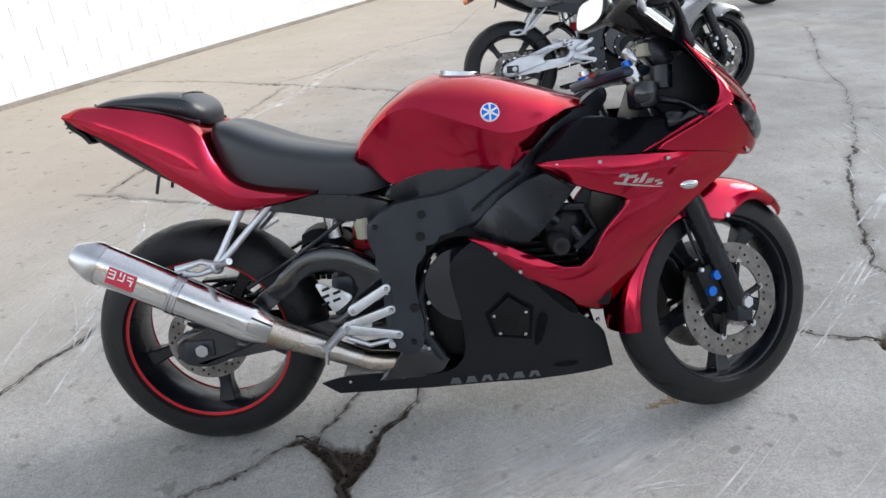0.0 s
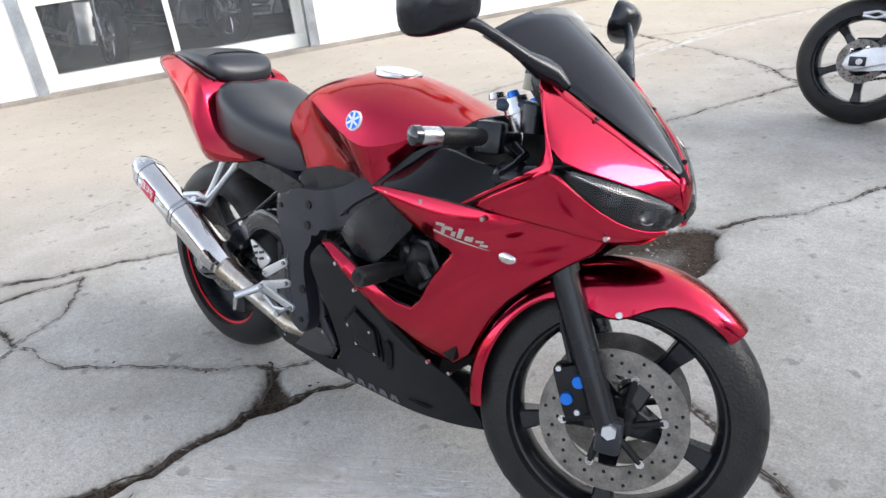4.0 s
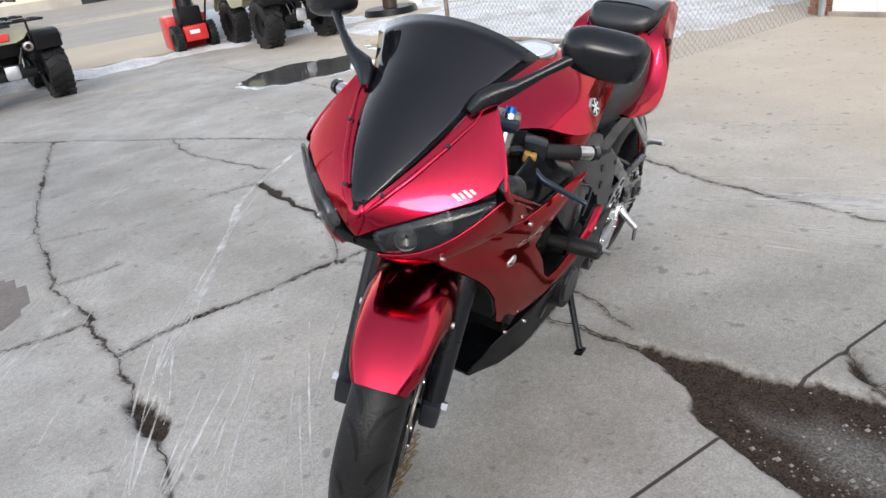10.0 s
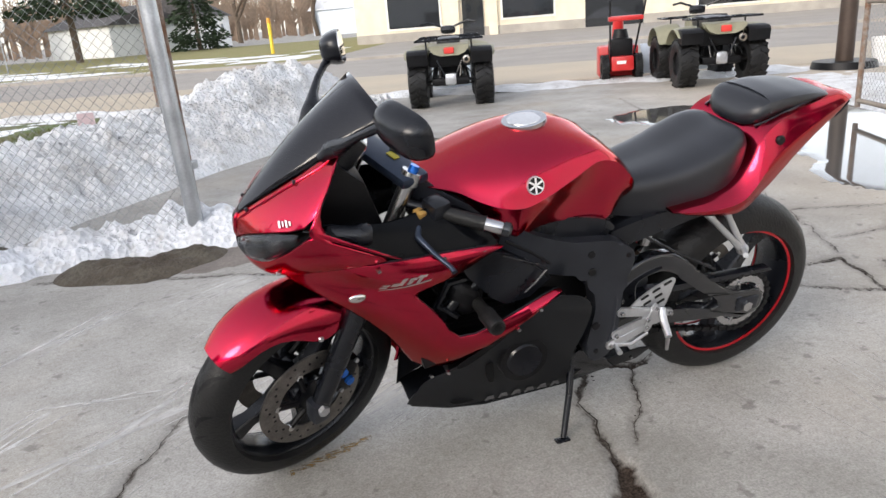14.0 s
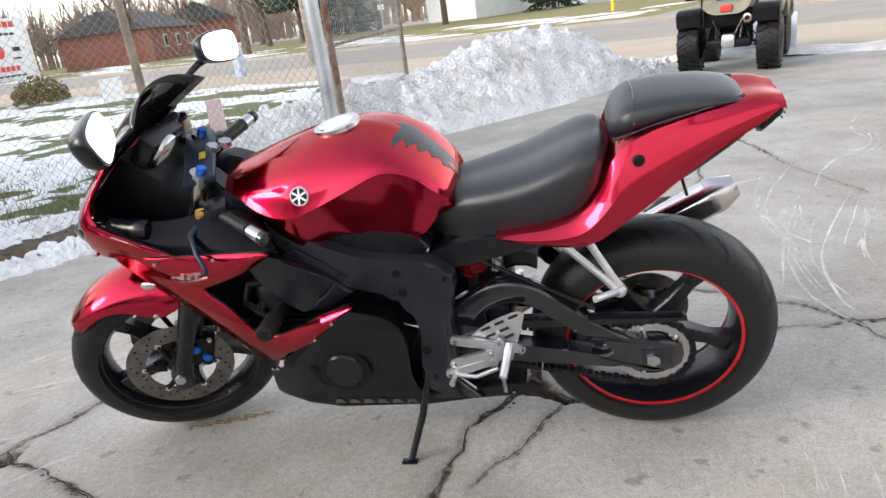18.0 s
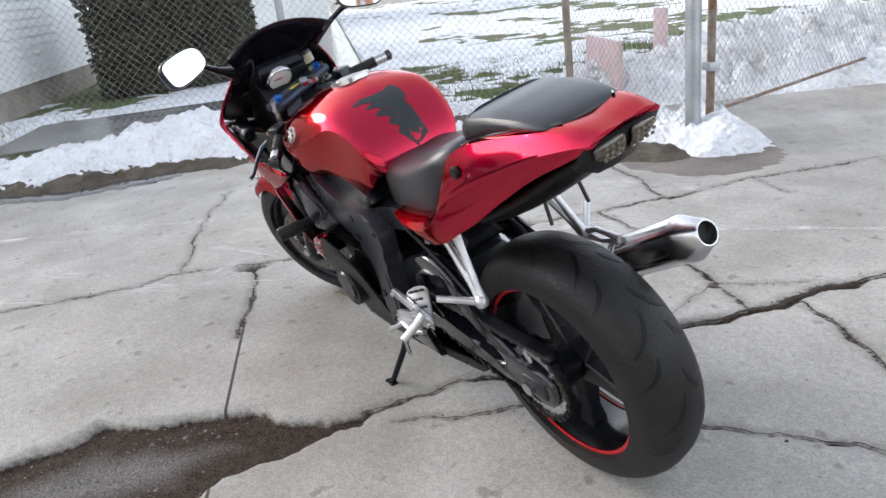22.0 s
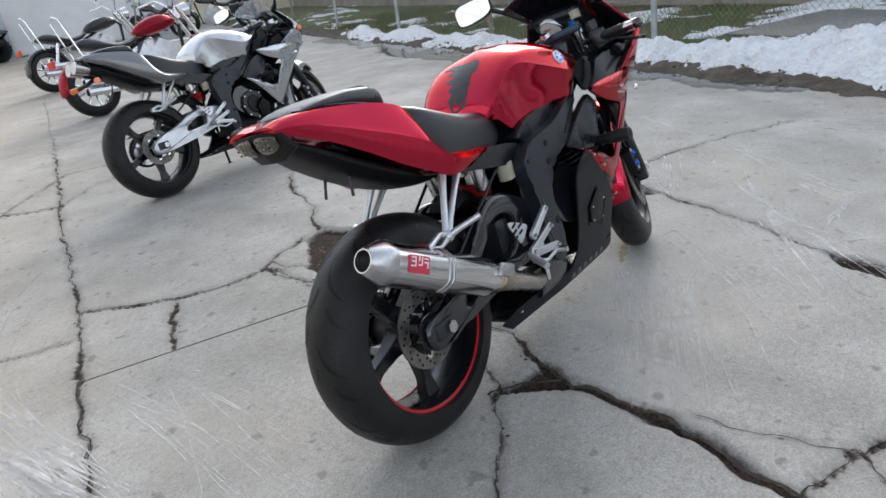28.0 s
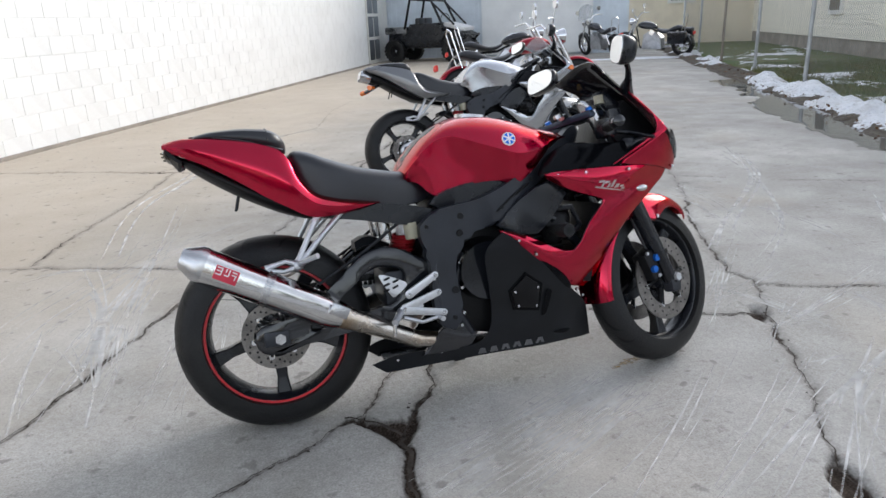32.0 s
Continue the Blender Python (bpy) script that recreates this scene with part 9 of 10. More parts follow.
    for i, p in enumerate(dense[:-1]):
        d = (dense[i + 1] - p)
        mm = Matrix.Translation(p) @ Matrix.Rotation(-math.atan2(d.z, d.x), 4, "Y")
        box(bm, (0, 0, 0), (0.0125, 0.013 if i % 2 else 0.018, 0.0115 if i % 2 else 0.014), 0, mm)
    part("chain", bm, ENGINE, top, "dark oily drive chain")["kind"] = "stuff"
    bm = B()
    prism(bm, [(-0.26, 0.43), (-0.45, 0.425), (-0.75, 0.415), (-0.76, 0.405), (-0.45, 0.405), (-0.26, 0.405)], 0.105, 0.135, 0.003)
    part("chain_guard", bm, BLACK, top)
    # rear brake
    bm = B()
    box(bm, (-0.60, -0.090, 0.305), (0.10, 0.045, 0.05), 0.012)
    part("rear_caliper", bm, BLACK, top)
    # foot controls
    for s in (-1, 1):
        bm = B()
        if s < 0:
            plate = plane_line([(-0.374, 0.456), (-0.358, 0.459), (-0.294, 0.430), (-0.290, 0.418), (-0.329, 0.388), (-0.341, 0.393)], 3)
        else:
            plate = plane_line([(-0.251, 0.412), (-0.278, 0.436), (-0.322, 0.462), (-0.371, 0.480), (-0.386, 0.470), (-0.345, 0.335), (-0.330, 0.350), (-0.334, 0.385), (-0.302, 0.405)], 3, (0, 5))
        prism(bm, plate, s * 0.166, s * 0.171, 0.0012)
        heel = part("heel_plate", bm, ALLOY, top, "silver perforated heel plate")
        slots = [(-0.350 + 0.026 * c - 0.002 * r, 0.446 - 0.010 * c - 0.018 * r) for r in range(3) for c in range((2, 2, 1)[r])] if s < 0 else [(-0.292 - 0.034 * c - 0.010 * r, 0.436 + 0.016 * c - 0.020 * r) for r in range(3) for c in range((3, 2, 2)[r])]
        for x, z in slots:
            bm = B()
            sweep(bm, [(x - 0.009, s * 0.1712, z + 0.003 * s), (x + 0.009, s * 0.1712, z - 0.003 * s)] if s < 0 else [(x - 0.011, s * 0.1712, z + 0.005), (x + 0.011, s * 0.1712, z - 0.005)], 0.0036, 8)
            part("slot", bm, ENGINE, heel)
        arms = (((-0.306, 0.350), (-0.250, 0.372), (-0.197, 0.387)), ((-0.311, 0.345), (-0.250, 0.330), (-0.184, 0.323)), ((-0.288, 0.392), (-0.250, 0.415), (-0.203, 0.442))) if s < 0 else \
               (((-0.215, 0.412), (-0.290, 0.398), (-0.372, 0.378)), ((-0.205, 0.342), (-0.250, 0.356), (-0.300, 0.372)), ((-0.191, 0.312), (-0.245, 0.322), (-0.300, 0.348)), ((-0.300, 0.345), (-0.320, 0.385), (-0.322, 0.405)))
        bm = B()
        for i, arm_ in enumerate(arms):
            (xa, za), (xb, zb_) = arm_[0], arm_[2]
            ln = math.hypot(xb - xa, zb_ - za)
            ux, uz = (xb - xa) / ln, (zb_ - za) / ln
            ends = [(xa, za, 0.013, 1), (xb, zb_, 0.0105, 0)]
            rim = [(x + r * (ux * math.cos(a) - uz * math.sin(a)), z + r * (uz * math.cos(a) + ux * math.sin(a))) for x, z, r, back in ends for a in np.linspace(math.pi / 2 + math.pi * (1 - back) - math.pi * 0, math.pi / 2 + math.pi * (1 - back) + math.pi, 7)]
            prism(bm, rim, s * (0.174 + 0.0015 * i), s * (0.186 + 0.0015 * i), 0.002)
        if s < 0:
            prism(bm, [(-0.326, 0.352), (-0.262, 0.372), (-0.245, 0.352), (-0.255, 0.334), (-0.318, 0.332)], s * 0.173, s * 0.184, 0.002)
        else:
            prism(bm, [(-0.300, 0.402), (-0.350, 0.388), (-0.345, 0.350), (-0.300, 0.344), (-0.268, 0.358)], s * 0.173, s * 0.184, 0.002)
        bracket = part("foot_bracket", bm, ALLOY, top, "silver rearset bracket")
        for x, z in [a[0] for a in arms[:3]] + [a[2] for a in arms]:
            bolt(bracket, (x, s * 0.191, z), 0.0065, s, STEEL, "bracket_bolt")
        bm = B()
        if s < 0:
            sweep(bm, [(-0.318, -0.180, 0.342), (-0.332, -0.208, 0.334), (-0.350, -0.246, 0.324)], [0.012, 0.011, 0.010], 12)
        else:
            sweep(bm, [(-0.345, 0.182, 0.395), (-0.338, 0.205, 0.375), (-0.328, 0.250, 0.350)], [0.012, 0.011, 0.010], 12)
        peg = part("foot_peg", bm, ALLOY, top, "knurled alloy foot peg")
        bm = B()
        sweep(bm, [(-0.350, -0.243, 0.318), (-0.354, -0.244, 0.284)] if s < 0 else [(-0.329, 0.246, 0.346), (-0.330, 0.247, 0.305)], [0.006, 0.005], 8)
        part("peg_feeler", bm, STEEL, peg)
        bm = B()
        sweep(bm, [(-0.31, s * 0.180, 0.322), (-0.255, s * 0.187, 0.302), (-0.205, s * 0.19, 0.312), (-0.198, s * 0.225, 0.312)], [0.007, 0.006, 0.006, 0.008], 10)
        part("foot_lever", bm, ALLOY, top)
        bm = B()
        sweep(bm, [(-0.20, s * 0.165, 0.425), (-0.15, s * 0.162, 0.438), (-0.09, s * 0.160, 0.455)] if s > 0 else [(-0.27, s * 0.175, 0.40), (-0.225, s * 0.178, 0.43), (-0.195, s * 0.178, 0.425)], 0.0045, 8)
        part("linkage_rod", bm, STEEL, top, "bright linkage rod")
        # pillion peg hanger
        bm = B()
        for a, b in (((-0.460, 0.130, 0.660), (-0.600, 0.155, 0.522)), ((-0.530, 0.130, 0.660), (-0.608, 0.155, 0.522))):
            sweep(bm, [(a[0] + (b[0] - a[0]) * f, s * (a[1] + (b[1] - a[1]) * f), a[2] + (b[2] - a[2]) * f) for f in (0, 0.35, 0.8, 1)], [0.012, 0.0085, 0.009, 0.012], 12)
        if s < 0:
            sweep(bm, [(-0.606, -0.157, 0.522), (-0.640, -0.162, 0.535), (-0.700, -0.172, 0.522)], [0.010, 0.007, 0.009], 10)
            sweep(bm, [(-0.606, -0.157, 0.515), (-0.650, -0.166, 0.505), (-0.700, -0.172, 0.515)], [0.010, 0.006, 0.009], 10)
        bmesh.ops.create_uvsphere(bm, u_segments=12, v_segments=8, radius=0.017, matrix=Matrix.Translation((-0.606, s * 0.158, 0.518)))
        hang = part("pillion_hanger", bm, ALLOY, top, "bright alloy pillion peg hanger")
        bm = B()
        sweep(bm, [(-0.606, s * 0.16, 0.518), (-0.585, s * 0.190, 0.532), (-0.550, s * 0.230, 0.548)], [0.010, 0.008, 0.008], 10)
        part("pillion_peg", bm, ALLOY, hang)
    # exhaust
    ax = [Vector((-0.922, -0.190, 0.585)), Vector((-0.872, -0.190, 0.558)), Vector((-0.52, -0.180, 0.366)), Vector((-0.47, -0.174, 0.340)), Vector((-0.27, -0.135, 0.240)), Vector((-0.12, -0.06, 0.195))]
    if red_bike:
        def hexring(p, q, r, flat=0.86):
            d = (q - p).normalized()
            side = Vector((0, 1, 0))
            up = d.cross(side).normalized()
            pts = []
            for k in range(36):
                a = math.tau * (k + 0.5) / 36
                six = math.cos(radians(30)) / math.cos((a - radians(30)) % radians(60) - radians(30))
                rr = r * (1.0 if flat >= 1 else 0.30 + 0.74 * six)
                pts.append(p + rr * (math.cos(a) * (0.90 if flat < 1 else 1.0) * side + math.sin(a) * up))
            return pts
        bm = B()
        loft(bm, [hexring(ax[1].lerp(ax[2], f), ax[2], 0.051) for f in (0, 0.5, 0.93)] + [hexring(ax[2], ax[3], 0.045), hexring(ax[2].lerp(ax[3], 0.7), ax[3], 0.034)])
        can = part("muffler", bm, TITAN, top, "dull titanium muffler can")
        bm = B()
        loft(bm, [hexring(ax[1].lerp(ax[2], 0.03), ax[2], 0.0525), hexring(ax[1], ax[2], 0.0525), hexring(ax[1].lerp(ax[0], 0.2), ax[1], 0.051), hexring(ax[1].lerp(ax[0], 0.9), ax[1], 0.031, 1.0), hexring(ax[1].lerp(ax[0], 1.0), ax[1], 0.027, 1.0), hexring(ax[1].lerp(ax[0], 1.0), ax[1], 0.024, 1.0), hexring(ax[1].lerp(ax[0], 0.6), ax[2], 0.0235, 1.0)], cap=False)
        part("end_cone", bm, STEEL, can, "polished end cone")
        bm = B()
        cyl(bm, ax[1].lerp(ax[0], 0.60), ax[1].lerp(ax[0], 0.72), 0.0242, seg=20)
        part("outlet", bm, ENGINE, can)
        bm = B()
        loft(bm, [hexring(ax[1].lerp(ax[2], f), ax[2], r) for f, r in ((0.455, 0.051), (0.458, 0.0540), (0.474, 0.0540), (0.477, 0.0516), (0.493, 0.0516), (0.496, 0.0540), (0.512, 0.0540), (0.515, 0.051))], cap=False)
        part("muffler_strap", bm, STEEL, can)
        d = (ax[2] - ax[1]).normalized()
        up = d.cross(Vector((0, 1, 0))).normalized()
        mm = Matrix((( d.x, 0, up.x, 0), (d.y, -1, up.y, 0), (d.z, 0, up.z, 0), (0, 0, 0, 1)))
        mm.translation = ax[1].lerp(ax[2], 0.19) + Vector((0, -0.0445, 0.003))
        bm = B()
        box(bm, (0, 0.0, 0), (0.066, 0.004, 0.040), 0.0012)
        lab = part("muffler_label", bm, LABELRED, can, "red maker plate with pale strokes", m=mm)
        bm = B()
        for x, z, w_, h_ in ((-0.022, 0.012, 0.015, 0.003), (-0.022, 0.003, 0.013, 0.003), (-0.022, -0.007, 0.015, 0.003), (-0.015, 0.003, 0.003, 0.022), (-0.003, 0.010, 0.003, 0.012), (0.0, -0.004, 0.013, 0.003), (0.006, 0.006, 0.003, 0.018), (0.020, 0.011, 0.014, 0.003), (0.021, 0.003, 0.014, 0.003), (0.025, -0.003, 0.003, 0.014)):
            box(bm, (x, 0.0026, z + 0.003), (w_, 0.0016, h_), 0)
        part("label_strokes", bm, WHITEBIT, lab, m=mm)
        bm = B()
        sweep(bm, [ax[2].lerp(ax[3], 0.5), ax[3], ax[3].lerp(ax[4], 0.5), ax[4], ax[5]], [0.037, 0.033, 0.028, 0.027, 0.026], 18)
        pipe = part("link_pipe", bm, BRONZE, top, "heat-tinted exhaust link pipe")
        bm = B()
        box(bm, (0, 0, 0), (0.055, 0.012, 0.035), 0.003)
        part("slotted_bracket", bm, STEEL, can, m=Matrix.Translation((-0.505, -0.228, 0.380)) @ Matrix.Rotation(radians(29), 4, "Y"))
    else:
        for s in (-1, 1):
            bm = B()
            sweep(bm, [(-0.55, s * 0.03, 0.70), (-0.75, s * 0.035, 0.79), (-0.94, s * 0.035, 0.85)], [0.03, 0.036, 0.034], 16)
            part("underseat_muffler", bm, ENGINE, top)
            bm = B()
            sweep(bm, [(-0.90, s * 0.035, 0.84), (-0.975, s * 0.035, 0.862)], [0.038, 0.036], 18)
            part("muffler_tip", bm, STEEL, top, "steel muffler tip")
            bm = B()
            sweep(bm, [(-0.84, s * 0.03, 0.79), (-0.89, s * 0.05, 0.765), (-0.92, s * 0.12, 0.757)], 0.012, 8)
            part("indicator_stalk", bm, BLACK, top)
            bm = B()
            cyl(bm, (-0.90, s * 0.10, 0.76), (-0.94, s * 0.17, 0.755), 0.014, 0.018, 12)
            part("rear_indicator", bm, ORANGE, top, "amber rear indicator")
            bm = B()
            cyl(bm, (0.60, s * 0.18, 0.80), (0.59, s * 0.24, 0.80), 0.014, 0.018, 12)
            part("front_indicator", bm, ORANGE, top, "amber front indicator")
    # side stand
    bm = B()
    sweep(bm, [(-0.115, 0.115, 0.275), (-0.09, 0.165, 0.16), (-0.05, 0.222, 0.052)], [0.012, 0.010, 0.009], 10)
    stand = part("side_stand", bm, BLACK, top, "black side stand, folded out")
    bm = B()
    box(bm, (-0.045, 0.226, 0.046), (0.042, 0.024, 0.009), 0.003, Matrix.Translation((-0.045, 0.226, 0.046)) @ Matrix.Rotation(radians(12.5), 4, "X") @ Matrix.Translation((0.045, -0.226, -0.046)))
    part("stand_foot", bm, BLACK, stand)
    return top


WINDOWDARK_DASH = glassy("instrument_glass", (0.03, 0.035, 0.03), 0.1)
sport_bike("candy red sport motorcycle with smoked screen, parked on its side stand", pose(0, -0.03, 0, 0, 0, -3.3), RED, BLACK)
sport_bike("silver and black sport motorcycle on its side stand", pose(1.24, 2.87, 0, 0, 0, -2), SILVER, BLACK, False, 20.0, 12.0, GREYPAINT)


# ---- parked machines ----
def knobbly(parent, c, R, half, name="wheel", rimmat=None, rim=0.5):
    """A fat cross-country wheel about y."""
    w = part(name, lathe(B(), [(R * rim, -half * 0.8), (R * 0.80, -half), (R * 0.96, -half * 0.85), (R, -half * 0.5), (R, half * 0.5), (R * 0.96, half * 0.85), (R * 0.80, half), (R * rim, half * 0.8)], c, 32), RUBBER, parent)
    bm = B()
    for k in range(20):
        a = math.tau * k / 20
        for s in (-1, 1):
            box(bm, (0, 0, 0), (0.05, half * 0.8, 0.028), 0, Matrix.Translation((c[0] + R * math.cos(a + s * 0.07), c[1] + s * half * 0.5, c[2] + R * math.sin(a + s * 0.07))) @ Matrix.Rotation(-a + math.pi / 2, 4, "Y") @ Matrix.Rotation(s * 0.5, 4, "Z"))
    part("tread", bm, RUBBER, w)
    part("rim", lathe(B(), [(R * rim, -half * 0.6), (R * rim, half * 0.6), (R * 0.15, half * 0.4), (R * 0.15, -half * 0.4)], c, 24), rimmat or ENGINE, w)
    return w


def atv(label, where, plow=True, paint=None):
    paint = paint or OLIVE
    t = thing("quad_bike", label, "quad bike", where, "quad bikes")
    for x in (0.0, 1.22):
        for s in (-1, 1):
            knobbly(t, (x, s * (0.44 if x == 0 else 0.43), 0.31), 0.31, 0.13, "rear_wheel" if x == 0 else "front_wheel")
    for s in (-1, 1):
        bm = B()
        sheet(bm, [(0.40 * math.cos(a) + 0.02, s * 0.26, 0.36 + 0.42 * math.sin(a)) for a in np.linspace(0.45, 2.30, 10)], [(0.40 * math.cos(a) + 0.02, s * 0.60, 0.36 + 0.40 * math.sin(a)) for a in np.linspace(0.45, 2.38, 10)], 3, 0.02, 0.015, (0, 0, 1))
        part("rear_mudguard", bm, paint, t, sub=1)
        bm = B()
        sheet(bm, [(1.22 + 0.38 * math.cos(a), s * 0.22, 0.38 + 0.42 * math.sin(a)) for a in np.linspace(0.2, 2.8, 9)], [(1.22 + 0.38 * math.cos(a), s * 0.58, 0.38 + 0.38 * math.sin(a)) for a in np.linspace(0.2, 2.8, 9)], 3, 0.02, 0.015, (0, 0, 1))
        part("front_mudguard", bm, paint, t, sub=1)
        bm = B()
        sweep(bm, [(0.0, s * 0.30, 0.31), (0.12, s * 0.18, 0.36), (0.3, s * 0.14, 0.40)], 0.025, 8)
        part("suspension_arm", bm, ENGINE, t)
        bm = B()
        cyl(bm, (0.02, s * 0.22, 0.36), (0.12, s * 0.16, 0.68), 0.035, 0.03, 12)
        part("shock_absorber", bm, ENGINE, t)
        bm = B()
        sweep(bm, [(0.90, s * 0.10, 1.02), (0.84, s * 0.28, 1.08), (0.76, s * 0.40, 1.06)], 0.016, 8)
        part("handlebar", bm, BLACK, t)
    part("tail_panel", loft(B(), [[(-0.10, y, 0.82), (-0.27, y, 0.80), (-0.31, y, 0.79 - h), (-0.20, y, 0.78 - h)] for y, h in ((-0.26, 0.03), (-0.20, 0.09), (-0.12, 0.12), (0.12, 0.12), (0.20, 0.09), (0.26, 0.03))]), paint, t)
    part("inner_guard", box(B(), (-0.04, 0, 0.62), (0.16, 0.56, 0.20), 0.03), ENGINE, t)
    for s in (-1, 1):
        part("guard_flap", prism(B(), [(-0.30, 0.56), (-0.32, 0.70), (-0.27, 0.74), (-0.12, 0.76), (-0.12, 0.60)], s * 0.28, s * 0.56, 0.02), ENGINE, t)
        part("frame_tube", sweep(B(), [(-0.16, s * 0.12, 0.30), (-0.10, s * 0.15, 0.52), (-0.05, s * 0.20, 0.74)], 0.016, 8), BLACK, t)
        part("swing_link", sweep(B(), [(-0.06, s * 0.06, 0.28), (-0.04, s * 0.22, 0.30), (0.0, s * 0.33, 0.32)], 0.014, 8), ALLOY, t)
    part("gear_case", box(B(), (-0.12, 0.0, 0.36), (0.14, 0.16, 0.16), 0.04), ALLOY, t)
    for s in (-1, 1):
        part("tow_rail", sweep(B(), [(-0.12, s * 0.07, 0.30), (-0.22, s * 0.09, 0.45), (-0.20, s * 0.17, 0.62)], 0.013, 8), BLACK, t)
        part("brake_hose", sweep(B(), [(-0.05, s * 0.10, 0.58), (-0.12, s * 0.22, 0.50), (-0.05, s * 0.33, 0.36)], 0.008, 6), BLACK, t)
    part("tail_lamp", box(B(), (-0.30, 0, 0.735), (0.04, 0.13, 0.08), 0.015), SIGNRED, t, "red tail lamp")
    part("seat", box(B(), (0.35, 0, 0.82), (0.75, 0.32, 0.14), 0.05), VINYL, t)
    part("tank_body", box(B(), (0.85, 0, 0.76), (0.60, 0.30, 0.24), 0.08), paint, t)
    part("engine", box(B(), (0.55, 0, 0.45), (0.55, 0.34, 0.40), 0.05), ENGINE, t)
    bm = B()
    box(bm, (-0.05, 0, 0.33), (0.25, 0.50, 0.10), 0.03)
    cyl(bm, (0, -0.44, 0.31), (0, 0.44, 0.31), 0.035, seg=12)
    part("axle", bm, ENGINE, t)
    bm = B()
    cyl(bm, (-0.28, -0.22, 0.61), (0.05, -0.20, 0.57), 0.058, 0.06, 16)
    pipe = part("silencer", bm, ENGINE, t)
    bm = B()
    lathe(bm, [(0.050, -0.012), (0.050, 0.0), (0.028, 0.004), (0.024, -0.012)], (0, 0, 0), 20)
    part("silencer_tip", bm, BRONZE, pipe, m=Matrix.Translation((-0.285, -0.22, 0.61)) @ Matrix.Rotation(radians(90), 4, "Z"))
    for x0, x1 in ((-0.32, 0.12), (1.05, 1.50)):
        bm = B()
        sweep(bm, [(x0, -0.44, 0.87), (x1, -0.44, 0.87), (x1, 0.44, 0.87), (x0, 0.44, 0.87), (x0, -0.44, 0.87)], 0.014, 6)
        rack = part("luggage_rack", bm, BLACK, t)
        for y in np.linspace(-0.34, 0.34, 5):
            part("rack_bar", cyl(B(), (x0, y, 0.87), (x1, y, 0.87), 0.011, seg=6), BLACK, rack)
        for y in (-0.3, 0.3):
            part("rack_leg", cyl(B(), ((x0 + x1) / 2, y, 0.87), ((x0 + x1) / 2, y, 0.76), 0.012, seg=6), BLACK, rack)
    part("head_pod", box(B(), (1.0, 0, 0.97), (0.14, 0.22, 0.12), 0.05), BLACK, t)
    if plow:
        bm = B()
        sheet(bm, [(1.95 + 0.06 * math.sin(k), y, 0.50) for k, y in zip((0, 1, 2, 3), np.linspace(-0.60, 0.60, 4))], [(1.92, y, 0.04) for y in np.linspace(-0.60, 0.60, 4)], 4, -0.08, 0.01, (1, 0, 0))
        part("plough_blade", bm, SHEDBLUE, t, "blue-grey snow plough blade")
        part("plough_arm", cyl(B(), (0.9, 0, 0.25), (1.92, 0, 0.25), 0.03, seg=8), ENGINE, t)
    return t


atv("tan quad bike with a plough, seen from behind", pose(-2.87, -7.28, 0, 0, 0, -113))
atv("tan quad bike with a long rack beside the blower", pose(-6.17, -5.91, 0, 0, 0, -115))

blower = thing("snow_blower", "red walk-behind snow blower with black engine", "snow blower", pose(-5.95, -7.75, 0, 0, 0, -118))
part("auger_housing", box(B(), (0.42, 0, 0.27), (0.40, 0.62, 0.48), 0.05), SNOWBLOWERRED, blower)
part("engine", box(B(), (0.05, 0, 0.48), (0.36, 0.34, 0.30), 0.05), ENGINE, blower)
part("engine_top", cyl(B(), (0.05, 0, 0.62), (0.05, 0, 0.76), 0.13, 0.10, 20), ENGINE, blower)
part("body", box(B(), (-0.02, 0, 0.26), (0.42, 0.34, 0.22), 0.03), SNOWBLOWERRED, blower)
part("fuel_label", box(B(), (-0.235, 0.02, 0.28), (0.01, 0.14, 0.05)), WHITEBIT, blower)
part("chute", cyl(B(), (0.38, 0, 0.5), (0.30, 0, 0.92), 0.10, 0.08, 16), SNOWBLOWERRED, blower)
for s in (-1, 1):
    knobbly(blower, (-0.05, s * 0.25, 0.19), 0.19, 0.06)
    bm = B()
    sweep(bm, [(-0.15, s * 0.17, 0.35), (-0.45, s * 0.22, 0.85), (-0.62, s * 0.24, 1.02), (-0.72, s * 0.25, 1.18)], 0.015, 8)
    part("handle", bm, BLACK, blower)
part("control_panel", box(B(), (-0.50, 0, 0.93), (0.16, 0.50, 0.07), 0.02), SNOWBLOWERRED, blower)

# black side-by-side by the shed
utv = thing("utility_vehicle", "black two-seat utility vehicle with roll cage by the shed", "utility vehicle", LOT @ pose(-3.75, 20.0, 0, 0, 0, -14), "")
for x in (-0.95, 0.95):
    for s in (-1, 1):
        knobbly(utv, (x, s * 0.62, 0.33), 0.33, 0.13)
part("body", box(B(), (0, 0, 0.62), (2.4, 1.25, 0.45), 0.10), BLACK, utv)
part("bumper", sweep(B(), [(1.15, -0.5, 0.55), (1.38, -0.45, 0.75), (1.38, 0.45, 0.75), (1.15, 0.5, 0.55)], 0.035, 8), BLACK, utv)
part("hood", box(B(), (0, 0, 0), (0.70, 0.85, 0.12), 0.05), WHITEBIT, utv, "snow-dusted pale hood", m=Matrix.Translation((0.92, 0, 0.99)) @ Matrix.Rotation(radians(14), 4, "Y"))
part("cargo_bed", box(B(), (-0.95, 0, 0.92), (0.75, 1.15, 0.22), 0.05), GREYPAINT, utv)
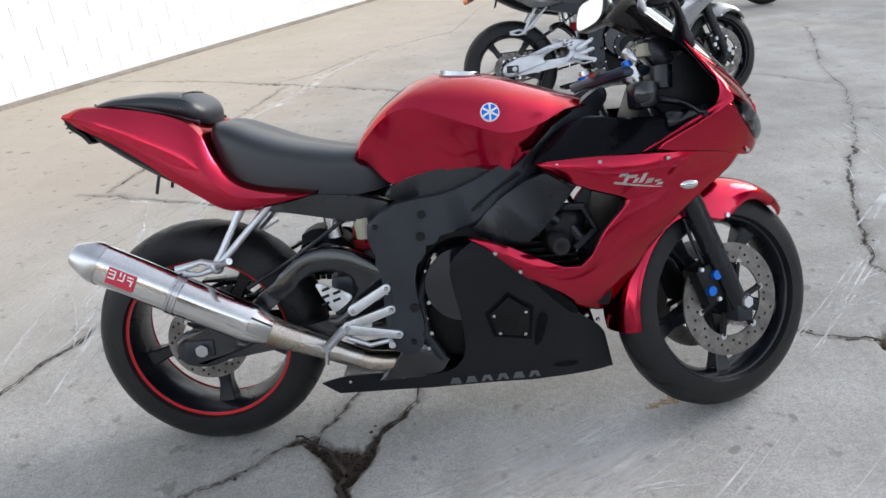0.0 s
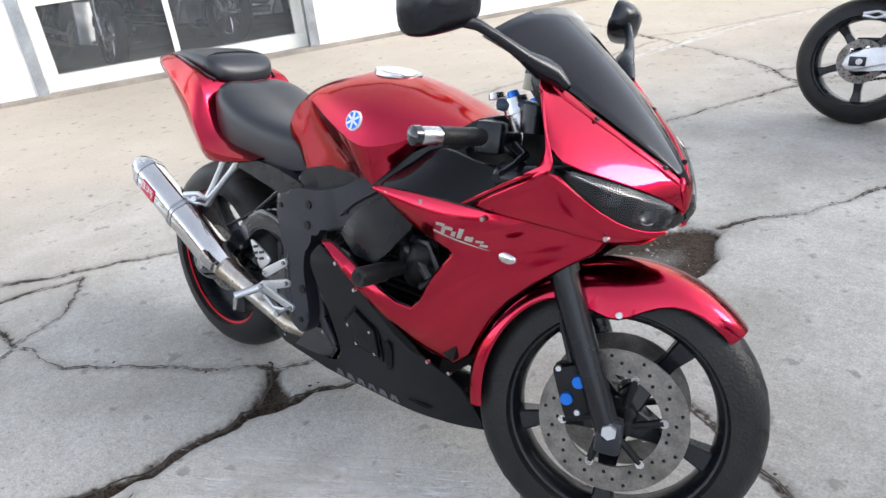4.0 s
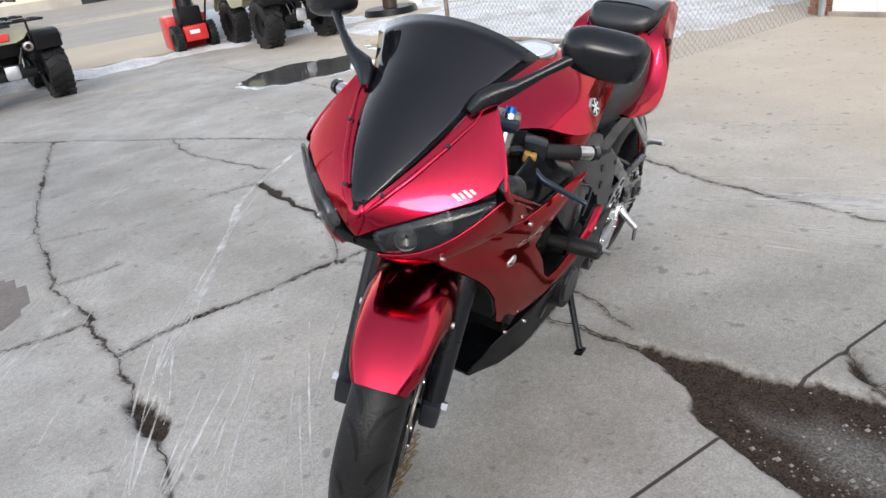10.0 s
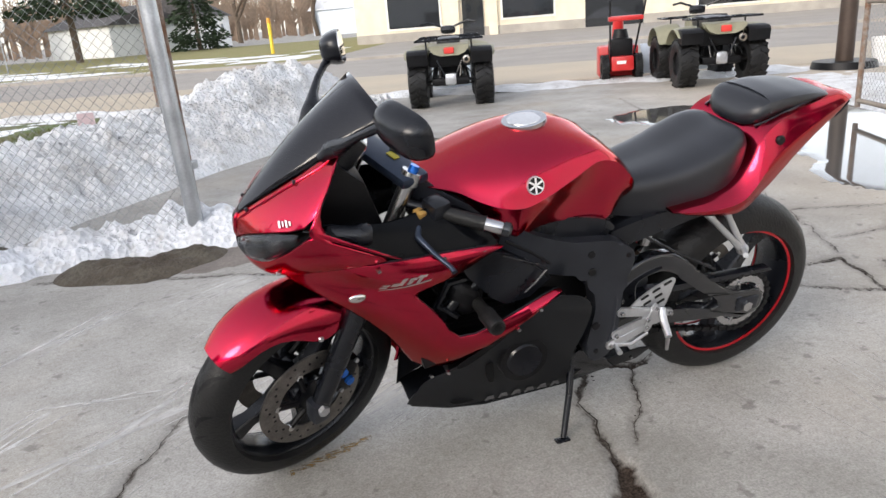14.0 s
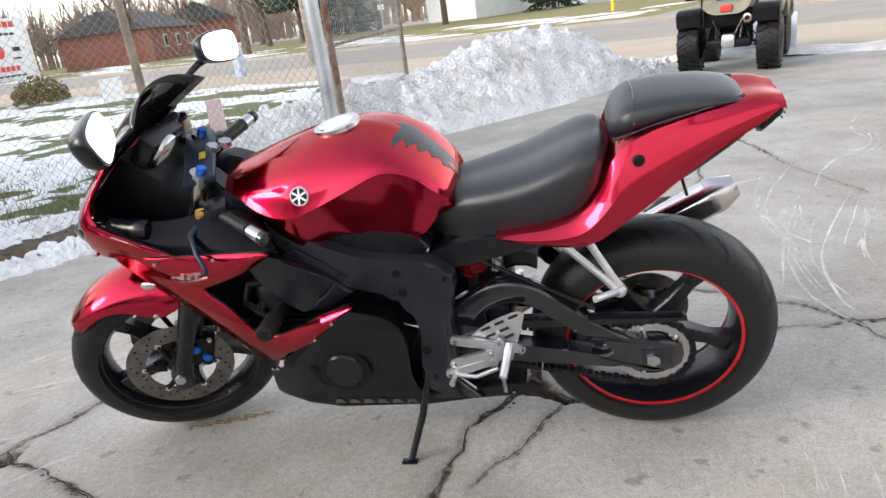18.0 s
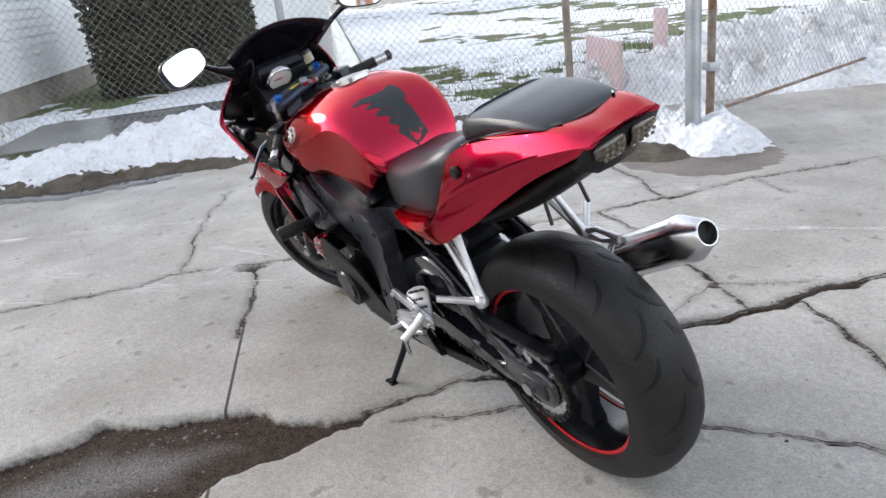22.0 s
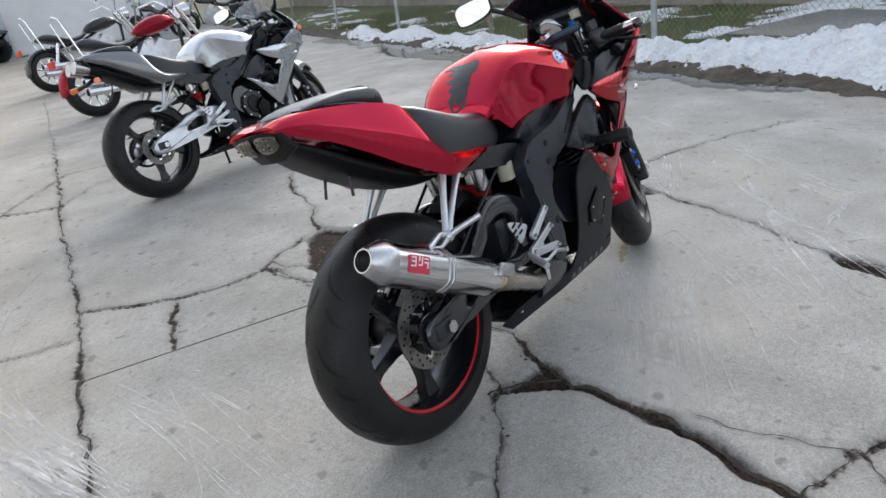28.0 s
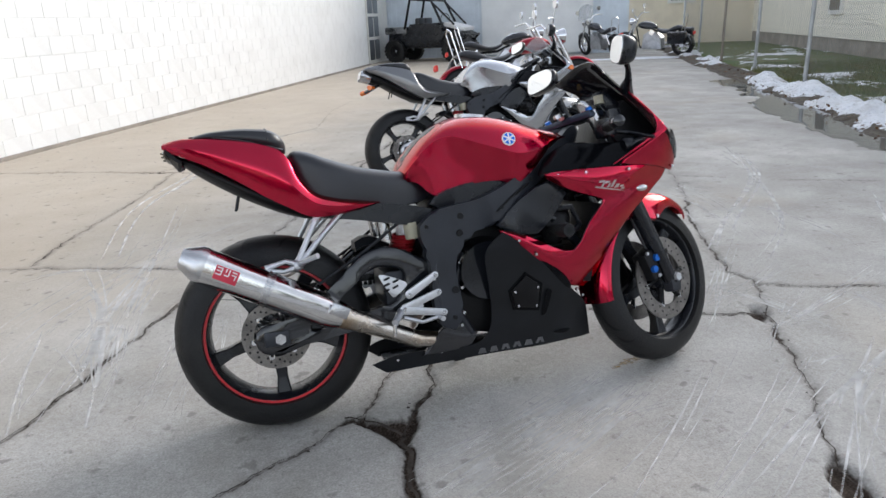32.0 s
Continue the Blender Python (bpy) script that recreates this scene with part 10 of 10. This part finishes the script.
for s in (-1, 1):
    part("cage_rail", sweep(B(), [(0.65, s * 0.55, 0.95), (0.25, s * 0.52, 1.75), (-0.45, s * 0.52, 1.80), (-0.65, s * 0.55, 0.95)], 0.040, 10), BLACK, utv)
    part("door_panel", prism(B(), [(0.62, 0.62), (0.60, 1.02), (0.20, 1.12), (-0.45, 1.10), (-0.62, 0.62)], s * 0.56, s * 0.62, 0.03), BLACK, utv)
    part("front_stay", sweep(B(), [(0.25, s * 0.52, 1.72), (0.95, s * 0.48, 1.05)], 0.030, 8), BLACK, utv)
    part("wheel_arch", sweep(B(), [(0.55, s * 0.60, 0.55), (0.70, s * 0.62, 0.78), (0.95, s * 0.62, 0.84), (1.25, s * 0.62, 0.72)], 0.06, 8), BLACK, utv)
    part("seat", box(B(), (-0.25, s * 0.28, 1.0), (0.14, 0.45, 0.55), 0.05), VINYL, utv)
for x, z in ((0.25, 1.75), (-0.45, 1.80)):
    part("cage_cross", cyl(B(), (x, -0.52, z), (x, 0.52, z), 0.026, seg=8), BLACK, utv)
part("steering_wheel", lathe(B(), [(0.18, 0), (0.195, 0.012), (0.21, 0), (0.195, -0.012)], (0, 0, 0), 24), BLACK, utv, m=Matrix.Translation((0.35, 0.28, 1.18)) @ Matrix.Rotation(radians(65), 4, "Z"))


def cruiser(label, where, paint, screen=False, bags=False):
    t = thing("motorcycle", label, "motorcycle", where @ pose(0, 0, 0, -10, 0, 0), "motorcycles")
    for n, c, R, h in (("rear_wheel", (-0.80, 0, 0.31), 0.31, 0.085), ("front_wheel", (0.82, 0, 0.33), 0.33, 0.055)):
        w = new(n)
        w.parent = t
        prof = [(R - 0.10 + 0.10 * math.sin(math.pi * k / 10) ** 0.7, -h * math.cos(math.pi * k / 10)) for k in range(11)] + [(R - 0.11, 0.7 * h), (R - 0.11, -0.7 * h)]
        part("tyre", lathe(B(), prof, c, 40), RUBBER, w)
        part("rim", lathe(B(), [(R - 0.095, -0.7 * h), (R - 0.12, 0), (R - 0.095, 0.7 * h), (R - 0.11, 0)], c, 40), CHROME, w)
        for k in range(9):
            a = math.tau * k / 9
            part("spoke", cyl(B(), c, (c[0] + (R - 0.1) * math.cos(a), 0, c[2] + (R - 0.1) * math.sin(a)), 0.012, seg=6), CHROME, w)
        part("hub", cyl(B(), (c[0], -h, c[2]), (c[0], h, c[2]), 0.05, seg=16), CHROME, w)
        rg = []
        a0, a1 = (10, 190) if n == "rear_wheel" else (35, 170)
        for a in np.linspace(radians(a0), radians(a1), 11):
            rg.append([(c[0] + (R + d) * math.cos(a), y, c[2] + (R + d) * math.sin(a)) for y, d in ((-h - 0.02, -0.03), (-h, 0.02), (0, 0.035), (h, 0.02), (h + 0.02, -0.03), (h, 0.01), (0, 0.025), (-h, 0.01))])
        part("fender", loft(B(), rg), paint, t, sub=1)
    xs = [-0.12, -0.05, 0.1, 0.25, 0.38, 0.46]
    part("fuel_tank", loft(B(), smooth_rings(xs, ([0.80, 0.88, 0.94, 0.96, 0.93, 0.87], [0.76, 0.74, 0.74, 0.76, 0.80, 0.84], [0.04, 0.11, 0.16, 0.17, 0.14, 0.05]), lambda a, b, k: [(0, a), (0.6 * k, a - 0.01), (k, 0.5 * (a + b)), (0.8 * k, b), (0, b)], 12)), paint, t, sub=1)
    xs = [-0.85, -0.75, -0.6, -0.4, -0.2, -0.08]
    part("seat", loft(B(), smooth_rings(xs, ([0.78, 0.84, 0.82, 0.72, 0.74, 0.80], [0.74, 0.72, 0.68, 0.64, 0.66, 0.74], [0.08, 0.13, 0.14, 0.17, 0.13, 0.07]), lambda a, b, k: [(0, a), (0.7 * k, a - 0.01), (k, 0.5 * (a + b)), (0.9 * k, b), (0, b)], 12)), VINYL, t, sub=1)
    part("engine", prism(B(), [(-0.25, 0.22), (-0.25, 0.5), (-0.08, 0.68), (0.0, 0.55), (0.1, 0.70), (0.25, 0.62), (0.32, 0.22)], -0.14, 0.14, 0.02), ALLOY, t, "chrome twin engine")
    part("frame", sweep(B(), [(-0.75, 0, 0.60), (-0.2, 0, 0.64), (0.4, 0, 0.88), (0.5, 0, 0.80), (0.42, 0, 0.25), (-0.3, 0, 0.2)], 0.022, 8), BLACK, t)
    for s in (-1, 1):
        part("fork_leg", cyl(B(), (0.82, s * 0.09, 0.33), (0.50, s * 0.09, 1.0), 0.026, seg=12), CHROME, t)
        part("handlebar", sweep(B(), [(0.48, s * 0.05, 1.02), (0.44, s * 0.22, 1.14), (0.30, s * 0.40, 1.12)], 0.014, 8), CHROME, t)
        part("mirror_stalk", sweep(B(), [(0.40, s * 0.30, 1.14), (0.42, s * 0.36, 1.28)], 0.007, 6), CHROME, t)
        part("mirror", cyl(B(), (0.43, s * 0.36, 1.30), (0.40, s * 0.36, 1.30), 0.06, seg=16), CHROME, t)
        part("shock_absorber", cyl(B(), (-0.72, s * 0.14, 0.36), (-0.60, s * 0.14, 0.66), 0.028, seg=10), CHROME, t)
        if bags:
            part("saddle_bag", box(B(), (-0.75, s * 0.25, 0.55), (0.5, 0.2, 0.32), 0.05), BLACK, t)
    for z in (0.22, 0.32):
        part("exhaust_pipe", sweep(B(), [(0.25, -0.15, 0.45), (0.2, -0.19, z), (-0.3, -0.20, z), (-0.95, -0.20, z + 0.04)], [0.025, 0.03, 0.035, 0.042], 10), CHROME, t)
    part("headlamp", cyl(B(), (0.66, 0, 0.95), (0.54, 0, 0.95), 0.10, 0.07, 20), CHROME, t)
    part("tail_lamp", box(B(), (-1.12, 0, 0.62), (0.04, 0.14, 0.08), 0.02), SIGNRED, t)
    part("sissy_bar", sweep(B(), [(-0.80, -0.12, 0.6), (-0.92, -0.11, 1.05), (-0.93, 0, 1.10), (-0.92, 0.11, 1.05), (-0.80, 0.12, 0.6)], 0.010, 6), CHROME, t)
    if screen:
        o = part("windshield", sheet(B(), [(0.52, y, 1.48 - 2.0 * y * y) for y in np.linspace(-0.24, 0.24, 7)], [(0.64, y, 1.05) for y in np.linspace(-0.22, 0.22, 7)], 3, 0.02, 0.004, (1, 0, 0)), CLEARSCREEN, t)
    return t


cruiser("maroon cruiser motorcycle with chrome pipes and black seat", pose(3.15, 6.55, 0, 0, 0, -4), MAROON)
cruiser("black cruiser motorcycle with tall chrome bars", pose(4.4, 9.75, 0, 0, 0, -6), GLOSSBLACK)
cruiser("dark touring motorcycle with saddle bags before the shed", LOT @ pose(2.75, 18.7, 0, 0, 0, 150), GLOSSBLACK, False, True)
cruiser("black cruiser motorcycle parked before the shed", LOT @ pose(1.35, 19.6, 0, 0, 0, 120), GLOSSBLACK, True, False)
# machines behind the showroom glass
for k, (v, u) in enumerate(((-6.9, -0.9), (-7.2, 0.1), (-6.8, 1.0))):
    cruiser("dark motorcycle standing in the dim showroom", LOT @ pose(v, u, 0.01, 0, 0, 20 + 15 * k), (GLOSSBLACK, MAROON, GREYPAINT)[k])
for v, u, turn, c, label in ((-11.0, -8.25, 112, GREYPAINT, "dark grey quad bike parked in the snow"), (-12.25, -8.45, 108, SNOWBLOWERRED, "red quad bike parked in the snow"),
                             (-13.5, -8.65, 113, GREYPAINT, "dark grey quad bike parked in the snow")):
    atv(label, LOT @ pose(v, u, 0.03, 0, 0, turn), False, c)


# ---- pieces of walls, last ----
def shared_box(name, size, material, bevel=0.004):
    bm = B()
    box(bm, (0, 0, 0), size, bevel)
    me = bpy.data.meshes.new(name)
    bm.to_mesh(me)
    bm.free()
    me.materials.append(material)
    return me


def piece(name, me, parent, loc, rz=0.0):
    ob = new(name, me)
    ob.parent = parent
    ob.location = loc
    ob.rotation_euler = (0, 0, rz)
    return ob


west = bpy.data.objects["wall_west"]
block = shared_box("block", (0.014, 0.394, 0.194), BLOCKWHITE, 0.002)
rest = []
for row in range(23):
    z = 0.10 + row * 0.2
    off = 0.2 * (row % 2)
    k = 0
    while True:
        u = -2.0 + off + 0.4 * k
        k += 1
        if u > 18.5:
            break
        if z < 2.6 and -1.37 < u < 1.37:
            continue
        if (u < 5.2 and z < 2.9) or (5.2 <= u < 9 and z < 1.6):
            piece("block", block, west, (WALLV - 0.005, u, z))
        else:
            rest.append((u, z))
vs, fs = [], []
for u, z in rest:
    i = len(vs)
    for x in (WALLV - 0.02, WALLV + 0.002):
        vs += [(x, u - 0.196, z - 0.096), (x, u + 0.196, z - 0.096), (x, u + 0.196, z + 0.096), (x, u - 0.196, z + 0.096)]
    for q in ((4, 5, 6, 7), (0, 1, 5, 4), (1, 2, 6, 5), (2, 3, 7, 6), (3, 0, 4, 7)):
        fs.append(tuple(i + c for c in q))
me = bpy.data.meshes.new("block_courses")
me.from_pydata(vs, [], fs)
me.materials.append(BLOCKWHITE)
o = new("block_courses", me)
o.parent = west
o["kind"] = "stuff"

front_wall = bpy.data.objects["wall_street_front"]
brick, header = shared_box("brick", (0.20, 0.03, 0.062), BRICK, 0.004), shared_box("brick", (0.03, 0.20, 0.062), BRICK, 0.004)
for row in range(40):
    z = 0.036 + row * 0.073
    piece("brick", header, front_wall, (WALLV - 0.012, -2.31, z))
    for k in range(3):
        piece("brick", brick, front_wall, (WALLV - 0.12 - 0.21 * k - 0.105 * (row % 2), -2.425, z))

hw_ = bpy.data.objects["wall_house"]


def clap(name, length, along_u):
    """A siding board, thicker at its foot."""
    bm = B()
    s = [(0.0, 0.0), (-0.022, 0.0), (-0.006, 0.112), (0.0, 0.112)]
    if along_u:
        loft(bm, [[(x, u, z) for x, z in s] for u in (0, length)])
    else:
        loft(bm, [[(v, x, z) for x, z in s] for v in (0, length)])
    bmesh.ops.recalc_face_normals(bm, faces=bm.faces)
    me = bpy.data.meshes.new(name)
    bm.to_mesh(me)
    bm.free()
    return me


long_board, front_board = clap("siding_board", 3.66, True), clap("siding_board", 3.9, False)
long_board.materials.append(SIDING)
front_board.materials.append(SIDING2)
for row in range(28):
    z = 0.40 + row * 0.112
    for k in range(6):
        piece("siding_board", long_board, hw_, (HV + 0.03, HU + 0.06 + 3.66 * k, z))
    for k in range(2):
        piece("siding_board", front_board, hw_, (HV + 0.06 + 3.9 * k, HU + 0.03, z))
